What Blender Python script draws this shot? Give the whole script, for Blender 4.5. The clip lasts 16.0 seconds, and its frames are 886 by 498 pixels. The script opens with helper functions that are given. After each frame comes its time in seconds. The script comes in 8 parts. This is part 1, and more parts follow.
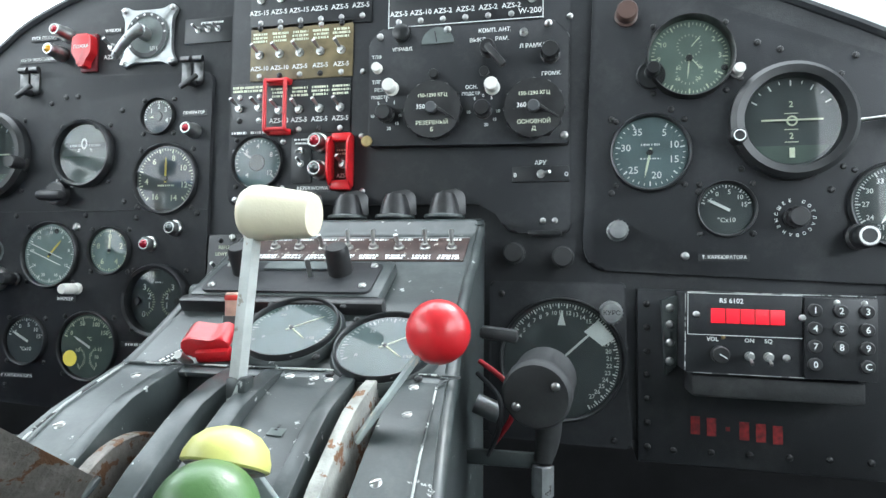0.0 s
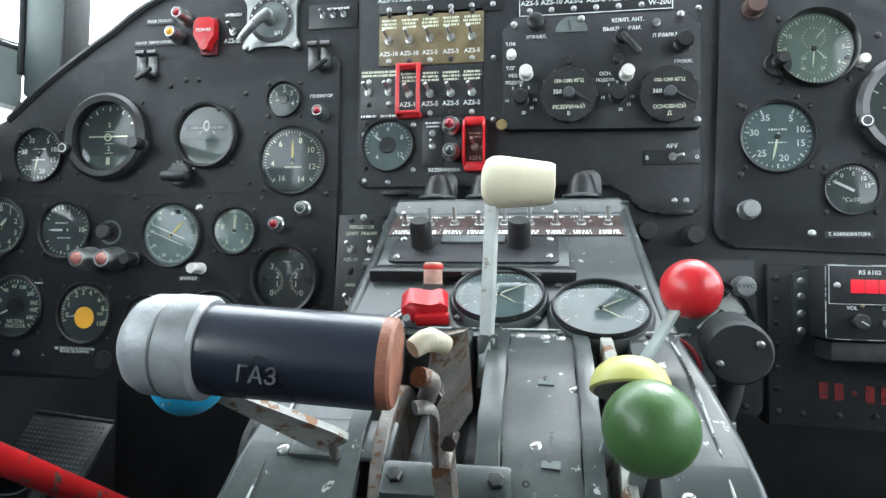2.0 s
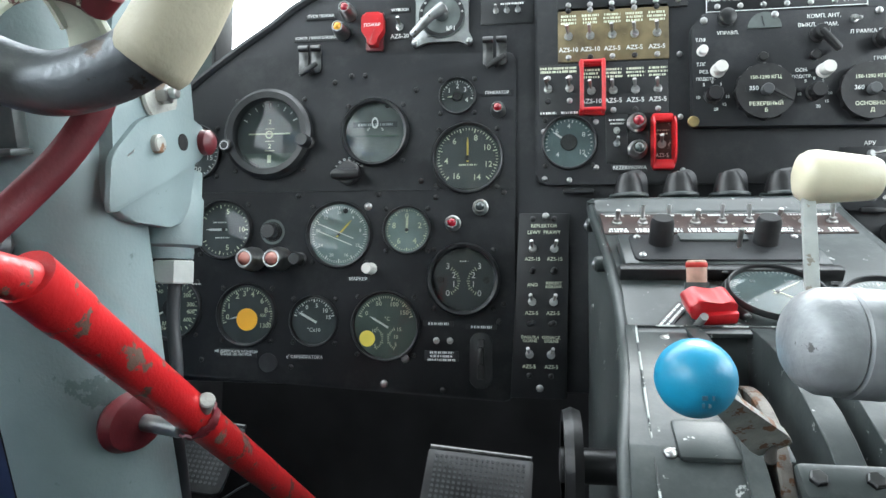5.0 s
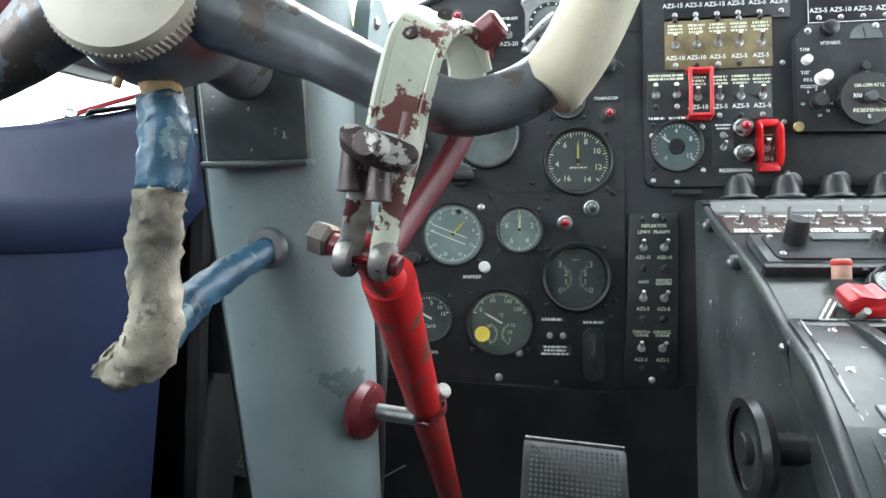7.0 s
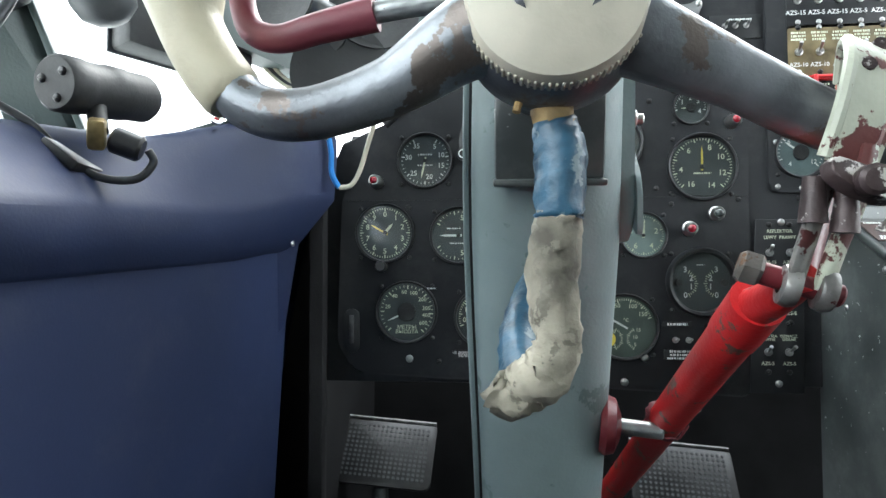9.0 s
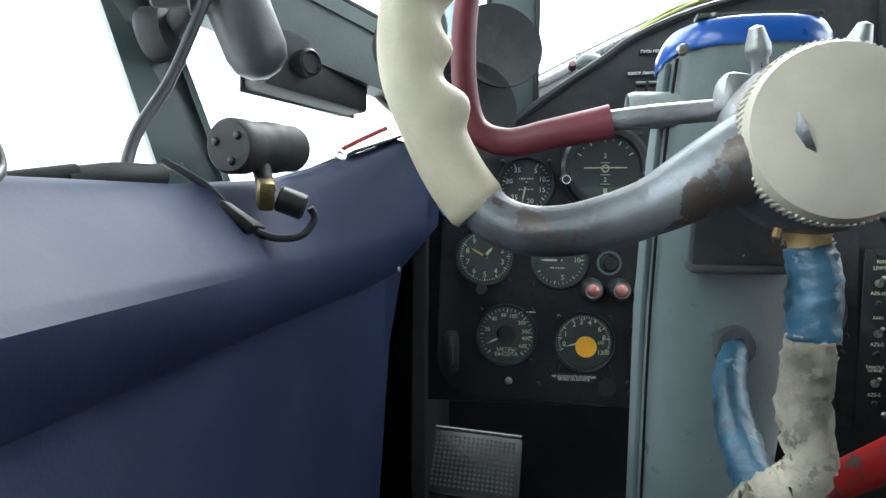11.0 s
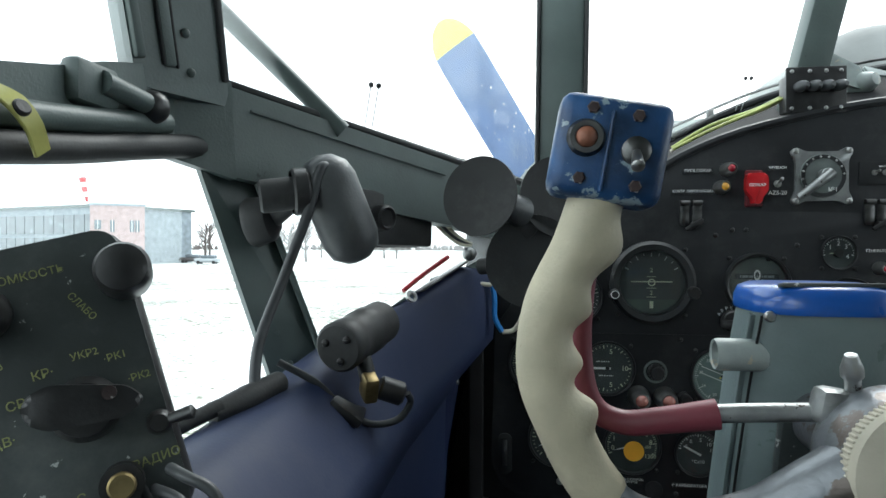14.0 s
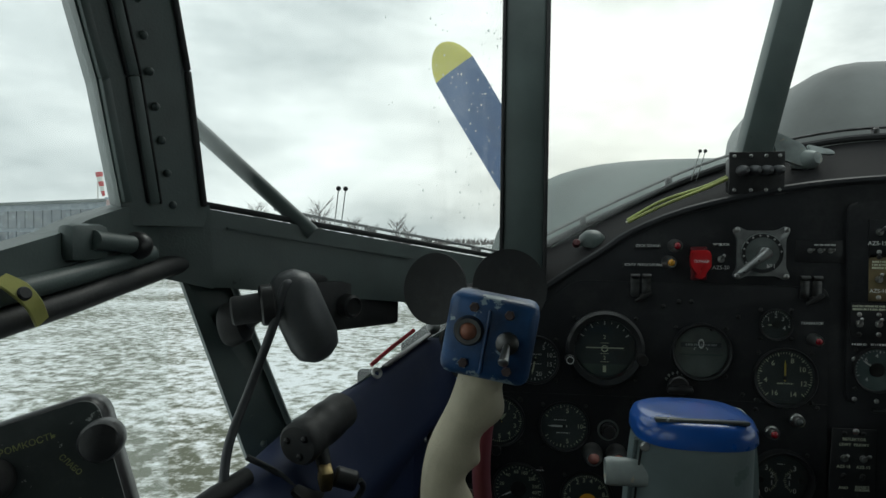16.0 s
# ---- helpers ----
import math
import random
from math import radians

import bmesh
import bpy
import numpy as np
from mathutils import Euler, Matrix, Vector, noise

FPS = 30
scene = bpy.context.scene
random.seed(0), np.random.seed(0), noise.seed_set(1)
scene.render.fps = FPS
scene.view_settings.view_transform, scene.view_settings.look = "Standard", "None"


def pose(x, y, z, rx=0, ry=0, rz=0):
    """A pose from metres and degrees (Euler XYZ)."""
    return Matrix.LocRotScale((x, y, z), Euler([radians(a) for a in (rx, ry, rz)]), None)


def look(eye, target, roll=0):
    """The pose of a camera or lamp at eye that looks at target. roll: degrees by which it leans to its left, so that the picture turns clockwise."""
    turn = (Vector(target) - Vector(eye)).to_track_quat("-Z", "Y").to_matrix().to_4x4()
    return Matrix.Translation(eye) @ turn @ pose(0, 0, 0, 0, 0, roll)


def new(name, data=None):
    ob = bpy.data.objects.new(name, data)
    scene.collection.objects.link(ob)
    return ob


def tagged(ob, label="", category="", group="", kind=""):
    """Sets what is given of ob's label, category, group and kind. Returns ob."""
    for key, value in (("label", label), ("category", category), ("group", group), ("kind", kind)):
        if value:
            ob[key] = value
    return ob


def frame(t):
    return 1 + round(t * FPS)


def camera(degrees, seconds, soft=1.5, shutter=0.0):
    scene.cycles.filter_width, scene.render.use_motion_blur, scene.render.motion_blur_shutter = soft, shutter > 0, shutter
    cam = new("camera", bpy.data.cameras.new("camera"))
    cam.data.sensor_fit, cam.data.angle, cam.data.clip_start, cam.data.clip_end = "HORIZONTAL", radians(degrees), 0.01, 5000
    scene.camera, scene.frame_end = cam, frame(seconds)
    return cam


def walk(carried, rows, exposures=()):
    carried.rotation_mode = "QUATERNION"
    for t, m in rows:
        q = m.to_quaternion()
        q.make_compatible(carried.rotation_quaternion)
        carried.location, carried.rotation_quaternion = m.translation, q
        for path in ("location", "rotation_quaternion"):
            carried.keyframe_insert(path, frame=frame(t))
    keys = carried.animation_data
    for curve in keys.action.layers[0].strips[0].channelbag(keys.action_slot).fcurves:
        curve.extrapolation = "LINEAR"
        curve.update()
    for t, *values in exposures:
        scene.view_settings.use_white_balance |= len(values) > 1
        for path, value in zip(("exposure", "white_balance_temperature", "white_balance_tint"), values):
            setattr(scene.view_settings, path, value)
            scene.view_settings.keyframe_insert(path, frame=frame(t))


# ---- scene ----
cam = camera(72.0, 16.0)
PATH = [
    (0, (0.372, 0.22, 1.255), (-0.035, 2.175, 1.36), 0.7),
    (0.5, (0.344, 0.193, 1.247), (-0.043, 2.154, 1.338), 0.7),
    (1, (0.291, 0.174, 1.236), (-0.067, 2.139, 1.341), 0.7),
    (1.5, (0.243, 0.165, 1.231), (-0.093, 2.133, 1.338), 0.7),
    (2, (0.201, 0.161, 1.229), (-0.113, 2.134, 1.332), 0.6),
    (2.5, (0.167, 0.159, 1.225), (-0.151, 2.131, 1.33), 0.7),
    (3, (0.126, 0.16, 1.225), (-0.172, 2.135, 1.331), 0.6),
    (3.5, (0.087, 0.16, 1.227), (-0.201, 2.137, 1.331), 0.6),
    (4, (0.049, 0.157, 1.233), (-0.229, 2.135, 1.329), 0.6),
    (4.2, (0.027, 0.153, 1.23), (-0.246, 2.132, 1.332), 0.5),
    (6.3, (-0.093, 0.111, 1.222), (-0.386, 2.086, 1.337), 0.2),
    (6.5, (-0.119, 0.102, 1.223), (-0.386, 2.081, 1.327), 0.3),
    (7, (-0.167, 0.09, 1.224), (-0.409, 2.072, 1.326), 0.2),
    (7.5, (-0.212, 0.084, 1.221), (-0.435, 2.069, 1.324), 0.2),
    (8, (-0.261, 0.082, 1.224), (-0.461, 2.069, 1.321), 0.2),
    (8.5, (-0.305, 0.075, 1.237), (-0.495, 2.064, 1.324), 0.0),
    (9, (-0.345, 0.073, 1.238), (-0.524, 2.063, 1.322), -0.1),
    (9.2, (-0.36, 0.069, 1.241), (-0.54, 2.06, 1.319), 0.1),
    (11.3, (-0.459, 0.053, 1.311), (-0.712, 2.037, 1.306), 0.5),
    (12, (-0.495, 0.053, 1.337), (-0.728, 2.039, 1.324), 0.4),
    (12.5, (-0.508, 0.045, 1.361), (-0.75, 2.03, 1.356), 0.3),
    (13, (-0.509, 0.036, 1.4), (-0.756, 2.02, 1.381), 0.3),
    (13.5, (-0.509, 0.017, 1.43), (-0.762, 2.001, 1.414), 0.2),
    (14, (-0.508, 0.002, 1.455), (-0.77, 1.984, 1.441), 0.1),
    (14.5, (-0.501, -0.016, 1.48), (-0.771, 1.965, 1.463), 0.2),
    (15, (-0.482, -0.032, 1.512), (-0.762, 1.949, 1.488), 0.1),
    (15.5, (-0.461, -0.049, 1.539), (-0.753, 1.929, 1.509), 0.2),
    (16, (-0.437, -0.063, 1.564), (-0.74, 1.914, 1.53), 0.2),
]
STOPS = [(0, 3.4, 6000, 7), (4, 3.35, 6100, 7), (8, 3.6, 6200, 9), (9, 3.42, 6200, 8), (12, 2.55, 6100, 6), (13.5, 2.0, 6100, 5), (14.5, 1.4, 6100, 4), (15.2, 0.8, 6200, 3), (16, 0.1, 6300, 1)]
walk(cam, [(t, look(eye, target, roll)) for t, eye, target, roll in PATH], STOPS)

# ---------------------------------------------------------------- light
world = bpy.data.worlds.new("world")
scene.world = world
world.use_nodes = True
wn, wl = world.node_tree.nodes, world.node_tree.links
wbg = wn["Background"]
wsky = wn.new("ShaderNodeTexSky")
wsky.sky_type, wsky.sun_disc = "NISHITA", False
wsky.sun_elevation, wsky.sun_rotation = radians(16), radians(8)
wsky.air_density, wsky.dust_density = 1.0, 4.0
wco = wn.new("ShaderNodeTexCoord")
wmap = wn.new("ShaderNodeMapping")
wmap.inputs["Scale"].default_value = (1.0, 1.0, 2.6)
wnoi = wn.new("ShaderNodeTexNoise")
wnoi.inputs["Scale"].default_value, wnoi.inputs["Detail"].default_value, wnoi.inputs["Roughness"].default_value = 2.3, 7.0, 0.55
wramp = wn.new("ShaderNodeValToRGB")
wramp.color_ramp.elements[0].position, wramp.color_ramp.elements[0].color = 0.34, (5.0, 5.5, 5.7, 1)
wramp.color_ramp.elements[1].position, wramp.color_ramp.elements[1].color = 0.62, (10.6, 10.9, 10.9, 1)
wmix = wn.new("ShaderNodeMix")
wmix.data_type = "RGBA"
wmix.inputs["Factor"].default_value = 0.97
wl.new(wco.outputs["Generated"], wmap.inputs["Vector"])
wl.new(wmap.outputs["Vector"], wnoi.inputs["Vector"])
wl.new(wnoi.outputs["Fac"], wramp.inputs["Fac"])
wl.new(wsky.outputs["Color"], wmix.inputs["A"])
wl.new(wramp.outputs["Color"], wmix.inputs["B"])
wl.new(wmix.outputs["Result"], wbg.inputs["Color"])
wbg.inputs["Strength"].default_value = 0.1
sun = new("sun", bpy.data.lights.new("sun", "SUN"))
sun.data.energy, sun.data.angle, sun.data.color = 0.6, radians(25), (1.0, 0.97, 0.92)
sun.matrix_world = look((4, 10, 12), (0, 0, 0))


# ---------------------------------------------------------------- materials
def material(name, color, rough=0.5, metal=0.0, var=0.25, scale=30.0, bump=0.1, fine=400.0, chips=None, chip_at=0.66, chip_scale=60.0, dust=0.0, coat=0.0, spec=0.5):
    """Paint, metal or cloth with two scales of variation, optional worn chips of another colour and dust."""
    m = bpy.data.materials.new(name)
    m.use_nodes = True
    n, l = m.node_tree.nodes, m.node_tree.links
    b = n["Principled BSDF"]
    co = n.new("ShaderNodeTexCoord")
    a = n.new("ShaderNodeTexNoise")
    a.inputs["Scale"].default_value, a.inputs["Detail"].default_value = scale, 5.0
    f = n.new("ShaderNodeTexNoise")
    f.inputs["Scale"].default_value, f.inputs["Detail"].default_value = fine, 3.0
    l.new(co.outputs["Object"], a.inputs["Vector"])
    l.new(co.outputs["Object"], f.inputs["Vector"])
    ramp = n.new("ShaderNodeValToRGB")
    lo, hi = [tuple(max(0, min(1, c * k)) for c in color) + (1,) for k in (1 - var, 1 + var)]
    ramp.color_ramp.elements[0].position, ramp.color_ramp.elements[0].color = 0.3, lo
    ramp.color_ramp.elements[1].position, ramp.color_ramp.elements[1].color = 0.7, hi
    l.new(a.outputs["Fac"], ramp.inputs["Fac"])
    out = ramp.outputs["Color"]
    if dust:
        d = n.new("ShaderNodeTexNoise")
        d.inputs["Scale"].default_value, d.inputs["Detail"].default_value, d.inputs["Roughness"].default_value = 14.0, 9.0, 0.75
        l.new(co.outputs["Object"], d.inputs["Vector"])
        dr = n.new("ShaderNodeMapRange")
        dr.inputs["From Min"].default_value, dr.inputs["From Max"].default_value, dr.inputs["To Max"].default_value = 0.5, 0.75, dust
        l.new(d.outputs["Fac"], dr.inputs["Value"])
        mx = n.new("ShaderNodeMix")
        mx.data_type = "RGBA"
        mx.inputs["B"].default_value = (0.22, 0.22, 0.21, 1)
        l.new(dr.outputs["Result"], mx.inputs["Factor"])
        l.new(out, mx.inputs["A"])
        out = mx.outputs["Result"]
    if chips:
        c = n.new("ShaderNodeTexNoise")
        c.inputs["Scale"].default_value, c.inputs["Detail"].default_value, c.inputs["Roughness"].default_value = chip_scale, 6.0, 0.65
        l.new(co.outputs["Object"], c.inputs["Vector"])
        cr = n.new("ShaderNodeMapRange")
        cr.inputs["From Min"].default_value, cr.inputs["From Max"].default_value = chip_at, chip_at + 0.02
        l.new(c.outputs["Fac"], cr.inputs["Value"])
        mx = n.new("ShaderNodeMix")
        mx.data_type = "RGBA"
        mx.inputs["B"].default_value = (*chips, 1)
        l.new(cr.outputs["Result"], mx.inputs["Factor"])
        l.new(out, mx.inputs["A"])
        out = mx.outputs["Result"]
    l.new(out, b.inputs["Base Color"])
    rr = n.new("ShaderNodeMapRange")
    rr.inputs["To Min"].default_value, rr.inputs["To Max"].default_value = max(0.03, rough - 0.12), min(1, rough + 0.12)
    l.new(a.outputs["Fac"], rr.inputs["Value"])
    l.new(rr.outputs["Result"], b.inputs["Roughness"])
    b.inputs["Metallic"].default_value = metal
    b.inputs["Coat Weight"].default_value = coat
    b.inputs["Specular IOR Level"].default_value = spec
    if bump:
        bp = n.new("ShaderNodeBump")
        bp.inputs["Strength"].default_value, bp.inputs["Distance"].default_value = bump, 0.001
        l.new(f.outputs["Fac"], bp.inputs["Height"])
        l.new(bp.outputs["Normal"], b.inputs["Normal"])
    return m


def glass_material(name, tint, base, gain, mist=0.0):
    """A clear pane: see-through, with a mirror gloss that grows at grazing angles and, if misted, a pale film that scatters light."""
    m = bpy.data.materials.new(name)
    m.use_nodes = True
    n, l = m.node_tree.nodes, m.node_tree.links
    n.remove(n["Principled BSDF"])
    t, g, mix = n.new("ShaderNodeBsdfTransparent"), n.new("ShaderNodeBsdfGlossy"), n.new("ShaderNodeMixShader")
    t.inputs["Color"].default_value = (*tint, 1)
    g.inputs["Roughness"].default_value = 0.03
    fr = n.new("ShaderNodeFresnel")
    fr.inputs["IOR"].default_value = 1.5
    mr = n.new("ShaderNodeMapRange")
    mr.inputs["To Min"].default_value, mr.inputs["To Max"].default_value = base, gain
    l.new(fr.outputs["Fac"], mr.inputs["Value"])
    l.new(mr.outputs["Result"], mix.inputs["Fac"])
    l.new(t.outputs["BSDF"], mix.inputs[1])
    l.new(g.outputs["BSDF"], mix.inputs[2])
    out = mix.outputs["Shader"]
    if mist:
        tr, mm, no, co = n.new("ShaderNodeBsdfTranslucent"), n.new("ShaderNodeMixShader"), n.new("ShaderNodeTexNoise"), n.new("ShaderNodeTexCoord")
        tr.inputs["Color"].default_value = (0.86, 0.90, 0.90, 1)
        no.inputs["Scale"].default_value, no.inputs["Detail"].default_value = 4.0, 6.0
        mr2 = n.new("ShaderNodeMapRange")
        mr2.inputs["From Min"].default_value, mr2.inputs["From Max"].default_value = 0.3, 0.75
        mr2.inputs["To Min"].default_value, mr2.inputs["To Max"].default_value = mist * 0.45, mist * 1.7
        l.new(co.outputs["Object"], no.inputs["Vector"])
        l.new(no.outputs["Fac"], mr2.inputs["Value"])
        l.new(mr2.outputs["Result"], mm.inputs["Fac"])
        l.new(out, mm.inputs[1])
        l.new(tr.outputs["BSDF"], mm.inputs[2])
        out = mm.outputs["Shader"]
    l.new(out, n["Material Output"].inputs["Surface"])
    return m


BLACK = material("black_panel_paint", (0.0215, 0.0228, 0.0255), 0.50, var=0.35, scale=9, bump=0.25, fine=900, dust=0.12, spec=0.28)
BLACK_WORN = material("worn_black_paint", (0.046, 0.054, 0.054), 0.33, var=0.4, scale=14, bump=0.07, fine=500, chips=(0.46, 0.47, 0.46), chip_at=0.655, chip_scale=90, dust=0.28)
PLATE = material("switch_plate_black", (0.016, 0.017, 0.019), 0.4, bump=0.1, dust=0.05)
GOLD = material("aged_tan_plate", (0.16, 0.125, 0.062), 0.5, var=0.45, scale=40, chips=(0.4, 0.37, 0.3), chip_at=0.68, chip_scale=120)
BROWN = material("brown_label_plate", (0.05, 0.028, 0.024), 0.5, var=0.4, scale=60, chips=(0.5, 0.47, 0.42), chip_at=0.63, chip_scale=150)
BAKELITE = material("black_bakelite", (0.018, 0.018, 0.019), 0.38, var=0.3, scale=60, bump=0.15, dust=0.10)
BEZEL = material("black_bezel", (0.016, 0.017, 0.018), 0.35, var=0.3, scale=60, chips=(0.22, 0.22, 0.22), chip_at=0.7, chip_scale=160)
# Dial face colours are lightened to include the pale reflection off their glass.
FACE = material("dial_face", (0.056, 0.067, 0.068), 0.7, var=0.25, scale=30, bump=0.0)
FACE_GREEN = material("dial_face_green", (0.086, 0.118, 0.102), 0.7, var=0.25, scale=30, bump=0.0)
FACE_BLUE = material("dial_face_blue_veil", (0.115, 0.160, 0.165), 0.7, var=0.3, scale=30, bump=0.0)
FACE_PALE = material("dial_face_pale", (0.19, 0.25, 0.24), 0.6, var=0.3, scale=25, bump=0.0)
FACE_CLOCK = material("dial_face_pale_green", (0.14, 0.185, 0.16), 0.6, var=0.3, scale=25, bump=0.0)
FACE_GREY = material("dial_face_grey", (0.13, 0.15, 0.145), 0.7, var=0.4, scale=25, bump=0.0)
CREAM_MARK = material("luminous_marks", (0.74, 0.78, 0.60), 0.7, var=0.15, bump=0)
WORN_LINE = material("worn_white_line", (0.50, 0.52, 0.50), 0.6, var=0.3, bump=0, chips=(0.05, 0.055, 0.055), chip_at=0.50, chip_scale=45)
WHITE_MARK = material("white_marks", (0.84, 0.86, 0.84), 0.7, var=0.15, bump=0)
FACE_MARK_DARK = material("worn_grey_lettering", (0.07, 0.075, 0.08), 0.6, var=0.5, scale=150, bump=0)
FACE_MARK = material("scratched_pale_marks", (0.38, 0.42, 0.42), 0.7, var=0.3, bump=0)
YELLOW_MARK = material("yellow_marks", (0.75, 0.6, 0.12), 0.6, var=0.15, bump=0)
RED_MARK = material("red_marks", (0.5, 0.03, 0.02), 0.6, var=0.15, bump=0)
RED_WRITING = material("faded_red_writing", (0.20, 0.012, 0.014), 0.7, var=0.6, scale=160, bump=0)
YELLOW_STICKER = material("yellow_sticker", (0.80, 0.66, 0.10), 0.6, var=0.1, bump=0.05)
ORANGE = material("orange_sticker", (0.85, 0.42, 0.03), 0.6, var=0.1, bump=0.05)
STEEL = material("bright_steel", (0.5, 0.5, 0.49), 0.33, 1.0, var=0.25, scale=80, bump=0.1)
DARK_STEEL = material("dark_steel", (0.12, 0.12, 0.12), 0.4, 1.0, var=0.4, scale=80, bump=0.1)
ALU = material("cast_aluminium", (0.33, 0.34, 0.34), 0.42, 0.85, var=0.3, scale=60, bump=0.3, chips=(0.07, 0.06, 0.05), chip_at=0.64)
BRASS = material("dull_brass", (0.30, 0.23, 0.11), 0.45, 0.9, var=0.4, scale=80)
RED = material("red_paint", (0.52, 0.012, 0.018), 0.35, var=0.2, scale=30, bump=0.1, coat=0.2)
RED_WORN = material("worn_red_paint", (0.48, 0.013, 0.016), 0.38, var=0.3, scale=14, bump=0.3, chips=(0.13, 0.09, 0.07), chip_at=0.585, chip_scale=48, coat=0.2)
DARK_RED = material("dark_red_paint", (0.13, 0.016, 0.022), 0.42, var=0.3, scale=30, bump=0.2, chips=(0.55, 0.53, 0.5), chip_at=0.66, chip_scale=50)
WORN_DARK = material("worn_dark_metal", (0.055, 0.038, 0.038), 0.45, 0.3, var=0.4, scale=60, bump=0.4, chips=(0.42, 0.40, 0.38), chip_at=0.56, chip_scale=80)
WORN_STEEL = material("worn_bare_steel", (0.26, 0.25, 0.24), 0.42, 0.7, var=0.5, scale=60, bump=0.4, chips=(0.09, 0.03, 0.03), chip_at=0.57, chip_scale=70)
MAROON = material("maroon_rubber", (0.16, 0.03, 0.045), 0.5, var=0.15, scale=30, bump=0.15)
GREEN = material("green_ball", (0.055, 0.125, 0.035), 0.42, var=0.2, scale=40, bump=0.2, coat=0.1, chips=(0.35, 0.45, 0.3), chip_at=0.70)
YELLOW = material("yellow_ball", (0.46, 0.45, 0.13), 0.45, var=0.18, scale=40, bump=0.15, coat=0.1, chips=(0.20, 0.20, 0.08), chip_at=0.70)
BLUE_BALL = material("blue_ball", (0.02, 0.27, 0.46), 0.38, var=0.14, scale=40, bump=0.1, coat=0.15, chips=(0.02, 0.10, 0.18), chip_at=0.74)
IVORY = material("ivory_plastic", (0.74, 0.68, 0.50), 0.36, var=0.12, scale=14, bump=0.15, chips=(0.35, 0.27, 0.16), chip_at=0.74, chip_scale=70)
CREAM_GRIP = material("cream_grip", (0.47, 0.425, 0.31), 0.52, var=0.22, scale=22, bump=0.35, fine=500, chips=(0.24, 0.19, 0.12), chip_at=0.68, chip_scale=50, dust=0.12)
PALE_CAP = material("pale_cream_cap", (0.46, 0.425, 0.345), 0.45, var=0.16, scale=25, bump=0.2, chips=(0.25, 0.22, 0.17), chip_at=0.72, chip_scale=60, dust=0.1)
RUSTY_STEEL = material("rusty_dark_steel", (0.17, 0.155, 0.14), 0.5, 0.4, var=0.45, scale=50, bump=0.5, chips=(0.12, 0.06, 0.03), chip_at=0.53, chip_scale=60)
HANDLE = material("dark_blue_handle", (0.012, 0.015, 0.026), 0.3, var=0.2, scale=30, bump=0.06, coat=0.3)
HANDLE_GREY = material("grey_handle_ring", (0.27, 0.28, 0.29), 0.42, 0.2, var=0.35, scale=60, bump=0.25, chips=(0.12, 0.12, 0.12), chip_at=0.64)
RUST_END = material("brown_handle_end", (0.22, 0.085, 0.05), 0.55, var=0.4, scale=90, bump=0.4)
GREY_LEVER = material("grey_lever_paint", (0.30, 0.34, 0.33), 0.45, var=0.25, scale=40, bump=0.2, chips=(0.42, 0.38, 0.3), chip_at=0.62)
RUSTY_PALE = material("pale_rusty_steel", (0.36, 0.36, 0.33), 0.5, 0.2, var=0.35, scale=60, bump=0.4, chips=(0.20, 0.10, 0.05), chip_at=0.56, chip_scale=70)
WHITE_LEVER = material("pale_lever_paint", (0.42, 0.44, 0.42), 0.45, var=0.2, scale=40, bump=0.2, chips=(0.25, 0.22, 0.18), chip_at=0.66)
COLUMN = material("grey_green_column_paint", (0.185, 0.235, 0.240), 0.45, var=0.35, scale=7, bump=0.25, chips=(0.125, 0.175, 0.172), chip_at=0.62, chip_scale=22, dust=0.2)
YOKE = material("worn_yoke_metal", (0.175, 0.185, 0.20), 0.36, 0.55, var=0.55, scale=22, bump=0.3, chips=(0.125, 0.105, 0.094), chip_at=0.56, chip_scale=34)
FRAME = material("grey_green_frame_paint", (0.085, 0.11, 0.105), 0.45, var=0.25, scale=10, bump=0.25, chips=(0.04, 0.05, 0.05), chip_at=0.68, chip_scale=30, dust=0.05)
NAVY = material("navy_side_lining", (0.0145, 0.025, 0.072), 0.62, var=0.25, scale=5, bump=0.14, fine=420, dust=0.08)
# For out-of-view walls; pale so they bounce fill light onto the board.
CABIN = material("cabin_bounce_paint", (0.33, 0.35, 0.345), 0.6, var=0.1, scale=6, bump=0.1)
PALE_CHIPPED = material("pale_chipped_paint", (0.44, 0.46, 0.37), 0.42, var=0.25, scale=25, bump=0.3, chips=(0.10, 0.03, 0.028), chip_at=0.545, chip_scale=55, dust=0.15)
NAVY_BOX = material("blue_painted_box", (0.014, 0.055, 0.150), 0.42, var=0.6, scale=40, bump=0.3, chips=(0.24, 0.31, 0.35), chip_at=0.61, chip_scale=50, dust=0.15)
BLUE_CAP = material("bright_blue_cap", (0.010, 0.085, 0.38), 0.3, var=0.2, scale=20, bump=0.1, coat=0.4, chips=(0.25, 0.3, 0.36), chip_at=0.72)
BLUE_TAPE = material("blue_tape", (0.032, 0.090, 0.145), 0.38, var=0.6, scale=50, bump=0.9, fine=150, chips=(0.16, 0.23, 0.26), chip_at=0.60, chip_scale=60)
TAN_SLEEVE = material("tan_leather_sleeve", (0.36, 0.24, 0.10), 0.7, var=0.45, scale=60, bump=0.6, fine=300, chips=(0.5, 0.45, 0.35), chip_at=0.6)
CANVAS = material("grey_canvas_wrap", (0.29, 0.265, 0.21), 0.85, var=0.65, scale=32, bump=1.0, fine=220, chips=(0.19, 0.175, 0.14), chip_at=0.58, chip_scale=45)
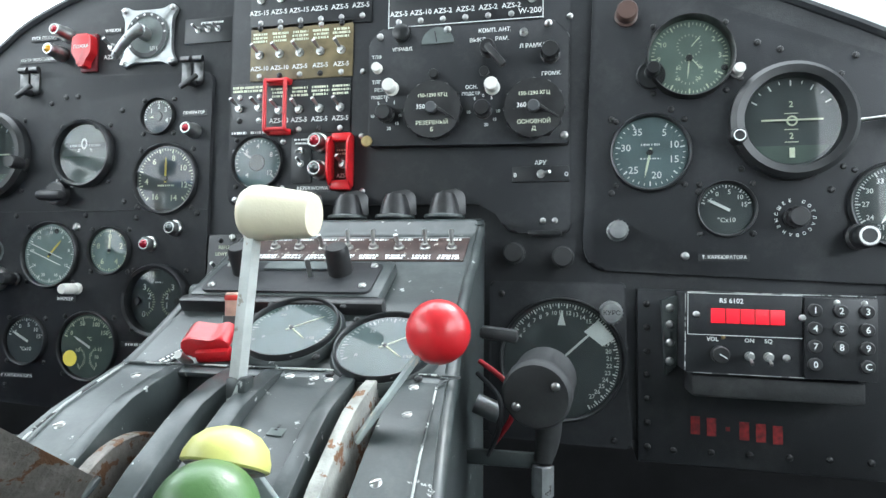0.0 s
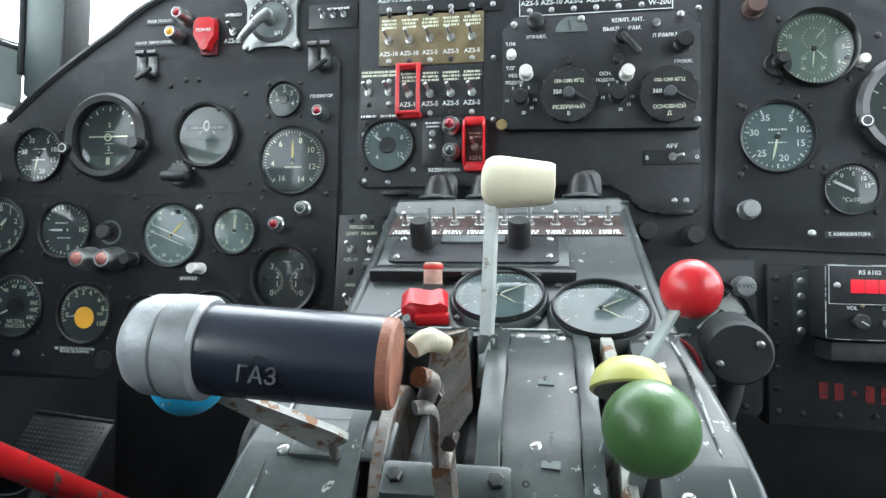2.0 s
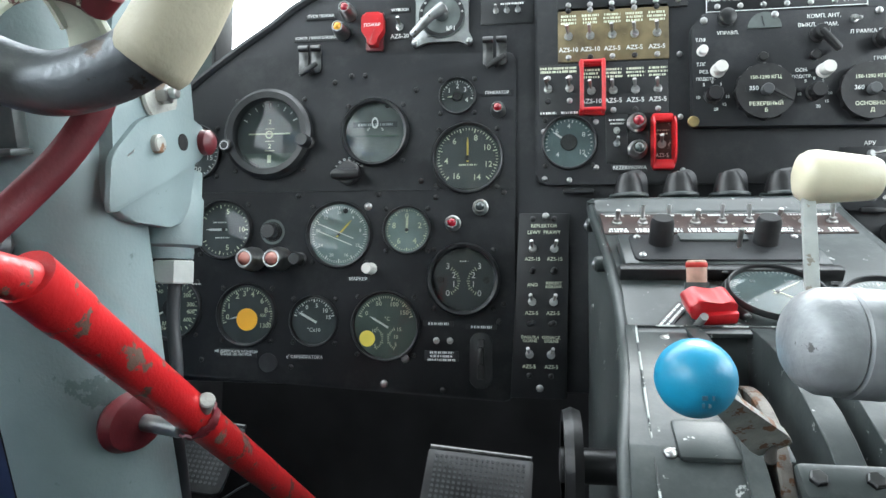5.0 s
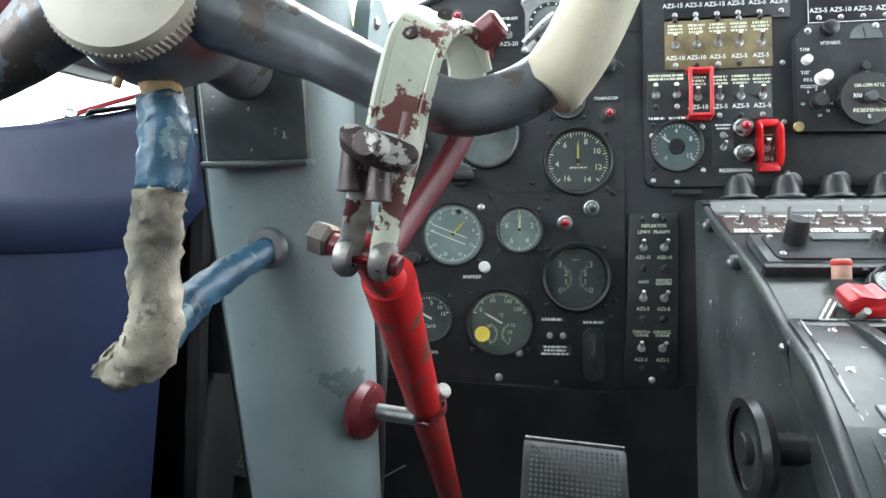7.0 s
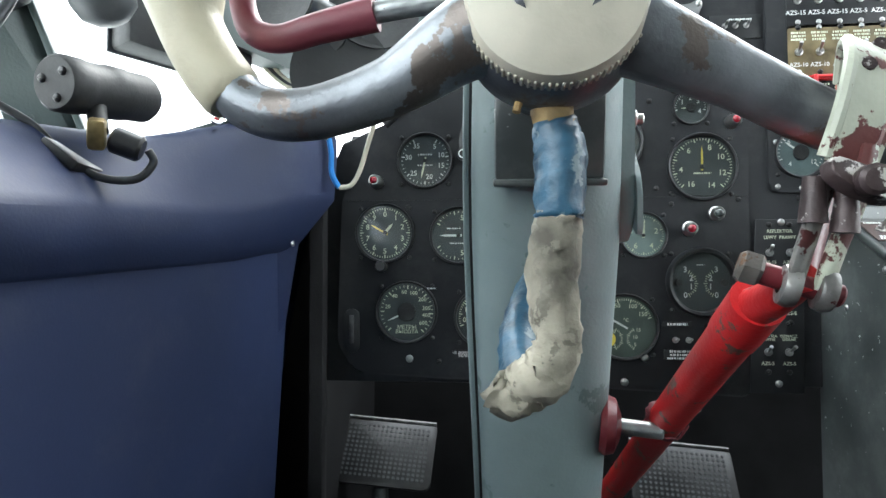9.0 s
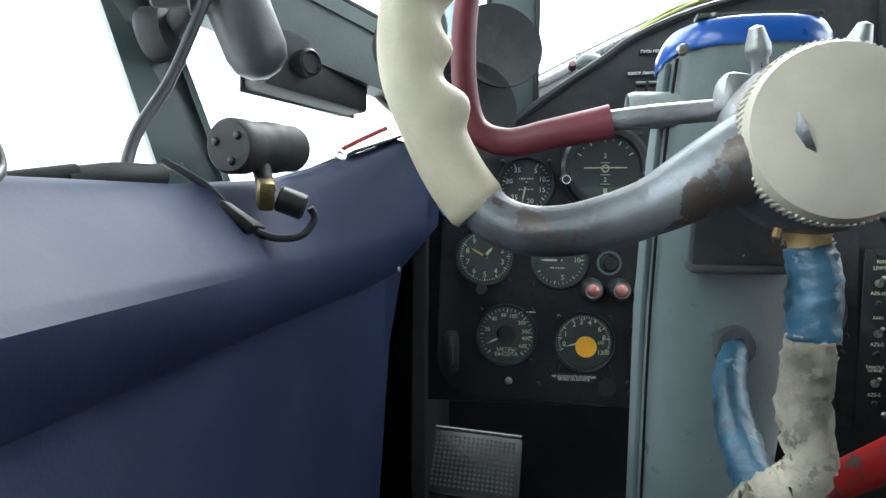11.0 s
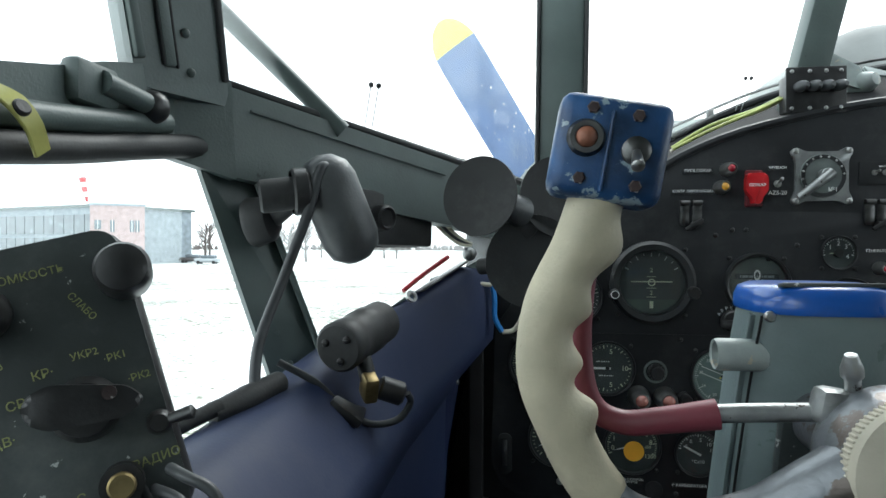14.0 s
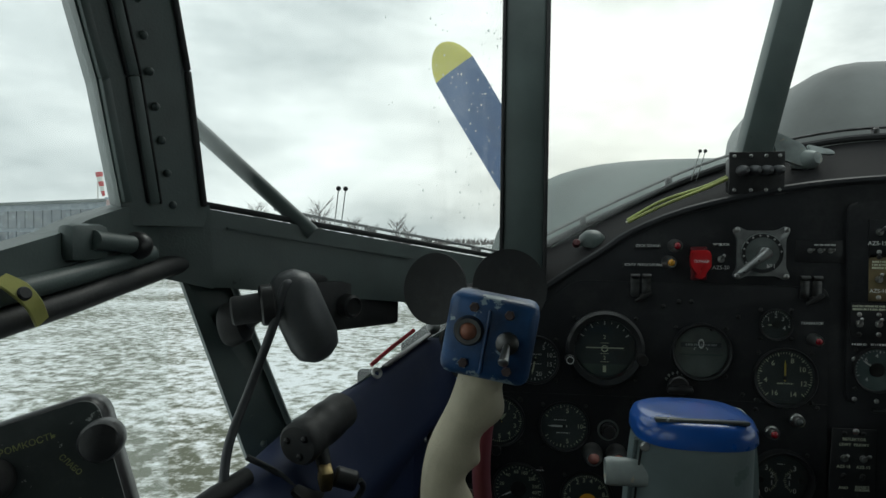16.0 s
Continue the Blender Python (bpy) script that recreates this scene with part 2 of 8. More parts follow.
RUBBER = material("black_rubber", (0.022, 0.023, 0.024), 0.6, var=0.3, scale=30, bump=0.2, dust=0.16)
CABLE = material("grey_cable", (0.035, 0.038, 0.042), 0.5, var=0.2, scale=50, bump=0.2)
WIRE_YELLOW = material("yellow_green_wire", (0.4, 0.45, 0.14), 0.5, bump=0)
WIRE_WHITE = material("cream_wire", (0.55, 0.52, 0.42), 0.5, bump=0)
WIRE_BLUE = material("blue_wire", (0.03, 0.22, 0.6), 0.45, bump=0)
WIRE_RED = material("red_wire", (0.4, 0.02, 0.03), 0.45, bump=0)
# Near-black matt; on floor and firewall it includes the footwell's shade.
DARK = material("near_black_matt", (0.017, 0.017, 0.018), 0.75, var=0.3, scale=12, bump=0.3, spec=0.12)
GREY_BULB = material("grey_housing", (0.062, 0.066, 0.070), 0.4, var=0.25, scale=30, bump=0.2, dust=0.15)
LENS_RED = material("red_lamp_lens", (0.30, 0.008, 0.02), 0.15, var=0.2, bump=0, coat=0.6)
LENS_AMBER = material("amber_lamp_lens", (0.75, 0.36, 0.03), 0.18, var=0.2, bump=0, coat=0.6)
LENS_DARK = material("dark_lamp_lens", (0.05, 0.06, 0.06), 0.15, var=0.2, bump=0, coat=0.6)
LENS_PINK = material("pale_red_lens", (0.42, 0.16, 0.13), 0.2, var=0.3, bump=0, coat=0.5)
WHITE_KNOB = material("white_knob", (0.72, 0.70, 0.66), 0.35, var=0.1, bump=0.05, coat=0.2)
COPPER = material("pinkish_fuse_cap", (0.48, 0.29, 0.22), 0.45, var=0.3, scale=90, bump=0.2)
PROP_BLUE = material("blue_propeller_paint", (0.035, 0.10, 0.27), 0.4, var=0.15, scale=8, bump=0.1, chips=(0.6, 0.65, 0.7), chip_at=0.70, chip_scale=60)
PROP_YELLOW = material("yellow_propeller_tip", (0.68, 0.62, 0.06), 0.45, var=0.1, scale=8, bump=0.1)
COWL = material("dark_green_cowling", (0.060, 0.082, 0.076), 0.7, var=0.35, scale=3, bump=0.4, fine=60)
FROST = material("frosted_scoop_cover", (0.20, 0.21, 0.205), 0.8, var=0.3, scale=3, bump=0.5, fine=60)
# Building colours are paler than bare walls, to take in outdoor haze.
BRICK = material("pinkish_brick_wall", (0.40, 0.29, 0.28), 0.85, var=0.2, scale=1.5, bump=0.2)
HANGAR_WALL = material("blue_grey_hangar", (0.24, 0.28, 0.31), 0.7, var=0.25, scale=1.0, bump=0.1)
PANE_DARK = material("window_panes", (0.12, 0.145, 0.165), 0.25, var=0.3, scale=0.5, bump=0)
BARK = material("bare_branches", (0.12, 0.105, 0.10), 0.9, var=0.3, scale=5, bump=0.3)
CAR_PAINT = material("pale_car_paint", (0.34, 0.37, 0.39), 0.3, 0.2, var=0.1, bump=0, coat=0.4)
DIAL_GLASS = glass_material("dial_glass", (0.95, 0.97, 0.96), 0.0, 0.75)
# The pane's mist stands in for haze outdoors as well as film.
PANE_GLASS = glass_material("windscreen_glass", (0.97, 0.98, 0.975), 0.0, 0.05, 0.15)
DIGIT = bpy.data.materials.new("lit_red_display")
DIGIT.use_nodes = True
_b = DIGIT.node_tree.nodes["Principled BSDF"]
_b.inputs["Base Color"].default_value = (0.45, 0.005, 0.01, 1)
_b.inputs["Emission Color"].default_value, _b.inputs["Emission Strength"].default_value = (0.9, 0.01, 0.03, 1), 0.10


def ground_material():
    """Thin snow over short grass: white with tufts showing, at a few centimetres and at metres."""
    m = bpy.data.materials.new("snowy_grass")
    m.use_nodes = True
    n, l = m.node_tree.nodes, m.node_tree.links
    b = n["Principled BSDF"]
    co = n.new("ShaderNodeTexCoord")
    a, c = n.new("ShaderNodeTexNoise"), n.new("ShaderNodeTexNoise")
    a.inputs["Scale"].default_value, a.inputs["Detail"].default_value, a.inputs["Roughness"].default_value = 2.6, 9.0, 0.72
    c.inputs["Scale"].default_value, c.inputs["Detail"].default_value = 0.16, 4.0
    l.new(co.outputs["Object"], a.inputs["Vector"])
    l.new(co.outputs["Object"], c.inputs["Vector"])
    add = n.new("ShaderNodeMath")
    add.operation = "MULTIPLY_ADD"
    add.inputs[1].default_value = 0.55
    l.new(c.outputs["Fac"], add.inputs[0])
    l.new(a.outputs["Fac"], add.inputs[2])
    r = n.new("ShaderNodeValToRGB")
    e = r.color_ramp.elements
    e[0].position, e[0].color = 0.68, (0.10, 0.105, 0.07, 1)
    e[1].position, e[1].color = 0.84, (0.74, 0.76, 0.78, 1)
    k = e.new(0.76)
    k.color = (0.40, 0.41, 0.38, 1)
    l.new(add.outputs[0], r.inputs["Fac"])
    l.new(r.outputs["Color"], b.inputs["Base Color"])
    b.inputs["Roughness"].default_value = 0.9
    bp = n.new("ShaderNodeBump")
    bp.inputs["Strength"].default_value, bp.inputs["Distance"].default_value = 0.5, 0.05
    l.new(a.outputs["Fac"], bp.inputs["Height"])
    l.new(bp.outputs["Normal"], b.inputs["Normal"])
    return m


SNOW = ground_material()

# ---------------------------------------------------------------- mesh kit
I4 = Matrix.Identity(4)


def thing(name, label, category, m=I4, group="", kind=""):
    ob = new(name)
    ob.empty_display_size = 0.02
    ob.matrix_world = m
    return tagged(ob, label, category, group, kind)


def mesh_from(name, bm, mat, smooth=40):
    bmesh.ops.recalc_face_normals(bm, faces=bm.faces)
    me = bpy.data.meshes.new(name)
    bm.to_mesh(me)
    bm.free()
    me.materials.append(mat)
    if smooth:
        me.shade_smooth()
        me.set_sharp_from_angle(angle=radians(smooth))
    return me


def part(name, bm, mat, parent, label="", smooth=40):
    ob = new(name, mesh_from(name, bm, mat, smooth))
    ob.parent = parent
    return tagged(ob, label)


def solo(name, bm, mat, label, category, m=I4, group="", kind="", smooth=40):
    ob = new(name, mesh_from(name, bm, mat, smooth))
    ob.matrix_world = m
    return tagged(ob, label, category, group, kind)


def box(sx, sy, sz, m=I4, bevel=0.0, bm=None, seg=2):
    t = bmesh.new()
    bmesh.ops.create_cube(t, size=1.0, matrix=Matrix.Diagonal((sx, sy, sz, 1)))
    if bevel:
        bmesh.ops.bevel(t, geom=t.edges[:], offset=bevel, segments=seg, profile=0.5, affect="EDGES")
    return join(bm, t, m)


def join(bm, t, m=I4):
    bmesh.ops.transform(t, matrix=m, verts=t.verts)
    if bm is None:
        return t
    tmp = bpy.data.meshes.new("tmp")
    t.to_mesh(tmp)
    t.free()
    bm.from_mesh(tmp)
    bpy.data.meshes.remove(tmp)
    return bm


def lathe(profile, seg=40, m=I4, bm=None):
    """A body of turning about z: profile of (radius, height) from one end to the other; radius 0 closes it."""
    t = bmesh.new()
    rings = []
    for r, h in profile:
        if r <= 1e-6:
            rings.append([t.verts.new((0, 0, h))])
        else:
            rings.append([t.verts.new((r * math.cos(2 * math.pi * i / seg), r * math.sin(2 * math.pi * i / seg), h)) for i in range(seg)])
    for a, b in zip(rings, rings[1:]):
        for i in range(seg):
            j = (i + 1) % seg
            q = [a[i % len(a)], a[j % len(a)], b[j % len(b)], b[i % len(b)]]
            u = []
            for v in q:
                if v not in u:
                    u.append(v)
            if len(u) > 2:
                t.faces.new(u)
    return join(bm, t, m)


def cyl(r, h0, h1, m=I4, seg=24, bm=None, r1=None, bevel=0.0):
    r1 = r if r1 is None else r1
    if bevel:
        return lathe([(0, h0), (r - bevel, h0), (r, h0 + bevel), (r1, h1 - bevel), (r1 - bevel, h1), (0, h1)], seg, m, bm)
    return lathe([(0, h0), (r, h0), (r1, h1), (0, h1)], seg, m, bm)


def ball(r, m=I4, seg=32, lo=-90, hi=90, bm=None):
    n = max(4, seg // 2)
    pr = [(r * math.cos(radians(lo + (hi - lo) * i / n)), r * math.sin(radians(lo + (hi - lo) * i / n))) for i in range(n + 1)]
    if lo > -90:
        pr.insert(0, (0, pr[0][1]))
    if hi < 90:
        pr.append((0, pr[-1][1]))
    return lathe(pr, seg, m, bm)


def smooth_path(pts, n=8):
    P = [Vector(p) for p in pts]
    if len(P) < 3:
        return P
    out = []
    for i in range(len(P) - 1):
        a, b, c, d = P[max(0, i - 1)], P[i], P[i + 1], P[min(len(P) - 1, i + 2)]
        for k in range(n):
            t = k / n
            out.append(0.5 * ((2 * b) + (c - a) * t + (2 * a - 5 * b + 4 * c - d) * t * t + (3 * b - a - 3 * c + d) * t ** 3))
    return out + [P[-1]]


def tube(pts, r, seg=12, n=8, bm=None, radii=None, m=I4, flat=1.0):
    """A round bar along a smooth line; radii gives a radius at each given point, flat squeezes it across."""
    path = smooth_path(pts, n)
    k = len(path)
    rr = [r] * k if radii is None else [float(np.interp(i / (k - 1) * (len(radii) - 1), range(len(radii)), radii)) for i in range(k)]
    t = bmesh.new()
    up, rings = None, []
    for i, p in enumerate(path):
        d = (path[min(k - 1, i + 1)] - path[max(0, i - 1)]).normalized()
        if up is None:
            up = d.orthogonal().normalized()
        up = (up - d * up.dot(d)).normalized()
        s = d.cross(up)
        rings.append([t.verts.new(p + (up * math.cos(2 * math.pi * j / seg) + s * math.sin(2 * math.pi * j / seg) * flat) * rr[i]) for j in range(seg)])
    for a, b in zip(rings, rings[1:]):
        for j in range(seg):
            t.faces.new((a[j], a[(j + 1) % seg], b[(j + 1) % seg], b[j]))
    t.faces.new(rings[0][::-1])
    t.faces.new(rings[-1])
    return join(bm, t, m)


def band_strip(pts, side, widths, thick, n=6):
    """A flat metal strap along a smooth line: side is the way its breadth points."""
    path, t, rings = smooth_path(pts, n), bmesh.new(), []
    k = len(path)
    for i, p in enumerate(path):
        d = (path[min(k - 1, i + 1)] - path[max(0, i - 1)]).normalized()
        s = (Vector(side) - d * d.dot(Vector(side))).normalized()
        o = d.cross(s)
        w = float(np.interp(i / (k - 1) * (len(widths) - 1), range(len(widths)), widths)) / 2
        h, c = thick / 2, thick * 0.3
        rings.append([t.verts.new(p + s * a + o * b) for a, b in ((w, h - c), (w - c, h), (c - w, h), (-w, h - c), (-w, c - h), (c - w, -h), (w - c, -h), (w, c - h))])
    for a, b in zip(rings, rings[1:]):
        for j in range(8):
            t.faces.new((a[j], a[(j + 1) % 8], b[(j + 1) % 8], b[j]))
    t.faces.new(rings[0][::-1])
    t.faces.new(rings[-1])
    return t


def crumple(bm, amount, seed):
    """Shifts every point a little, for wrinkled tape and cloth."""
    rnd = random.Random(seed)
    for v in bm.verts:
        v.co += Vector((rnd.uniform(-1, 1), rnd.uniform(-1, 1), rnd.uniform(-1, 1))) * amount
    return bm


def plate(outline, h0, h1, m=I4, bevel=0.0, bm=None):
    """A flat piece of the given (x, y) outline between heights h0 and h1, its front edge rounded."""
    t = bmesh.new()
    lo = [t.verts.new((x, y, h0)) for x, y in outline]
    hi = [t.verts.new((x, y, h1)) for x, y in outline]
    t.faces.new(lo[::-1])
    top = t.faces.new(hi)
    for i in range(len(lo)):
        j = (i + 1) % len(lo)
        t.faces.new((lo[i], lo[j], hi[j], hi[i]))
    if bevel:
        bmesh.ops.bevel(t, geom=list(top.edges), offset=bevel, segments=2, profile=0.5, affect="EDGES")
    return join(bm, t, m)


def rounded(x0, y0, x1, y1, r, n=5):
    pts = []
    for cx, cy, a in ((x1 - r, y1 - r, 0), (x0 + r, y1 - r, 90), (x0 + r, y0 + r, 180), (x1 - r, y0 + r, 270)):
        pts += [(cx + r * math.cos(radians(a + 90 * i / n)), cy + r * math.sin(radians(a + 90 * i / n))) for i in range(n + 1)]
    return pts


def soften(outline, r, n=4):
    """Rounds the corners of an outline."""
    P, out = [Vector(p) for p in outline], []
    for i, p in enumerate(P):
        a, b = P[i - 1] - p, P[(i + 1) % len(P)] - p
        k = min(r, a.length * 0.45, b.length * 0.45)
        s, e = p + a.normalized() * k, p + b.normalized() * k
        for j in range(n + 1):
            t = j / n
            q = s * (1 - t) ** 2 + p * 2 * t * (1 - t) + e * t * t
            out.append((q.x, q.y))
    return out


def wall_m(x, z, y=0.85, turn=0.0):
    """Stands a piece on the instrument board: its x to the right, its y up, its z towards the seats."""
    return pose(x, y, z, 90, 0, 0) @ pose(0, 0, 0, 0, 0, turn)


def along(a, b):
    """A frame at a whose z runs to b."""
    a, b = Vector(a), Vector(b)
    return Matrix.Translation(a) @ (b - a).to_track_quat("Z", "Y").to_matrix().to_4x4()


TEXTS = {}


def text_mesh(body, size, mat, align="CENTER"):
    key = (body, round(size, 5), mat.name, align)
    if key not in TEXTS:
        cu = bpy.data.curves.new("writing", "FONT")
        cu.body, cu.size, cu.align_x, cu.align_y = body, size, align, "CENTER"
        cu.extrude, cu.resolution_u, cu.offset = 0.00012, 2, size * 0.008
        cu.space_line = 0.85
        tmp = new("tmp", cu)
        bpy.context.view_layer.update()
        me = bpy.data.meshes.new_from_object(tmp)
        bpy.data.objects.remove(tmp)
        bpy.data.curves.remove(cu)
        me.materials.clear()
        me.materials.append(mat)
        TEXTS[key] = me
    return TEXTS[key]


def writing(body, x, y, h, size, parent, mat=WHITE_MARK, turn=0.0, align="CENTER"):
    ob = new("writing", text_mesh(body, size, mat, align))
    ob.parent = parent
    ob.matrix_basis = pose(x, y, h, 0, 0, turn)
    return ob


def bars(x, y, h, w, n, parent, mat=WHITE_MARK, gap=0.0042, size=0.0022, name="lettering"):
    """Lines of small lettering that cannot be read, as plain strokes."""
    rnd = random.Random(int((x + 3) * 9973 + (y + 3) * 7919))
    bm = bmesh.new()
    for i in range(n):
        u = -w / 2 * rnd.uniform(0.75, 1.0)
        e = -u
        while u < e:
            k = rnd.uniform(0.0009, 0.0022)
            box(min(k, e - u) if e - u > 0.0004 else 0.0004, size * rnd.uniform(0.8, 1.0), 0.0003, pose(x + u + k / 2, y - i * gap, h), 0, bm)
            u += k + rnd.choice((0.0005, 0.0006, 0.0014))
    return part(name, bm, mat, parent, smooth=0)


SHARED = {}


def shared(key, make, mat, smooth=40):
    if key not in SHARED:
        SHARED[key] = mesh_from(key, make(), mat, smooth)
    return SHARED[key]


def stick(name, me, parent, m, label=""):
    ob = new(name, me)
    ob.parent = parent
    ob.matrix_basis = m
    return tagged(ob, label)


def screw_mesh():
    bm = lathe([(0, 0), (0.0033, 0), (0.0033, 0.0006), (0.0024, 0.0017), (0.001, 0.002), (0, 0.002)], 12)
    return box(0.0052, 0.0007, 0.0006, pose(0, 0, 0.0021), 0, bm)


SCREW = shared("screw", screw_mesh, STEEL)
SCREW_DARK = shared("dark_screw", screw_mesh, BAKELITE)


def screw(parent, x, y, h, dark=False, k=1.0):
    rnd = random.Random(int((x + 5) * 99991 + (y + 5) * 7919))
    return stick("screw", SCREW_DARK if dark else SCREW, parent, pose(x, y, h, 0, 0, rnd.uniform(0, 180)) @ Matrix.Scale(k, 4))


def toggle_meshes():
    nut = lathe([(0.0, 0), (0.0048, 0), (0.0048, 0.0018), (0.0032, 0.0022), (0.0032, 0.005), (0, 0.005)], 12)
    bat = lathe([(0, 0.003), (0.0013, 0.003), (0.0022, 0.014), (0.0021, 0.016), (0, 0.0168)], 10)
    return nut, bat


_n, _b2 = toggle_meshes()
NUT, BAT = mesh_from("nut", _n, STEEL), mesh_from("bat", _b2, STEEL)


def toggle(x, z, y=0.85, tip=25, side=0, label="chrome toggle switch on the instrument board", k=1.0, m=None, group="toggle switches"):
    t = thing("toggle_switch", label, "switch", wall_m(x, z, y) if m is None else m, group)
    stick("nut", NUT, t, Matrix.Scale(k, 4))
    stick("lever", BAT, t, pose(0, 0, 0.001, -tip, side, 0) @ Matrix.Scale(k, 4))
    return t


def lamp(x, z, lens, r=0.0062, y=0.85, body=STEEL, deep=0.014, label="small indicator lamp in a bright ring"):
    t = thing("indicator_lamp", label, "lamp", wall_m(x, z, y), "indicator lamps")
    part("ring", lathe([(r * 1.25, 0), (r * 1.25, deep * 0.3), (r * 1.05, deep * 0.4), (r * 1.05, deep * 0.8), (r * 0.85, deep), (r * 0.72, deep), (r * 0.72, 0)], 20, I4), body, t)
    part("lens", ball(r * 0.74, pose(0, 0, deep * 0.85), 16, 0, 90), lens, t)
    return t


def round_knob(x, z, r, deep, mat=BAKELITE, y=0.85, label="black round knob on the instrument board", ribs=0, m=None):
    t = thing("knob", label, "knob", wall_m(x, z, y) if m is None else m, "knobs")
    part("cap", lathe([(0, 0), (r * 1.1, 0), (r * 1.1, deep * 0.12), (r * 0.8, deep * 0.2), (r, deep * 0.35), (r, deep * 0.85), (r * 0.86, deep), (0, deep)], 24), mat, t)
    if ribs:
        bm = bmesh.new()
        for i in range(ribs):
            a = 360 * i / ribs
            cyl(r * 0.09, deep * 0.35, deep * 0.85, pose(0, 0, 0, 0, 0, a) @ pose(r, 0, 0), 6, bm)
        part("ribs", bm, mat, t)
    return t


def gauge(name, x, z, r, label, marks=(), numerals=(), needles=(), face=FACE, y=0.85, bezel=0.09, screws=True, m=None, proud=0.006, mark_mat=WHITE_MARK, num_size=0.2, num_r=0.62, hub=0.08, tick_r=(0.80, 0.93), rim=BEZEL):
    """A round instrument: rim, face, tick marks, figures, hands and a glass. Angles run clockwise from the top."""
    t = thing(name, label, "gauge", wall_m(x, z, y) if m is None else m, "instruments")
    b = r * (1 - bezel)
    part("bezel", lathe([(r, -0.001), (r, proud * 0.7), (r * (1 - bezel * 0.35), proud), (b + r * 0.02, proud * 0.9), (b, proud * 0.5), (b, 0.0004)], 56), rim, t)
    part("dial_face", lathe([(0, 0.0006), (b + 0.0004, 0.0006), (b + 0.0004, -0.001), (0, -0.001)], 48), face, t, smooth=0)
    bm = bmesh.new()
    for a0, a1, n, major in marks:
        for i in range(n + 1):
            a = a0 + (a1 - a0) * i / n
            big = major and i % major == 0
            r0, r1 = tick_r
            ln = (r1 - r0) * (1.0 if big else 0.55) * b
            box(0.0014 if big else 0.0008, ln, 0.0002, pose(0, 0, 0.0008, 0, 0, -a) @ pose(0, r1 * b - ln / 2, 0), 0, bm)
    if marks:
        part("tick_marks", bm, mark_mat, t, smooth=0)
    for body, a in numerals:
        writing(body, num_r * b * math.sin(radians(a)), num_r * b * math.cos(radians(a)), 0.0008, num_size * 1.15 * b, t, mark_mat)
    for a, ln, w, mat in needles:
        nb = plate([(-w / 2, -ln * 0.18 * b), (w / 2, -ln * 0.18 * b), (w / 2, ln * 0.7 * b), (0, ln * b), (-w / 2, ln * 0.7 * b)], 0.0012, 0.0019, pose(0, 0, 0, 0, 0, -a))
        part("needle", nb, mat, t, smooth=0)
    if hub:
        part("hub", cyl(hub * b, 0.0010, 0.0030, I4, 16, bevel=0.0006), BAKELITE, t)
    g = part("glass", lathe([(0, proud * 0.62), (b * 0.7, proud * 0.58), (b, proud * 0.5)], 40), DIAL_GLASS, t)
    g.visible_shadow = False
    if screws:
        for a in (45, 135, 225, 315):
            screw(t, (r + 0.0065) * math.cos(radians(a)), (r + 0.0065) * math.sin(radians(a)), -0.0001, True, 0.9)
    return t

# ---------------------------------------------------------------- structure
FY = 0.856     # front of the board itself
BOARD = pose(0, 0.85, 0, 90, 0, 0)     # (x, z) outlines lie on the board, heights come towards the seats
ARCH = [(-0.492, 1.432), (-0.4387, 1.4775), (-0.3856, 1.5153), (-0.3406, 1.5442), (-0.30, 1.5723), (-0.224, 1.6034), (-0.118, 1.6284), (-0.04, 1.640), (0.05, 1.6465), (0.17, 1.649), (0.30, 1.640), (0.42, 1.605), (0.50, 1.572), (0.58, 1.533), (0.67, 1.488), (0.75, 1.438), (0.82, 1.38)]
board = solo("trim_instrument_board", plate([(-0.57, 1.10), (0.88, 1.10), (0.88, 1.30)] + ARCH[::-1] + [(-0.548, 1.412), (-0.57, 1.36)], -0.034, -0.006, BOARD, 0.003), BLACK, "matt black arched instrument board with worn paint", "instrument board", kind="structure")
bm = bmesh.new()
tube([(x, 0.858, z + 0.002) for x, z in ARCH], 0.006, 8, 3, bm)
solo("trim_board_lip", bm, BLACK, "rounded black lip along the top of the board", "trim", kind="structure")

left = thing("left_instrument_panel", "matt black pilot's instrument panel with chamfered corner, hinged at its top", "panel")
part("plate", plate(soften([(-0.379, 1.504), (-0.036, 1.498), (-0.038, 1.088), (-0.53, 1.112), (-0.552, 1.15), (-0.547, 1.34), (-0.4916, 1.4223)], 0.014), -0.018, 0, BOARD, 0.003), BLACK, left)
part("edge_strip", plate([(-0.54, 1.334), (-0.037, 1.334), (-0.037, 1.3355), (-0.54, 1.3355)], 0, 0.0012, BOARD), BLACK, left, smooth=0)
centre = thing("centre_instrument_panel", "matt black centre panel carrying switches and radio controls", "panel")
part("plate", plate(soften([(-0.013, 1.615), (-0.013, 1.338), (0.29, 1.336), (0.308, 1.306), (0.373, 1.304), (0.374, 1.60), (0.17, 1.636)], 0.012), -0.018, 0, BOARD, 0.003), BLACK, centre)
right = thing("right_instrument_panel", "matt black co-pilot's instrument panel with a raised rounded edge", "panel")
RP = [(0.396, 1.574), (0.385, 1.285), (0.397, 1.268), (0.63, 1.258), (0.80, 1.252), (0.80, 1.40), (0.6616, 1.470), (0.504, 1.537), (0.47, 1.566)]
part("plate", plate(soften(RP, 0.016), -0.018, 0, BOARD, 0.004), BLACK, right)
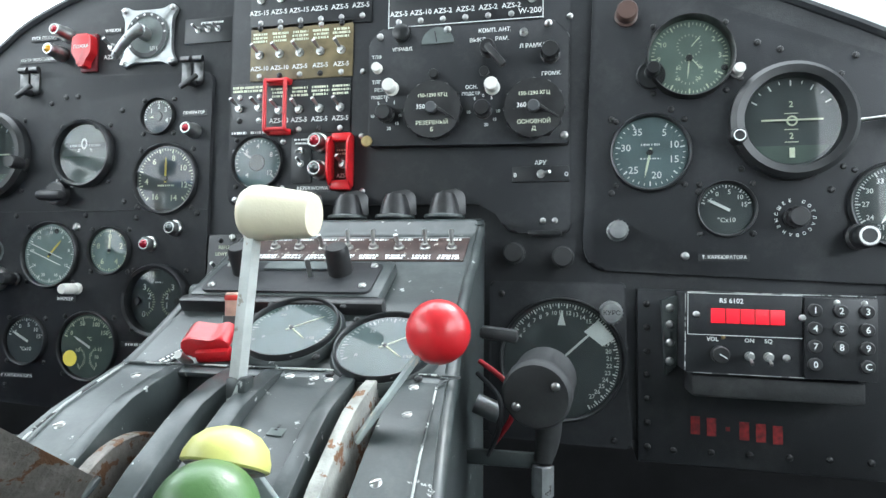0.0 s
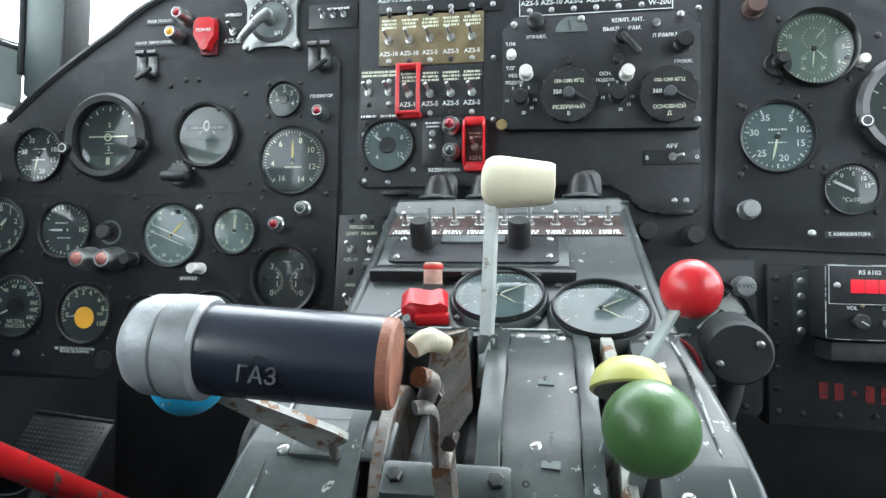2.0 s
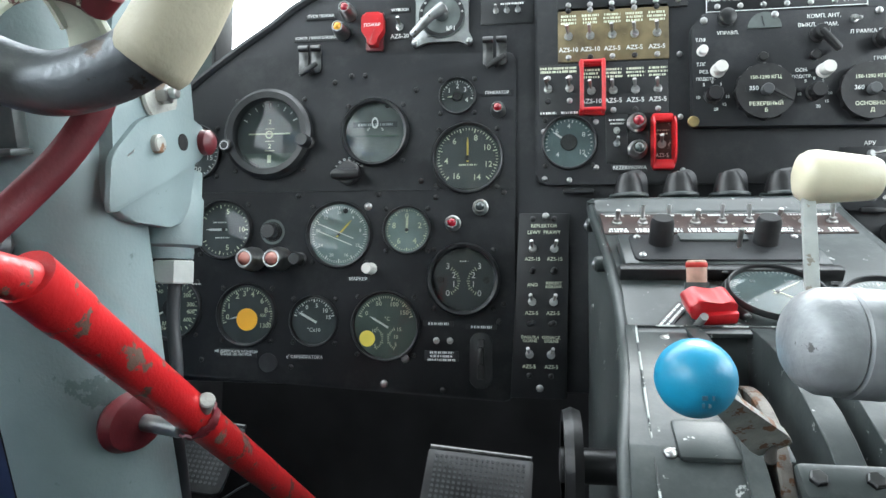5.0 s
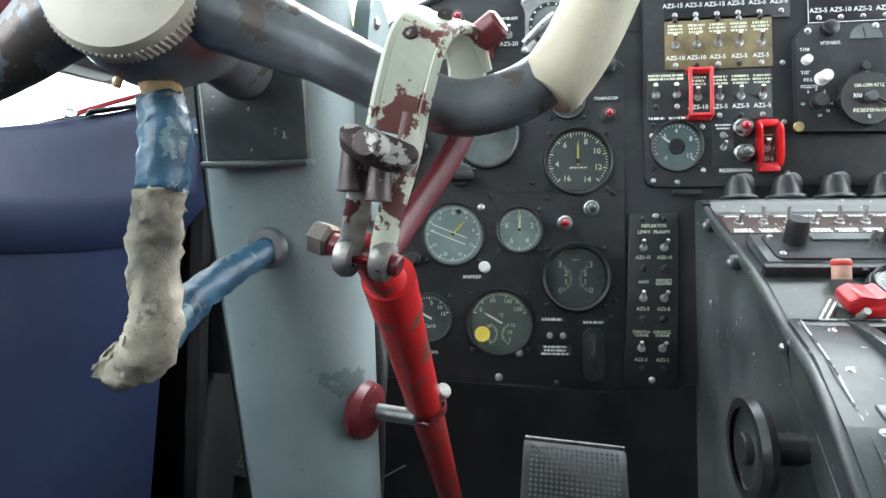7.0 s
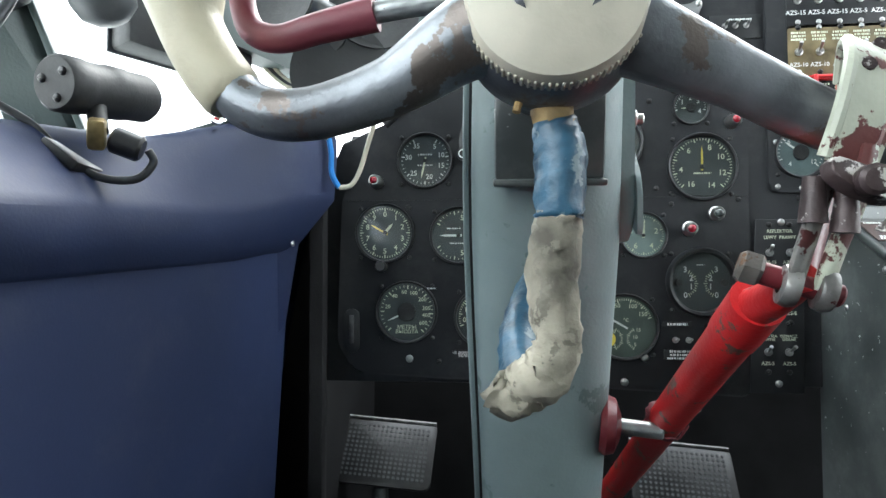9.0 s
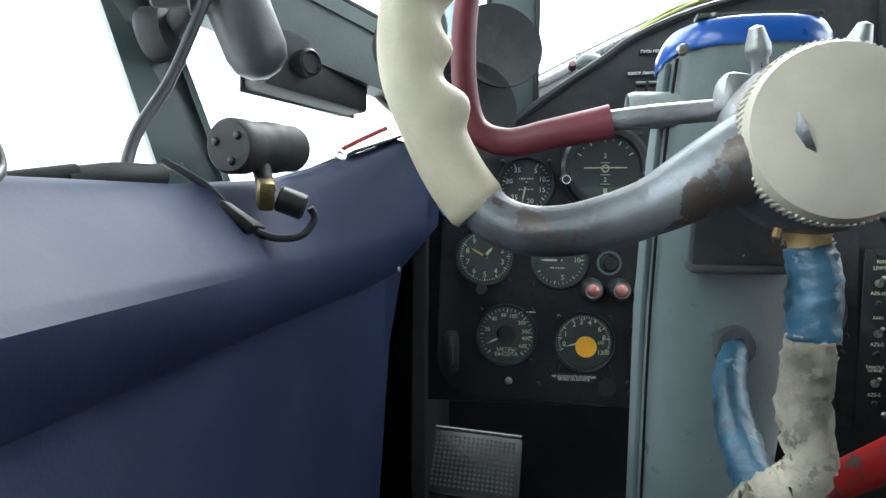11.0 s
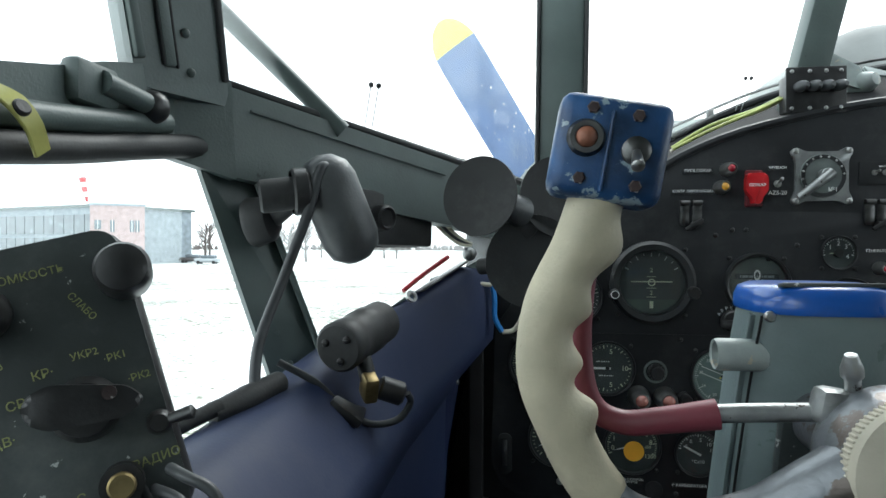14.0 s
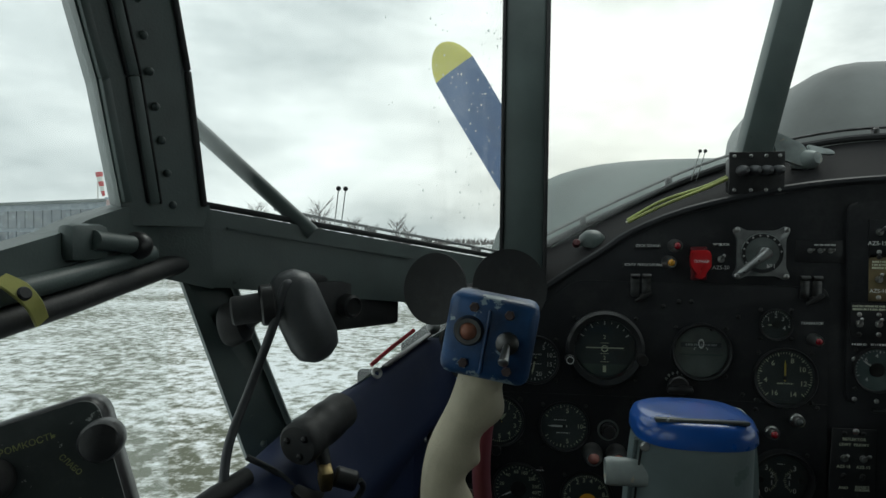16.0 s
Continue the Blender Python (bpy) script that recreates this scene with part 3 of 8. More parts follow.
for xs, n in ((-0.288, 2), (-0.061, 2)):
    for k in range(2):
        h = new("hinge")
        h.parent, h.matrix_basis = left, wall_m(xs + (k - 0.5) * 0.016, 1.499)
        part("leaf", plate(rounded(-0.006, -0.018, 0.006, 0.014, 0.004), 0, 0.0025, I4, 0.0006), DARK_STEEL, h)
        part("knuckle", cyl(0.0035, -0.006, 0.006, pose(0, 0.012, 0.004, 0, 90, 0), 12), DARK_STEEL, h)
    wing = thing("wing_screw", "black wing screw below a panel hinge", "screw", wall_m(xs + 0.002, 1.482), "wing screws")
    part("stem", cyl(0.004, 0, 0.013, I4, 14, bevel=0.001), BAKELITE, wing)
    part("wing", box(0.026, 0.006, 0.005, pose(0, 0, 0.012, 0, 0, 32), 0.002), BAKELITE, wing)
# screws along the boards
for x, z in [(-0.235, 1.475), (-0.218, 1.475), (-0.256, 1.468), (-0.19, 1.437 + 0.0), (-0.155, 1.455), (-0.148, 1.345), (-0.30, 1.329), (-0.2, 1.329), (-0.13, 1.338), (-0.13, 1.325), (-0.05, 1.33), (-0.05, 1.20), (-0.055, 1.18), (-0.46, 1.325), (-0.24, 1.31), (-0.12, 1.10), (-0.19, 1.103), (-0.305, 1.122), (-0.42, 1.128)]:
    screw(left, x, 0.0, 0.0, True).matrix_basis = BOARD @ pose(x, z, 0.0)
for x, z in [(-0.458, 1.131), (-0.19, 1.105), (-0.165, 1.135), (-0.212, 1.315)]:
    screw(left, x, 0, 0).matrix_basis = BOARD @ pose(x, z, 0, 0, 0, 40) @ Matrix.Scale(1.5, 4)
for x, z in [(-0.003, 1.345), (0.025, 1.343), (0.15, 1.352), (0.148, 1.413), (0.148, 1.485), (0.387 - 0.015, 1.53), (0.368, 1.47), (0.365, 1.415), (0.345, 1.318), (0.357, 1.318), (-0.004, 1.40), (0.055, 1.41), (0.055, 1.357)]:
    screw(centre, x, 0, 0).matrix_basis = BOARD @ pose(x, z, 0, 0, 0, 25)
for x, z in [(0.413, 1.42), (0.413, 1.345), (0.47, 1.428), (0.495, 1.345), (0.55, 1.49), (0.57, 1.482), (0.612, 1.345), (0.635, 1.472), (0.52, 1.467)]:
    screw(right, x, 0, 0, True).matrix_basis = BOARD @ pose(x, z, 0, 0, 0, 65)
screw(right, 0, 0, 0).matrix_basis = BOARD @ pose(0.482, 1.282, 0) @ Matrix.Scale(1.3, 4)
for x, z in ((0.035, 1.330), (0.347, 1.305)):
    solo("hinge_bar", box(0.034, 0.006, 0.005, wall_m(x, z, 0.848), 0.0015), BEZEL, "small black piano hinge under the centre panel", "hinge", group="panel hinges")

# lower right boxes and the dark space under the board
solo("trim_lower_right_plate", plate([(0.437, 1.082), (0.80, 1.075), (0.80, 1.245), (0.437, 1.25)], -0.06, 0.0, BOARD, 0.003), BLACK, "black riveted plate below the co-pilot's panel", "panel", kind="structure")
# Floor and firewall take the footwell's shade into their near-black colour.
solo("floor", box(2.2, 3.2, 0.04, pose(0.15, 0.1, 0.60)), DARK, "near-black cockpit floor, shade included in its colour", "floor", kind="structure")
solo("wall_firewall", box(1.84, 0.03, 0.90, pose(0.30, 1.215, 1.05)), DARK, "near-black firewall beyond the pedals, shade included in its colour", "wall", kind="structure")
# Out-of-view bulkhead, pale to bounce fill light and show in dial glass.
solo("wall_rear", box(2.2, 0.04, 1.9, pose(0.15, -1.45, 1.55)), CABIN, "pale out-of-view bulkhead behind the seats, added to bounce fill light", "wall", kind="structure")
bm = box(0.04, 3.0, 0.75, pose(1.12, 0.0, 0.99))
box(0.04, 0.10, 0.62, pose(1.12, 0.55, 1.66), 0, bm)
box(0.04, 0.10, 0.62, pose(1.12, -0.4, 1.66), 0, bm)
box(0.04, 3.0, 0.06, pose(1.12, 0, 1.99), 0, bm)
# Extra solid panel closes the rear side windows to cut the light.
box(0.04, 1.1, 0.60, pose(1.12, -0.95, 1.66), 0, bm)
solo("wall_right", bm, CABIN, "pale out-of-view cockpit side, window openings narrowed to cut light", "wall", kind="structure")
# Roof out of view, lengthened forward to hold back sky light.
bm = box(2.1, 2.05, 0.04, pose(0.15, -0.43, 2.03))
box(0.08, 1.4, 0.04, pose(0.15, 0.3, 2.03), 0, bm)
box(2.1, 0.08, 0.04, pose(0.15, 0.55, 2.03), 0, bm)
solo("ceiling", bm, CABIN, "pale out-of-view cockpit roof with glazing bars, lengthened to cut sky light", "ceiling", kind="structure")

# ---------------------------------------------------------------- pilot's instruments
C, W, Y = CREAM_MARK, WHITE_MARK, YELLOW_MARK


def airspeed(x, z, r, face):
    g = gauge("airspeed_indicator", x, z, r, "round black airspeed gauge with white figures", [(30, 330, 30, 5)], [("5", 35), ("10", 72), ("15", 108), ("20", 165), ("25", 222), ("30", 282), ("35", 330)], [(192, 0.72, 0.0022, C)], face, num_size=0.24, num_r=0.66, mark_mat=W)
    bars(0, 0.008, 0.0008, 0.02, 1, g)
    bars(0, -0.006, 0.0008, 0.022, 1, g, size=0.0015)
    return g


def horizon(x, z, r, face):
    g = gauge("artificial_horizon", x, z, r, "large artificial horizon with white bar and a thick black rim", [(-60, 60, 8, 2)], [], [], face, bezel=0.23, proud=0.014, hub=0, screws=True)
    b = r * 0.77
    part("horizon_bar", box(b * 1.25, 0.0016, 0.0008, pose(0, 0.001, 0.003)), C, g)
    part("aircraft_mark", lathe([(0.0035, 0.003), (0.005, 0.003), (0.005, 0.0038), (0.0035, 0.0038)], 16), C, g)
    part("lower_field", plate([(b * 0.94 * math.cos(radians(a)), b * 0.94 * math.sin(radians(a))) for a in range(215, 326, 10)], 0.0007, 0.0010), FACE_GREEN, g, smooth=0)
    part("ball_mark", box(0.0048, 0.0095, 0.0006, pose(0.0, -b * 0.70, 0.002)), C, g)
    writing("2", 0, b * 0.38, 0.0012, b * 0.19, g, C)
    writing("2", 0, -b * 0.33, 0.0012, b * 0.19, g, C)
    part("pitch_marks", box(0.012, 0.0007, 0.0003, pose(0, b * 0.18, 0.0012), 0, box(0.012, 0.0007, 0.0003, pose(0, -b * 0.18, 0.0012), 0, box(0.012, 0.0007, 0.0003, pose(0, -b * 0.46, 0.0012)))), C, g, smooth=0)
    k = part("cage_knob", cyl(0.0075, 0.006, 0.020, pose(-r * 0.90, -r * 0.28, 0), 18, bevel=0.001), BAKELITE, g, "small round setting knob")
    k2 = part("knob_ring", lathe([(0.0045, 0.020), (0.0055, 0.020), (0.0055, 0.0207), (0.0045, 0.0207)], 16, pose(-r * 0.90, -r * 0.28, 0)), W, k)
    return g


airspeed(-0.438, 1.385, 0.0365, FACE)
horizon(-0.338, 1.405, 0.0555, FACE)
round_knob(-0.288, 1.393, 0.008, 0.022, y=0.846, label="black caging knob at the horizon's rim")
g = gauge("turn_indicator", -0.2045, 1.404, 0.0415, "turn and drift scale behind clear glass", [(-70, 70, 14, 0)], [], [], FACE_GREY, bezel=0.13, hub=0, tick_r=(0.2, 0.3), proud=0.010)
part("scale_strip", box(0.055, 0.007, 0.0006, pose(0, 0.010, 0.001)), FACE, g, smooth=0)
bars(0, 0.010, 0.0014, 0.044, 1, g, FACE_MARK, size=0.0034)
part("bar", box(0.058, 0.0022, 0.0006, pose(0, -0.004, 0.002)), FACE_GREEN, g, smooth=0)
part("zero_mark", lathe([(0.0026, 0.0022), (0.0042, 0.0022), (0.0042, 0.0028), (0.0026, 0.0028)], 14, Matrix.Diagonal((1, 1.7, 1, 1)) @ pose(0, 0.007, 0)), W, g)
gauge("vacuum_gauge", -0.105, 1.4455, 0.022, "small black gauge with four white figures", [(-100, 100, 20, 5)], [("1", -55), ("2", 0), ("3", 50), ("4", 115)], [(265, 0.6, 0.0016, C)], FACE, num_size=0.36, num_r=0.6, hub=0.3)
g = gauge("engine_speed_gauge", -0.0925, 1.371, 0.0425, "black rev counter with a yellow hand straight up", [(225, 495, 45, 5)], [("4", 262), ("6", 322), ("8", 22), ("10", 62), ("12", 108), ("14", 155), ("16", 212)], [(0, 0.66, 0.0022, Y)], FACE, mark_mat=C, num_size=0.22, num_r=0.66)
bars(0, -0.008, 0.0008, 0.026, 1, g, C)
g = gauge("clock", -0.490, 1.292, 0.0385, "black aircraft clock with luminous hands", [(0, 360, 60, 5)], [("0", 0), ("1", 36), ("2", 72), ("3", 108), ("4", 144), ("5", 180), ("6", 216), ("7", 252), ("8", 288), ("9", 324)], [(300, 0.62, 0.0024, Y), (40, 0.45, 0.0034, C)], FACE, mark_mat=C, num_size=0.24, num_r=0.68)
round_knob(-0.494, 1.249, 0.007, 0.014, BEZEL, label="winding knob under the clock")
g = gauge("climb_indicator", -0.395, 1.288, 0.037, "black climb indicator with a level white hand", [(300, 600, 30, 5)], [("5", 12), ("10", 90), ("5", 168)], [(270, 0.72, 0.0028, W)], FACE, mark_mat=C, num_size=0.24, num_r=0.68)
bars(-0.006, 0.009, 0.0008, 0.02, 1, g, size=0.0016)
bars(-0.002, -0.010, 0.0008, 0.024, 1, g, size=0.0016)
g = gauge("gyro_compass", -0.2475, 1.2815, 0.0405, "grey-green gyro compass with a yellow pointer", [(0, 360, 72, 6)], [(str(k), 40 * i) for i, k in enumerate((36, 4, 8, 12, 16, 20, 24, 28, 32))], [(42, 0.62, 0.0022, Y)], FACE_PALE, mark_mat=W, num_size=0.13, num_r=0.72, hub=0.05)
part("plan_bars", box(0.048, 0.0012, 0.0005, pose(-0.004, 0.004, 0.0022, 0, 0, -22), 0, box(0.048, 0.0012, 0.0005, pose(-0.006, -0.004, 0.0022, 0, 0, -22))), W, g, smooth=0)
g = gauge("altimeter", -0.1645, 1.2865, 0.029, "small black altimeter with even figures", [(0, 360, 50, 5)], [("0", 0), ("2", 72), ("4", 144), ("6", 216), ("8", 288)], [(2, 0.66, 0.0028, C)], FACE_PALE, mark_mat=C, num_size=0.32, num_r=0.62)
g = gauge("fuel_pressure_gauge", -0.0965, 1.2285, 0.0425, "round gauge with two facing luminous scales", [], [], [], FACE, bezel=0.15, proud=0.013, hub=0)
bm = bmesh.new()
for sx in (-1, 1):
    for i in range(13):
        a = radians(180 - 62 + 124 * i / 12) if sx > 0 else radians(-62 + 124 * i / 12)
        ln = 0.0045 if i % 3 == 0 else 0.0025
        box(ln, 0.0008, 0.0003, pose(sx * 0.0215 + 0.016 * math.cos(a), 0.016 * math.sin(a) - 0.002, 0.0009, 0, 0, math.degrees(a)), 0, bm)
part("tick_marks", bm, C, g, smooth=0)
for sx in (-1, 1):
    for s, yy in (("3", 0.015), ("2", 0.0045), ("1", -0.006), ("0", -0.0165)):
        writing(s, sx * (0.0115 if s in "21" else 0.0185), yy, 0.0009, 0.0100, g, W)
    part("stub", cyl(0.0042, 0.0008, 0.004, pose(sx * 0.027, -0.001, 0), 14), BAKELITE, g)
bars(0, 0.021, 0.0009, 0.012, 1, g, size=0.0016)
g = gauge("radio_altimeter", -0.4615, 1.1905, 0.040, "grey radio altimeter with a black centre boss", [(225, 500, 30, 5)], [("20", 285), ("40", 322), ("60", 352), ("100", 20), ("200", 52), ("300", 80), ("400", 100), ("600", 124)], [(245, 0.78, 0.0022, W)], FACE, mark_mat=C, num_size=0.17, num_r=0.70, hub=0.33)
writing("МЕТРЫ\nВЫСОТА", 0, -0.0225, 0.0009, 0.0068, g, C)
bars(0.028, 0.030, 0.001, 0.018, 1, g).matrix_basis = pose(0.0, 0.0, 0.0)
g = gauge("fuel_gauge", -0.3625, 1.184, 0.0385, "black fuel gauge with an orange sticker on its glass", [(250, 470, 40, 5)], [("0", 262), ("1", 292), ("2", 330), ("3", 352), ("4", 16), ("6", 50), ("8", 78)], [(255, 0.7, 0.0016, W)], FACE, mark_mat=C, num_size=0.23, num_r=0.72, hub=0)
part("sticker", cyl(0.0135, 0.0042, 0.0046, pose(0.002, -0.006, 0), 32), ORANGE, g, "round orange sticker")
writing("1300", 0.024, -0.0135, 0.0009, 0.0078, g, C)
writing("650", 0.021, -0.001, 0.0009, 0.0055, g, C)


def carb_temp(x, z, r):
    g = gauge("carburettor_temperature_gauge", x, z, r, "small black temperature gauge reading minus to fifteen", [(-75, 75, 20, 5)], [("-5", -62), ("0", -30), ("5", 10), ("10", 48), ("15", 76)], [(-62, 0.80, 0.0028, W)], FACE, mark_mat=W, num_size=0.22, num_r=0.66, hub=0)
    writing("°Cx10", 0, -0.011, 0.0009, 0.0064, g, W)
    return g


carb_temp(-0.277, 1.1775, 0.0305)
g = gauge("oil_gauge", -0.189, 1.173, 0.0415, "three-in-one oil gauge with a yellow dot on its glass", [(-70, 70, 30, 6)], [("0", -58), ("50", -18), ("100", 22), ("150", 55)], [(-60, 0.6, 0.0024, W)], FACE_GREEN, mark_mat=C, num_size=0.17, num_r=0.72, hub=0)
for sx in (-1, 1):
    bm = bmesh.new()
    for i in range(13):
        a = radians((180 if sx > 0 else 0) + (-65 + 130 * i / 12))
        box(0.004 if i % 4 == 0 else 0.0022, 0.0008, 0.0003, pose(sx * 0.016 + 0.0125 * math.cos(a), -0.015 + 0.0125 * math.sin(a), 0.0009, 0, 0, math.degrees(a)), 0, bm)
    part("tick_marks", bm, C, g, smooth=0)
for s, xx, yy in (("15", 0.0165, -0.004), ("10", 0.0125, -0.013), ("5", 0.0125, -0.022), ("°C", 0.002, 0.008), ("10", -0.014, -0.006), ("5", -0.012, -0.024)):
    writing(s, xx, yy, 0.0009, 0.0062, g, C)
part("sticker", cyl(0.0095, 0.0042, 0.0046, pose(-0.021, -0.015, 0), 28), YELLOW_STICKER, g, "round yellow sticker")

lamp(-0.0565, 1.426, LENS_RED, 0.007, deep=0.020, label="red generator warning lamp in a bright ring")
lamp(-0.077, 1.3125, LENS_DARK, 0.0075, label="dark lamp in a bright ring")
lamp(-0.1092, 1.294, LENS_RED, 0.0075, label="red chip warning lamp in a bright ring")
round_knob(-0.2073, 1.2405, 0.0065, 0.024, WHITE_KNOB, label="white push button knob")
lamp(-0.5005, 1.3575, LENS_RED, 0.007, deep=0.026, label="red lamp in a long bright holder")
for k, lens in enumerate((LENS_PINK, LENS_PINK)):
    lamp(-0.3545 + k * 0.034, 1.2515, lens, 0.0118, deep=0.030, body=STEEL, label="large pale red marker lamp in a steel holder")
round_knob(-0.296, 1.2515, 0.0075, 0.022, BAKELITE, label="black cap beside the marker lamps")
k = round_knob(-0.332, 1.285, 0.0095, 0.016, BAKELITE, label="black dimmer knob with a printed ring", ribs=14)
part("printed_ring", lathe([(0.0125, 0), (0.0155, 0), (0.0155, 0.0006), (0.0125, 0.0006)], 28), FACE_GREY, k)
k = thing("caging_lever", "black caging handle with printed lettering", "knob", wall_m(-0.236, 1.355))
part("cap", cyl(0.0145, 0, 0.012, I4, 24, bevel=0.002), BAKELITE, k)
part("handle", box(0.036, 0.012, 0.014, pose(0, -0.003, 0.016, 0, 0, 0), 0.005), BAKELITE, k)
for i, ch in enumerate("АРРЕТИР"):
    a = -60 + 20 * i
    writing(ch, 0.0175 * math.sin(radians(a)), 0.0175 * math.cos(radians(a)), 0.0012, 0.0055, k, W, -a)
k = thing("key_lock", "dark slotted key holder in a rounded recess", "switch", wall_m(-0.076, 1.137))
part("recess", plate(rounded(-0.013, -0.034, 0.013, 0.030, 0.012), 0, 0.002, I4, 0.0008), PLATE, k)
part("slot", box(0.008, 0.046, 0.004, pose(0, 0, 0.003), 0.001), BAKELITE, k)
part("key", box(0.005, 0.020, 0.012, pose(0, 0.004, 0.008), 0.0015), DARK_STEEL, k)
k = thing("key_lock", "dark slotted holder at the panel's outer edge", "switch", wall_m(-0.533, 1.168))
part("recess", plate(rounded(-0.010, -0.030, 0.010, 0.026, 0.009), 0, 0.002, I4, 0.0008), PLATE, k)
part("slot", box(0.006, 0.036, 0.004, pose(0, 0, 0.003), 0.001), DARK_STEEL, k)


def tag_plate(x, z, w, h, body=None, lines=1, size=0.006, y=0.85, mat=PLATE):
    t = thing("label_plate", "small printed label plate screwed to the board", "label", wall_m(x, z, y), "label plates")
    part("backing", box(w, h, 0.001, pose(0, 0, 0.0004), 0), mat, t, smooth=0)
    if body:
        writing(body, 0, 0, 0.0011, size, t)
    else:
        bars(0, (lines - 1) * 0.0021, 0.0012, w * 0.86, lines, t, size=size * 0.55)
    return t


tag_plate(-0.283, 1.527, 0.058, 0.007, "КОНТР. ПИРОГОЛОВКИ", size=0.0046, y=FY - 0.0004)
tag_plate(-0.277, 1.5545, 0.040, 0.007, "ПУСК ПОЖАР.", size=0.0050, y=FY - 0.0004)
tag_plate(-0.058, 1.448, 0.032, 0.007, "ГЕНЕРАТОР", size=0.0048)
tag_plate(-0.223, 1.228, 0.028, 0.006, "МАРКЕР", size=0.0055)
tag_plate(-0.375, 1.137, 0.052, 0.011, "НЕ ДОПУСКАТЬ РАЗНИЦЫ\nБОЛЕЕ 150 ЛИТРОВ", size=0.0042)
tag_plate(-0.288, 1.134, 0.044, 0.006, "t° КАРБЮРАТОРА", size=0.0052)
tag_plate(-0.126, 1.1765, 0.036, 0.006, None, 1, 0.006)
tag_plate(-0.076, 1.1735, 0.036, 0.006, None, 1, 0.006)
tag_plate(-0.122, 1.139, 0.040, 0.012, None, 3, 0.005)
for i in range(2):
    toggle(-0.128 + i * 0.016, 1.157, tip=10, k=0.8)
solo("blank_plug", cyl(0.012, 0, 0.0015, wall_m(-0.334, 1.126), 28, bevel=0.0006), BLACK, "round blanked-off hole in the panel", "plug")

# fire panel above the pilot's panel, on the board itself
lamp(-0.2410, 1.555, LENS_RED, 0.0075, FY, deep=0.024, label="red fire lamp in a bright ring")
lamp(-0.2490, 1.5315, LENS_AMBER, 0.0075, FY, deep=0.024, label="amber lamp in a bright ring")
f = thing("fire_switch_guard", "red guarded fire switch lettered in white", "switch", wall_m(-0.2075, 1.530, FY))
part("base", box(0.022, 0.048, 0.006, pose(0, 0, 0.002), 0.002), DARK_RED, f)
part("cover", plate(soften([(-0.011, 0.019), (0.011, 0.019), (0.0135, 0.012), (0.0135, -0.004), (0.006, -0.014), (0.006, -0.021), (-0.006, -0.021), (-0.006, -0.014), (-0.0135, -0.004), (-0.0135, 0.012)], 0.003), 0.006, 0.017, I4, 0.003), RED, f, "red flip cover")
writing("ПОЖАР", 0, 0.003, 0.0172, 0.0055, f)
toggle(-0.177, 1.536, FY, 20)
tag_plate(-0.177, 1.557, 0.024, 0.006, "WYBUCH", size=0.005, y=FY)
tag_plate(-0.177, 1.524, 0.026, 0.007, "AZS-20", size=0.0075, y=FY)
cr = thing("fuel_selector", "cast aluminium selector flange with a crank handle", "valve", wall_m(-0.1245, 1.545, FY) @ Matrix.Scale(0.94, 4))
fl = soften([(-0.041, 0.034), (-0.034, 0.041), (-0.022, 0.034), (0.022, 0.034), (0.034, 0.041), (0.041, 0.034), (0.034, 0.022), (0.034, -0.022), (0.041, -0.034), (0.034, -0.041), (0.022, -0.034), (-0.022, -0.034), (-0.034, -0.041), (-0.041, -0.034), (-0.034, -0.022), (-0.034, 0.022)], 0.006)
part("flange", plate(fl, 0, 0.006, I4, 0.0015), ALU, cr)
part("disc", cyl(0.030, 0.006, 0.009, I4, 36, bevel=0.001), FACE_GREY, cr)
part("scale_ring", lathe([(0.024, 0.009), (0.029, 0.009), (0.029, 0.0096), (0.024, 0.0096)], 36), PLATE, cr)
writing("№1", 0.012, -0.019, 0.0098, 0.008, cr)
for i in range(10):
    screw(cr, 0.0265 * math.cos(i * 0.4 + 0.1), 0.0265 * math.sin(i * 0.4 + 0.1), 0.0092, False, 0.5)
for a in (45, 135, 225, 315):
    screw(cr, 0.049 * math.cos(radians(a)), 0.049 * math.sin(radians(a)), 0.006, False, 1.3)
part("spindle", cyl(0.009, 0.009, 0.024, I4, 20, bevel=0.001), ALU, cr)
part("crank", tube([(0.004, 0.003, 0.022), (-0.010, -0.008, 0.026), (-0.024, -0.020, 0.024), (-0.036, -0.030, 0.020)], 0.006, 12, radii=[0.008, 0.006, 0.0055, 0.0045]), ALU, cr)
sp = thing("starter_plate", "black plate with two small switches and a worn rim", "switch plate", wall_m(-0.047, 1.548, FY))
part("backing", box(0.062, 0.030, 0.0015, pose(0, 0, 0.0006), 0.0004), PLATE, sp)
part("rim", plate(rounded(-0.031, -0.015, 0.031, 0.015, 0.001), 0.0005, 0.0008), GOLD, sp, smooth=0)
bars(0.006, 0.009, 0.0016, 0.03, 1, sp)
for i in range(3):
    toggle(-0.060 + i * 0.013, 1.549, FY - 0.001, 8, k=0.75)

# ---------------------------------------------------------------- centre panel
TOPN = ("AZS-15", "AZS-5", "AZS-15", "AZS-5", "AZS-5", "AZS-5")
p = thing("switch_plate", "black plate of circuit switches with white lettering", "switch plate", wall_m(0.0845, 1.566, 0.849), "switch plates")
part("backing", box(0.146, 0.052, 0.002, I4, 0.0006), PLATE, p)
for i, s in enumerate(TOPN):
    writing(s, -0.062 + i * 0.0245, -0.0065, 0.0012, 0.0078, p)
    screw(p, -0.060 + i * 0.0245, -0.0185, 0.001)
    toggle(0.0245 + i * 0.0245, 1.575, 0.848, 22)
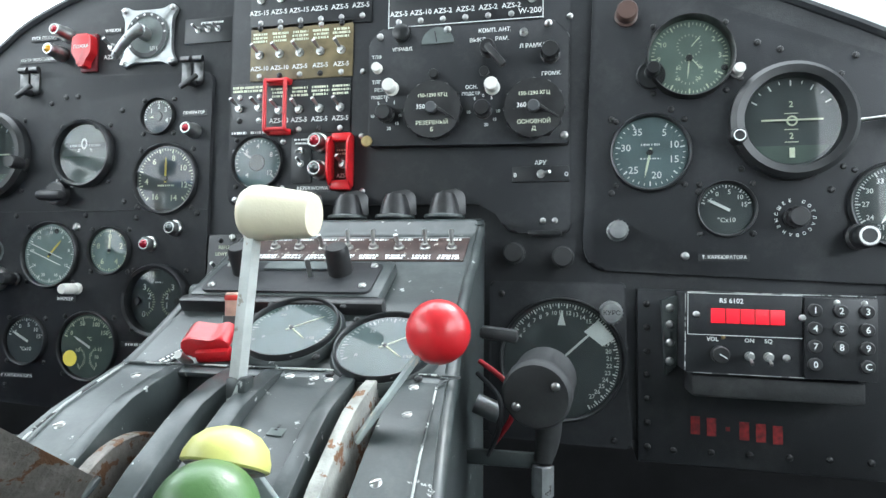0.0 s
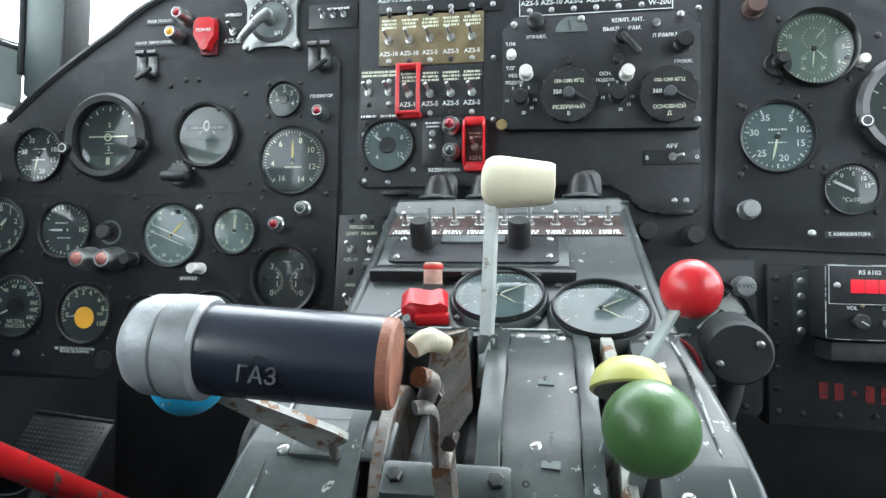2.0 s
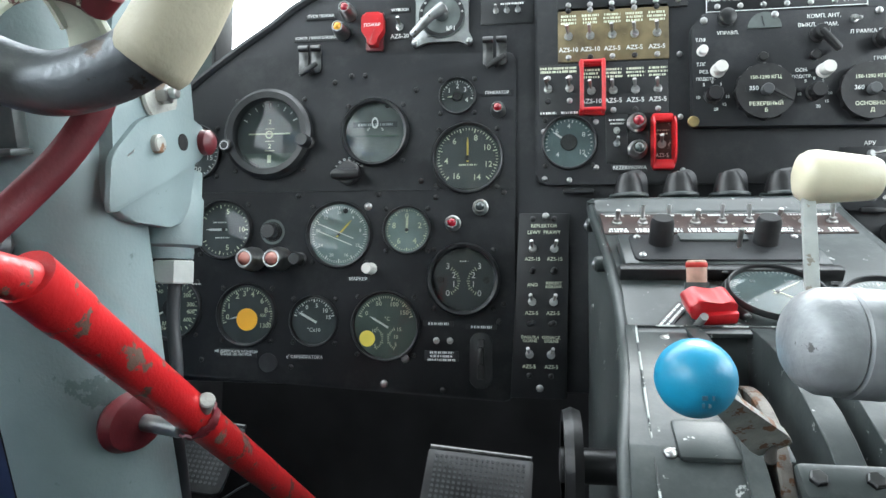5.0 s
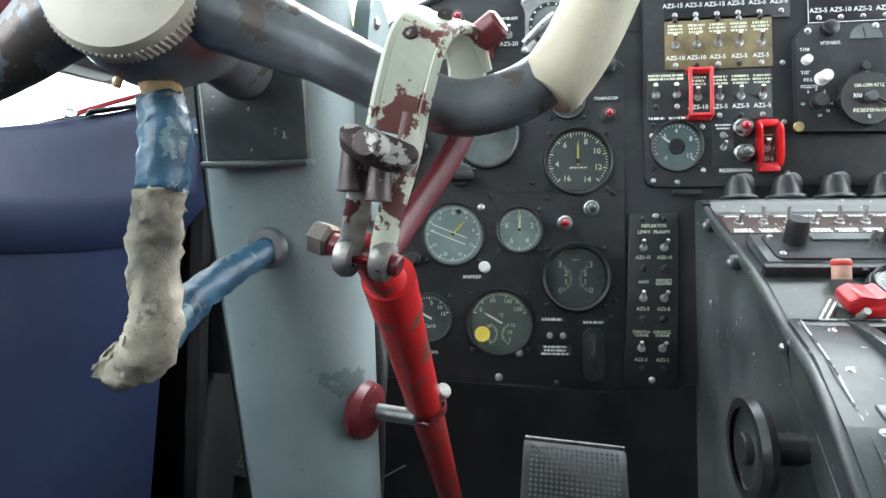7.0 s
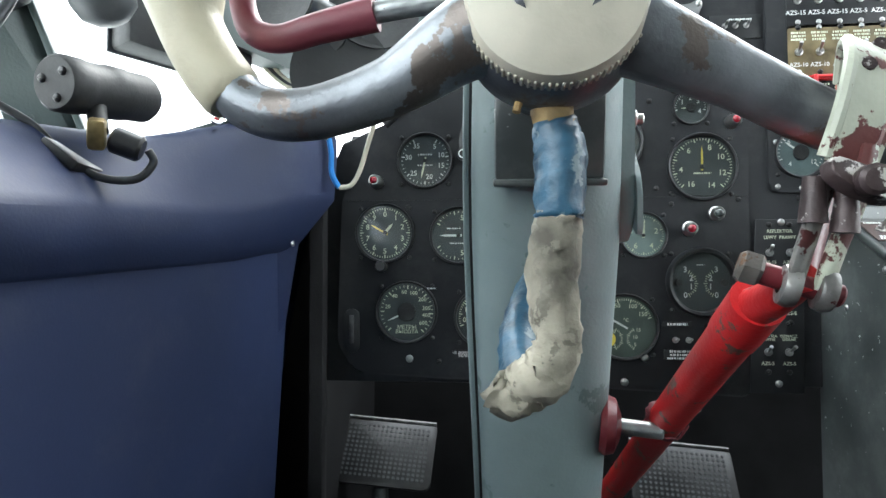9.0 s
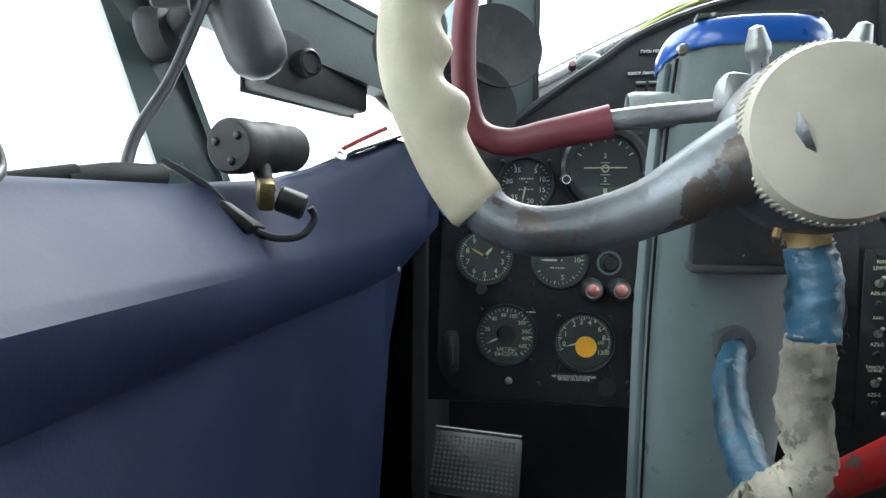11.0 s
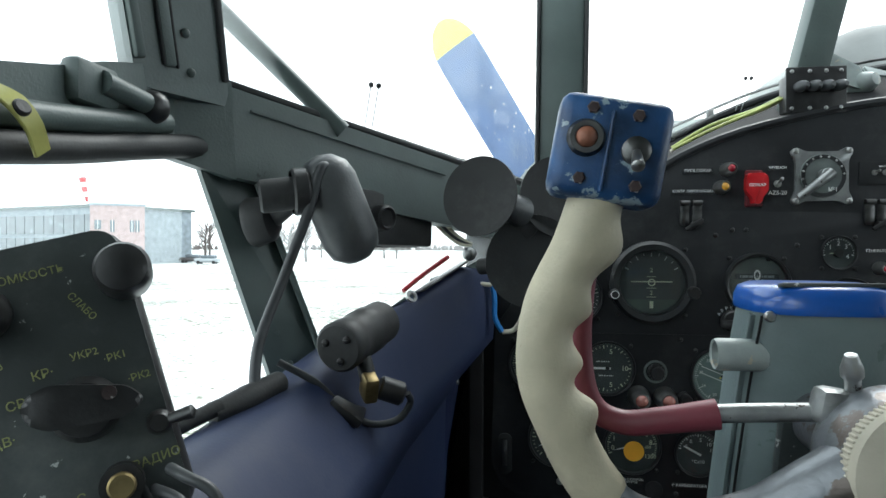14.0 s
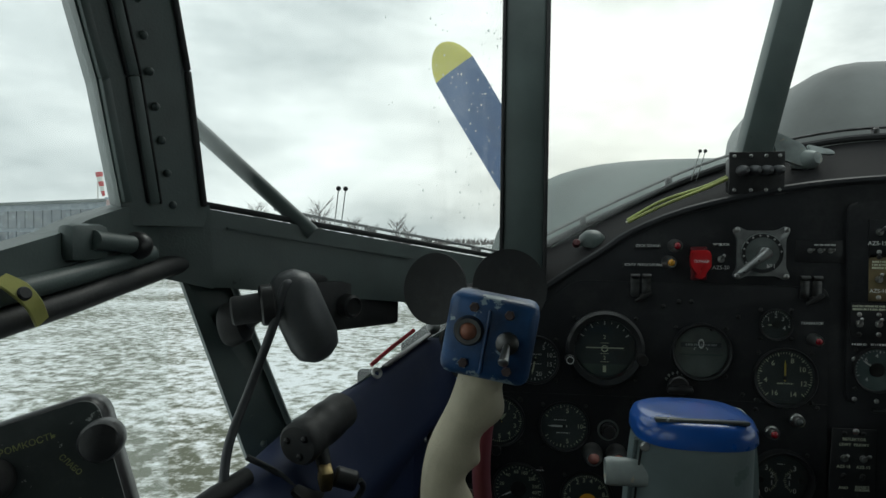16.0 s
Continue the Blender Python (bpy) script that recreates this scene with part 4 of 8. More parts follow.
p = thing("switch_plate", "black plate of circuit switches with a thin white border", "switch plate", wall_m(0.261, 1.558, 0.849), "switch plates")
part("backing", box(0.168, 0.056, 0.002, I4, 0.0006), PLATE, p)
part("border", box(0.168, 0.0008, 0.0003, pose(0, -0.027, 0.0012), 0, box(0.0008, 0.056, 0.0003, pose(-0.0835, 0, 0.0012), 0, box(0.0008, 0.056, 0.0003, pose(0.0835, 0, 0.0012)))), W, p, smooth=0)
for i, s in enumerate(("AZS-5", "AZS-10", "AZS-2", "AZS-2", "AZS-2", "AZS-2")):
    writing(s, -0.072 + i * 0.0245, -0.0125, 0.0012, 0.0078, p)
    screw(p, -0.072 + i * 0.0245, -0.0215, 0.001)
    toggle(0.189 + i * 0.0245, 1.569, 0.848, 22)
writing("W-200", 0.070, -0.0195, 0.0012, 0.0085, p)
toggle(0.333, 1.551, 0.848, 10, label="small white-tipped toggle switch", k=0.9)
p = thing("switch_plate", "aged tan plate of five circuit switches", "switch plate", wall_m(0.0745, 1.5125, 0.849), "switch plates")
part("backing", box(0.124, 0.064, 0.002, I4, 0.0006), GOLD, p, "stained tan label plate")
for i, s in enumerate(("AZS-10", "AZS-10", "AZS-5", "AZS-5", "AZS-5")):
    x = -0.050 + i * 0.0247
    writing(s, x, -0.018, 0.0012, 0.0072, p)
    bars(x, 0.022, 0.0013, 0.021, 3, p, CREAM_MARK, 0.0042, 0.0028)
    screw(p, x, -0.027, 0.001, i % 2 == 1)
    screw(p, x, 0.0285, 0.001, i % 2 == 0)
    toggle(0.0745 + x, 1.5105, 0.848, 28, -12)
p = thing("switch_plate", "black plate of six circuit switches", "switch plate", wall_m(0.063, 1.448, 0.849), "switch plates")
part("backing", box(0.144, 0.060, 0.002, I4, 0.0006), PLATE, p)
for i in range(6):
    x = -0.062 + i * 0.0245
    if i > 1:
        writing("AZS-10" if i == 2 else "AZS-5", x, -0.0145, 0.0012, 0.0076, p)
        bars(x, 0.022, 0.0013, 0.021, 3, p, CREAM_MARK, 0.0042, 0.0026)
    else:
        bars(x, -0.027, 0.0013, 0.020, 1, p, WHITE_MARK, size=0.003)
        screw(p, x, 0.014, 0.001)
    screw(p, x, -0.0255 if i > 1 else -0.013, 0.001, i % 2 == 0)
    toggle(0.063 + x, 1.4455 + (0.004 if i < 2 else 0), 0.848, 30, -14)
bars(-0.050, 0.0255, 0.0013, 0.042, 2, p, CREAM_MARK, 0.0042, 0.003)


def guard(x, z, w, h, r, deep, label, y=0.85):
    g = thing("switch_guard", label, "switch guard", wall_m(x, z, y), "red switch guards")
    for k, (yy, rr) in enumerate(((h / 2, 0), (-h / 2, 0))):
        part("foot", box(w, 0.007, 0.005, pose(0, yy, 0.002), 0.0015), RED, g)
    for sx in (-1, 1):
        part("rail", tube([(sx * (w / 2 - r), h / 2, 0.002), (sx * (w / 2 - r), h / 2, deep * 0.8), (sx * (w / 2 - r), h / 2 - 0.006, deep), (sx * (w / 2 - r), -h / 2 + 0.006, deep), (sx * (w / 2 - r), -h / 2, deep * 0.8), (sx * (w / 2 - r), -h / 2, 0.002)], r, 10, 4), RED, g)
    for yy in (h / 2 - 0.001, -h / 2 + 0.001):
        part("crossbar", cyl(r, -w / 2 + r, w / 2 - r, pose(0, yy, deep * 0.9, 0, 90, 0), 10), RED, g)
    return g


guard(0.0505, 1.449, 0.029, 0.057, 0.0024, 0.014, "red wire guard around a circuit switch")
g = thing("switch_guard", "red box-shaped guard around a hydraulic pump switch", "switch guard", wall_m(0.1275, 1.3845) @ Matrix.Diagonal((0.84, 0.95, 1, 1)), "red switch guards")
for sx in (-1, 1):
    part("cheek", plate(soften([(-0.0305, 0), (0.0305, 0), (0.028, 0.014), (0.018, 0.021), (-0.018, 0.021), (-0.028, 0.014)], 0.004), -0.0012, 0.0012, pose(sx * 0.0135, 0, 0) @ Matrix.Rotation(radians(90), 4, "Y") @ pose(0, 0, 0, 0, 0, 90), 0.0006), RED, g)
part("foot", box(0.028, 0.012, 0.012, pose(0, -0.028, 0.006), 0.003), RED, g)
part("head", box(0.028, 0.010, 0.010, pose(0, 0.028, 0.005), 0.003), RED, g)
part("plate", box(0.024, 0.050, 0.001, pose(0, 0, 0.0006)), BROWN, g)
bars(0, 0.014, 0.0013, 0.018, 2, g, CREAM_MARK)
writing("AZS-5", 0, -0.016, 0.0013, 0.0065, g)
toggle(0.1272, 1.382, 0.849, 26, -10)
lamp(0.0998, 1.4065, LENS_RED, 0.0085, label="red fire-hydrant lamp in a bright ring", deep=0.018)
lamp(0.1003, 1.376, LENS_DARK, 0.0085, label="dark lamp in a bright ring", deep=0.018)
gauge("flap_gauge", 0.0245, 1.3865, 0.0315, "blue-grey pressure gauge with a black centre boss", [(-110, 130, 24, 6)], [("4", 0), ("6", -45), ("8", 62), ("12", 128), ("4", 222)], [(-55, 0.8, 0.0022, W)], FACE_BLUE, mark_mat=W, num_size=0.24, num_r=0.66, hub=0.34)
p = thing("switch_plate", "narrow black plate with two small switches", "switch plate", wall_m(0.078, 1.391, 0.849), "switch plates")
part("backing", box(0.024, 0.058, 0.0015, I4, 0.0005), PLATE, p)
bars(0, 0.020, 0.001, 0.018, 2, p)
toggle(0.078, 1.399, 0.849, -20, k=0.8)
toggle(0.078, 1.384, 0.849, 20, k=0.8)
tag_plate(0.092, 1.356, 0.040, 0.008, "REZERWOWA", size=0.0058)

ark = thing("radio_compass_unit", "black radio compass control panel with Cyrillic lettering", "radio panel", wall_m(0.2655, 1.459))
AP = [(-0.107, 0.052), (-0.094, 0.067), (0.090, 0.065), (0.1065, 0.048), (0.1055, -0.064), (-0.107, -0.060)]
part("plate", plate(soften(AP, 0.004), 0, 0.012, I4, 0.002), BLACK, ark)
AH = 0.0122
for s, x, y, sz in (("УПРАВЛ.", -0.069, 0.043, 0.0065), ("КОМП. АНТ.", 0.030, 0.057, 0.0072), ("ВЫКЛ.     РАМ.", 0.024, 0.0475, 0.0072), ("Л РАМКА П", 0.072, 0.038, 0.0072), ("ГРОМК.", 0.088, 0.008, 0.0065), ("ТЛФ", -0.0975, 0.036, 0.0065), ("ТЛГ", -0.0975, 0.0085, 0.0065), ("РЕЗ.", -0.0945, 0.000, 0.0062), ("ПОДСТР.", -0.093, -0.008, 0.0055), ("ОСН.", 0.006, -0.002, 0.0065), ("ПОДСТР.", 0.006, -0.009, 0.0055)):
    writing(s, x, y, AH, sz * 0.82, ark)
for x in (-0.086, 0.0185):
    for s, a in (("5", -35), ("0", 0), ("5", 35), ("10", -95), ("10", 95), ("20", 168), ("15", 130)):
        writing(s, x + 0.0155 * math.sin(radians(a)), -0.027 + 0.0155 * math.cos(radians(a)), AH, 0.0046, ark)
    round_knob(0.2655 + x, 1.432, 0.0085, 0.014, BAKELITE, 0.838, "small black ribbed tuning knob", ribs=12)


def tuner(x, z, name, letter, digits):
    t = thing("tuning_dial", "large scalloped black tuning dial with a pointer crank", "knob", wall_m(x, z, 0.838) @ Matrix.Scale(0.88, 4), "tuning dials")
    sc = [((0.0335 + 0.0022 * max(-0.3, math.cos(radians(a) * 12))) * math.cos(radians(a)), (0.0335 + 0.0022 * max(-0.3, math.cos(radians(a) * 12))) * math.sin(radians(a))) for a in range(0, 360, 6)]
    part("disc", plate(sc, 0, 0.010, I4, 0.0016), BAKELITE, t)
    part("window", box(0.020, 0.008, 0.0006, pose(-0.014, 0.003, 0.0101)), PLATE, t)
    writing(digits, -0.014, 0.003, 0.0106, 0.0075, t)
    writing("150-1290 КГЦ", 0, 0.0165, 0.0102, 0.0060, t, C)
    writing(name, 0, -0.0165, 0.0102, 0.0065, t, C)
    writing(letter, 0, -0.0245, 0.0102, 0.0065, t, C)
    part("spindle", cyl(0.0068, 0.010, 0.020, I4, 20, bevel=0.001), GREY_BULB, t)
    part("pointer", plate([(-0.003, 0.003), (0.003, 0.005), (0.027, -0.012), (0.028, -0.015)], 0.014, 0.017, I4, 0.0006), BAKELITE, t)
    return t


tuner(0.2316, 1.4335, "РЕЗЕРВНЫЙ", "Б", "350")
tuner(0.3365, 1.4305, "ОСНОВНОЙ", "Д", "360")
for x, z in ((0.1853, 1.460), (0.2936, 1.4555)):
    round_knob(x, z, 0.0072, 0.016, WHITE_KNOB, 0.838, "white domed radio push button")
round_knob(0.1690, 1.4825, 0.0052, 0.008, WHITE_KNOB, 0.838, "small white push button")
round_knob(0.1955, 1.519, 0.0092, 0.007, BEZEL, 0.838, "black ringed push button")
k = round_knob(0.289, 1.496, 0.008, 0.012, BAKELITE, 0.838, "black selector knob with a long pointer")
part("pointer", box(0.030, 0.008, 0.008, pose(0.008, -0.010, 0.010, 0, 0, -50), 0.003), BAKELITE, k)
round_knob(0.3525, 1.487, 0.009, 0.016, BAKELITE, 0.838, "black ribbed volume knob", ribs=12)
toggle(0.3255, 1.5115, 0.838, -20, k=0.9)
round_knob(0.2316, 1.4725, 0.005, 0.006, BAKELITE, 0.838, "small black plastic cap")
round_knob(0.285, 1.4725, 0.005, 0.005, BAKELITE, 0.838, "small black plastic cap")
mt = thing("tuning_meter", "half-round tuning meter window", "gauge", wall_m(0.235, 1.506, 0.838))
part("window", plate([(0.0175 * math.cos(radians(a)), 0.0175 * math.sin(radians(a))) for a in range(0, 181, 10)], 0, 0.0008, I4), FACE_GREY, mt, smooth=0)
part("needle", box(0.001, 0.012, 0.0004, pose(-0.002, 0.007, 0.0011, 0, 0, 12)), PLATE, mt, smooth=0)
solo("brass_disc", cyl(0.0062, 0, 0.003, wall_m(0.1585, 1.4035, 0.838), 24, bevel=0.0008), BRASS, "small round brass seal", "seal")
for x, y in ((-0.094, 0.058), (0.085, 0.060), (0.101, -0.056), (-0.02, 0.061)):
    screw(ark, x, y, AH, False, 1.2)
p = thing("switch_plate", "small plate with a gain switch", "switch plate", wall_m(0.3425, 1.366, 0.849), "switch plates")
part("backing", box(0.058, 0.016, 0.0015, I4, 0.0005), PLATE, p)
writing("АРУ", 0, 0.0115, 0.001, 0.0062, p)
writing("В", -0.026, -0.001, 0.001, 0.0055, p)
writing("О", 0.026, -0.001, 0.001, 0.0055, p)
toggle(0.343, 1.366, 0.848, 0, 40, k=0.9)
round_knob(0.3155, 1.285, 0.0105, 0.016, RUBBER, 0.856, "black rubber dome button")
round_knob(0.365, 1.281, 0.0105, 0.016, RUBBER, 0.856, "black rubber dome button")

# ---------------------------------------------------------------- co-pilot's panel
g = gauge("clock", 0.4875, 1.4785, 0.0415, "grey-green aircraft clock in a steel rim", [(0, 360, 60, 5)], [("10", -60), ("2", 52), ("3", 88), ("4", 122), ("8", 240), ("9", 270)], [(185, 0.55, 0.0014, C)], FACE_CLOCK, mark_mat=C, num_size=0.16, num_r=0.74, proud=0.012, bezel=0.07, rim=DARK_STEEL)
for cy, rr in ((0.012, 0.011), (-0.014, 0.012)):
    bm = bmesh.new()
    for i in range(20):
        box(0.0005, 0.002, 0.0003, pose(0, cy, 0.0009, 0, 0, 18 * i) @ pose(0, rr, 0), 0, bm)
    part("small_scale", bm, C, g, smooth=0)
for s, x, y in (("50", -0.010, -0.010), ("10", 0.010, -0.010), ("40", -0.011, -0.021), ("20", 0.008, -0.021)):
    writing(s, x, y, 0.0009, 0.005, g, C)
part("needle", box(0.001, 0.013, 0.0004, pose(0.006, 0.016, 0.0018, 0, 0, -40)), C, g, smooth=0)
part("needle", box(0.001, 0.014, 0.0004, pose(0.006, -0.006, 0.0018, 0, 0, 40)), C, g, smooth=0)
round_knob(0.4515, 1.465, 0.0065, 0.018, BEZEL, 0.848, "knurled winding knob with a pale centre")
round_knob(0.5305, 1.4615, 0.0055, 0.014, WHITE_KNOB, 0.848, "small white clock button")
solo("clock_lug", cyl(0.014, 0, 0.004, wall_m(0.451, 1.463, 0.850), 24, bevel=0.001), BEZEL, "black lug on the clock's rim", "lug")
airspeed(0.450, 1.385, 0.0395, FACE_BLUE)
horizon(0.5785, 1.411, 0.0560, FACE)
solo("caging_rod", cyl(0.0018, 0, 0.03, along((0.632, 0.842, 1.408), (0.668, 0.835, 1.410)), 10), STEEL, "thin steel caging rod", "rod")
round_knob(0.672, 1.411, 0.010, 0.012, BAKELITE, 0.842, "black round caging knob")
carb_temp(0.520, 1.328, 0.0275)
g = gauge("radio_compass", 0.665, 1.3305, 0.040, "black radio compass dial with a white pointer", [(0, 360, 72, 6)], [("33", -30), ("30", -60), ("27", 270), ("24", 240), ("21", 210)], [(35, 0.8, 0.002, W), (215, 0.6, 0.003, W)], FACE, mark_mat=W, num_size=0.16, num_r=0.68)
k = round_knob(0.632, 1.300, 0.011, 0.022, BAKELITE, 0.846, "black setting knob with a steel rim")
part("knob_ring", lathe([(0.0065, 0.0222), (0.0085, 0.0222), (0.0085, 0.023), (0.0065, 0.023)], 20), STEEL, k)
k = round_knob(0.5805, 1.319, 0.0095, 0.015, BAKELITE, 0.85, "black sensitivity knob in a printed ring", ribs=14)
for i, ch in enumerate("ВЫСШЕЕ СОГЛАСОВАН"):
    a = -120 + 21 * i
    writing(ch, 0.0165 * math.sin(radians(a)), 0.0165 * math.cos(radians(a)), 0.0008, 0.0042, k, W, -a)
round_knob(0.4185, 1.307, 0.0095, 0.016, ALU, 0.85, "grey knurled metal knob", ribs=16)
round_knob(0.4275, 1.526, 0.0105, 0.016, material("brown_dome", (0.10, 0.06, 0.05), 0.4), 0.85, "brown domed rubber button")
tag_plate(0.5175, 1.281, 0.046, 0.007, "Т. КАРБЮРАТОРА", size=0.0046)
g = gauge("side_gauge", 0.70, 1.262, 0.034, "round gauge at the edge of the co-pilot's side", [(0, 360, 40, 5)], [], [(100, 0.7, 0.002, W)], FACE, y=0.85)

# course indicator on its own box
cb = thing("course_box", "black box plate holding the course indicator", "panel", wall_m(0.3605, 1.174, 0.872))
part("plate", plate(soften([(-0.070, 0.082), (0.066, 0.082), (0.072, -0.082), (-0.070, -0.078)], 0.006), 0, 0.02, I4, 0.003), BLACK, cb)
bmn = []
for i in range(24):
    bmn.append((str((4 + i) if i < 24 else i), -62 + 8.8 * i))
g = gauge("course_indicator", 0.364, 1.178, 0.062, "large course dial ringed with small white figures", [(-66, 150, 72, 3)], bmn, [(47, 0.8, 0.0022, W)], FACE, y=0.851, bezel=0.06, num_size=0.090, num_r=0.80, tick_r=(0.88, 0.96), screws=False)
part("index", plate([(-0.004, 0.034), (0.004, 0.034), (0, 0.050)], 0.001, 0.0016), W, g, smooth=0)
part("sector", plate([(0.022, 0.028), (0.036, 0.040), (0.052, 0.022), (0.040, 0.014)], 0.0007, 0.001), WHITE_MARK, g, smooth=0)
k = round_knob(0.412, 1.226, 0.0105, 0.016, ALU, 0.85, "ribbed aluminium course knob", ribs=18)
writing("КУРС", 0, 0, 0.0163, 0.0062, k, PLATE)
for x, z in ((0.303, 1.243), (0.415, 1.10), (0.303, 1.11)):
    screw(cb, 0, 0, 0, True).matrix_basis = pose(x - 0.3605, z - 1.174, 0.0202)

# radio with number keys
RY = 0.800
rs = thing("radio_set", "black boxed radio with number keys and a red display", "radio", wall_m(0.550, 1.2115, RY, -0.8) @ Matrix.Scale(0.875, 4))
part("body", box(0.176, 0.082, 0.060, pose(0, 0, -0.031), 0.002), BLACK, rs)
for e, (ex_, ey_, sx_, sy_) in enumerate(((0, 0.0408, 0.172, 0.0009), (-0.0878, 0, 0.0009, 0.078), (0, -0.0408, 0.172, 0.0007))):
    part("worn_edge", box(sx_, sy_, 0.0007, pose(ex_, ey_, -0.0012)), WORN_LINE, rs, "paint worn off the edge", smooth=0)
part("display_plate", box(0.106, 0.042, 0.003, pose(-0.033, 0.019, 0.001), 0.0008), BLACK, rs)
for e, (sx, sy, x, y) in enumerate(((0.106, 0.0005, -0.033, 0.0398), (0.0005, 0.042, -0.086, 0.019), (0.106, 0.0005, -0.033, -0.002))):
    part("edge_line", box(sx, sy, 0.0003, pose(x, y, 0.0026)), W, rs, smooth=0)
part("display", box(0.068, 0.0145, 0.002, pose(-0.030, 0.0175, 0.0025), 0.0004), DIGIT, rs, "red display window")
for i in range(4):
    part("divider", box(0.0014, 0.0145, 0.0003, pose(-0.030 - 0.0340 + 0.0136 * (i + 1), 0.0175, 0.0037)), RED_WRITING, rs, smooth=0)
writing("RS 6102", -0.045, 0.0325, 0.0027, 0.0068, rs)
part("key_plate", box(0.064, 0.079, 0.004, pose(0.0535, -0.001, 0.002), 0.001), PLATE, rs)
for i, s in enumerate("123456789"):
    kx, ky = 0.0300 + (i % 3) * 0.0228, 0.026 - (i // 3) * 0.0175
    kk = part("key", cyl(0.0066, 0.003, 0.0075, pose(kx, ky, 0), 20, bevel=0.001), BAKELITE, rs)
    ob = writing(s, 0, 0, 0.0077, 0.0088, kk)
    ob.matrix_basis = pose(kx, ky, 0.0077)
for s, i in (("0", 0), ("C", 2)):
    kx, ky = 0.0300 + i * 0.0228, 0.026 - 3 * 0.0175
    kk = part("key", cyl(0.0066, 0.003, 0.0075, pose(kx, ky, 0), 20, bevel=0.001), BAKELITE, rs)
    ob = writing(s, 0, 0, 0.0077, 0.0088, kk)
    ob.matrix_basis = pose(kx, ky, 0.0077)
for s, x in (("VOL", -0.062), ("ON", -0.0275), ("SQ", -0.0100)):
    writing(s, x, -0.0065, 0.0004, 0.0058, rs)
vk = part("volume_knob", cyl(0.0085, 0, 0.011, pose(-0.056, -0.021, 0), 24, bevel=0.001), BAKELITE, rs)
part("index", box(0.001, 0.008, 0.0003, pose(-0.054, -0.022, 0.0112, 0, 0, 60)), W, vk, smooth=0)
for x in (-0.0275, -0.0100):
    stick("switch", NUT, rs, pose(x, -0.022, 0.0) @ Matrix.Scale(1.0, 4))
    stick("lever", BAT, rs, pose(x, -0.022, 0.0, 30, 0, 0) @ Matrix.Scale(0.8, 4))
stick("lamp", shared("led", lambda: ball(0.0022, I4, 10, 0, 90), BRASS), rs, pose(-0.052, -0.004, 0.0006))
for x, y in ((-0.078, 0.018), (0.020, 0.018), (0.006, -0.022), (0.050, 0.034), (0.074, 0.034), (0.050, -0.034), (0.074, -0.036)):
    screw(rs, x, y, 0.0026 if y > 0 else 0.001, False, 1.1)
part("mounting_frame", plate([(-0.105, 0.030), (-0.088, 0.036), (-0.088, -0.040), (-0.10, -0.052)], -0.055, -0.045, I4, 0.001), BLACK_WORN, rs)
for y in (0.022, 0.004, -0.016, -0.036):
    screw(rs, -0.096, y, -0.045, False, 1.4)
part("cradle", box(0.16, 0.022, 0.045, pose(0, -0.055, -0.03), 0.003), RUBBER, rs)
rg = thing("registration_marking", "faded red stencil marking on the lower plate", "marking", wall_m(0.526, 1.120, 0.8495))
rnd = random.Random(4)
for i in range(6):
    part("stroke_block", box(0.0085 if i != 2 else 0.004, 0.017 if i != 2 else 0.004, 0.0004, pose(-0.036 + i * 0.0145, -0.001 * i, 0), 0), RED_WRITING, rg, smooth=0)
lp = bpy.data.objects["trim_lower_right_plate"]
for i in range(7):
    screw(lp, 0.445, 0, 0, True).matrix_basis = BOARD @ pose(0.446, 1.235 - i * 0.023, 0.0002)
    screw(lp, 0.5, 0, 0, True).matrix_basis = BOARD @ pose(0.47 + i * 0.034, 1.095, 0.0002)

# lighting switch strip between pilot's panel and pedestal
st = thing("light_switch_strip", "upright black strip of light switches with Polish lettering", "switch plate", wall_m(-0.004, 1.2, 0.848))
part("backing", plate([(-0.0275, 0.1045), (0.0285, 0.1045), (0.0245, -0.1055), (-0.038, -0.1055)], 0, 0.002, I4, 0.0008), PLATE, st)
for s, x, y, sz in (("REFLEKTOR", 0, 0.090, 0.0066), ("LEWY  PRAWY", 0, 0.0825, 0.0066), ("AZS-15", -0.013, 0.052, 0.0066), ("AZS-15", 0.012, 0.052, 0.0066), ("ANO", -0.013, 0.0225, 0.0062), ("REFLEKT\nKOŁOW.", 0.011, 0.0225, 0.0055), ("AZS-5", -0.014, -0.0095, 0.0068), ("AZS-5", 0.010, -0.0095, 0.0068), ("ŚWIATŁA\nGÓRNE", -0.016, -0.039, 0.0055), ("OZNACZ.\nDOLNE", 0.008, -0.039, 0.0055), ("AZS-5", -0.017, -0.070, 0.0068), ("AZS-5", 0.008, -0.070, 0.0068)):
    writing(s, x, y, 0.0022, sz * 0.86, st, C)
for r, (yt, sh) in enumerate(((0.064, 0), (0.0035, -0.001), (-0.056, -0.004))):
    for k in (-0.0125, 0.0115):
        toggle(-0.004 + k + sh, 1.2 + yt, 0.846, 30, -8 if k < 0 else 8)
        screw(st, k + sh, yt + 0.034, 0.002, True)
        screw(st, k + sh, yt - 0.024, 0.002, True)
screw(st, 0.002, 0.101, 0.002, False, 1.3)
screw(st, -0.005, -0.094, 0.002, False, 1.3)

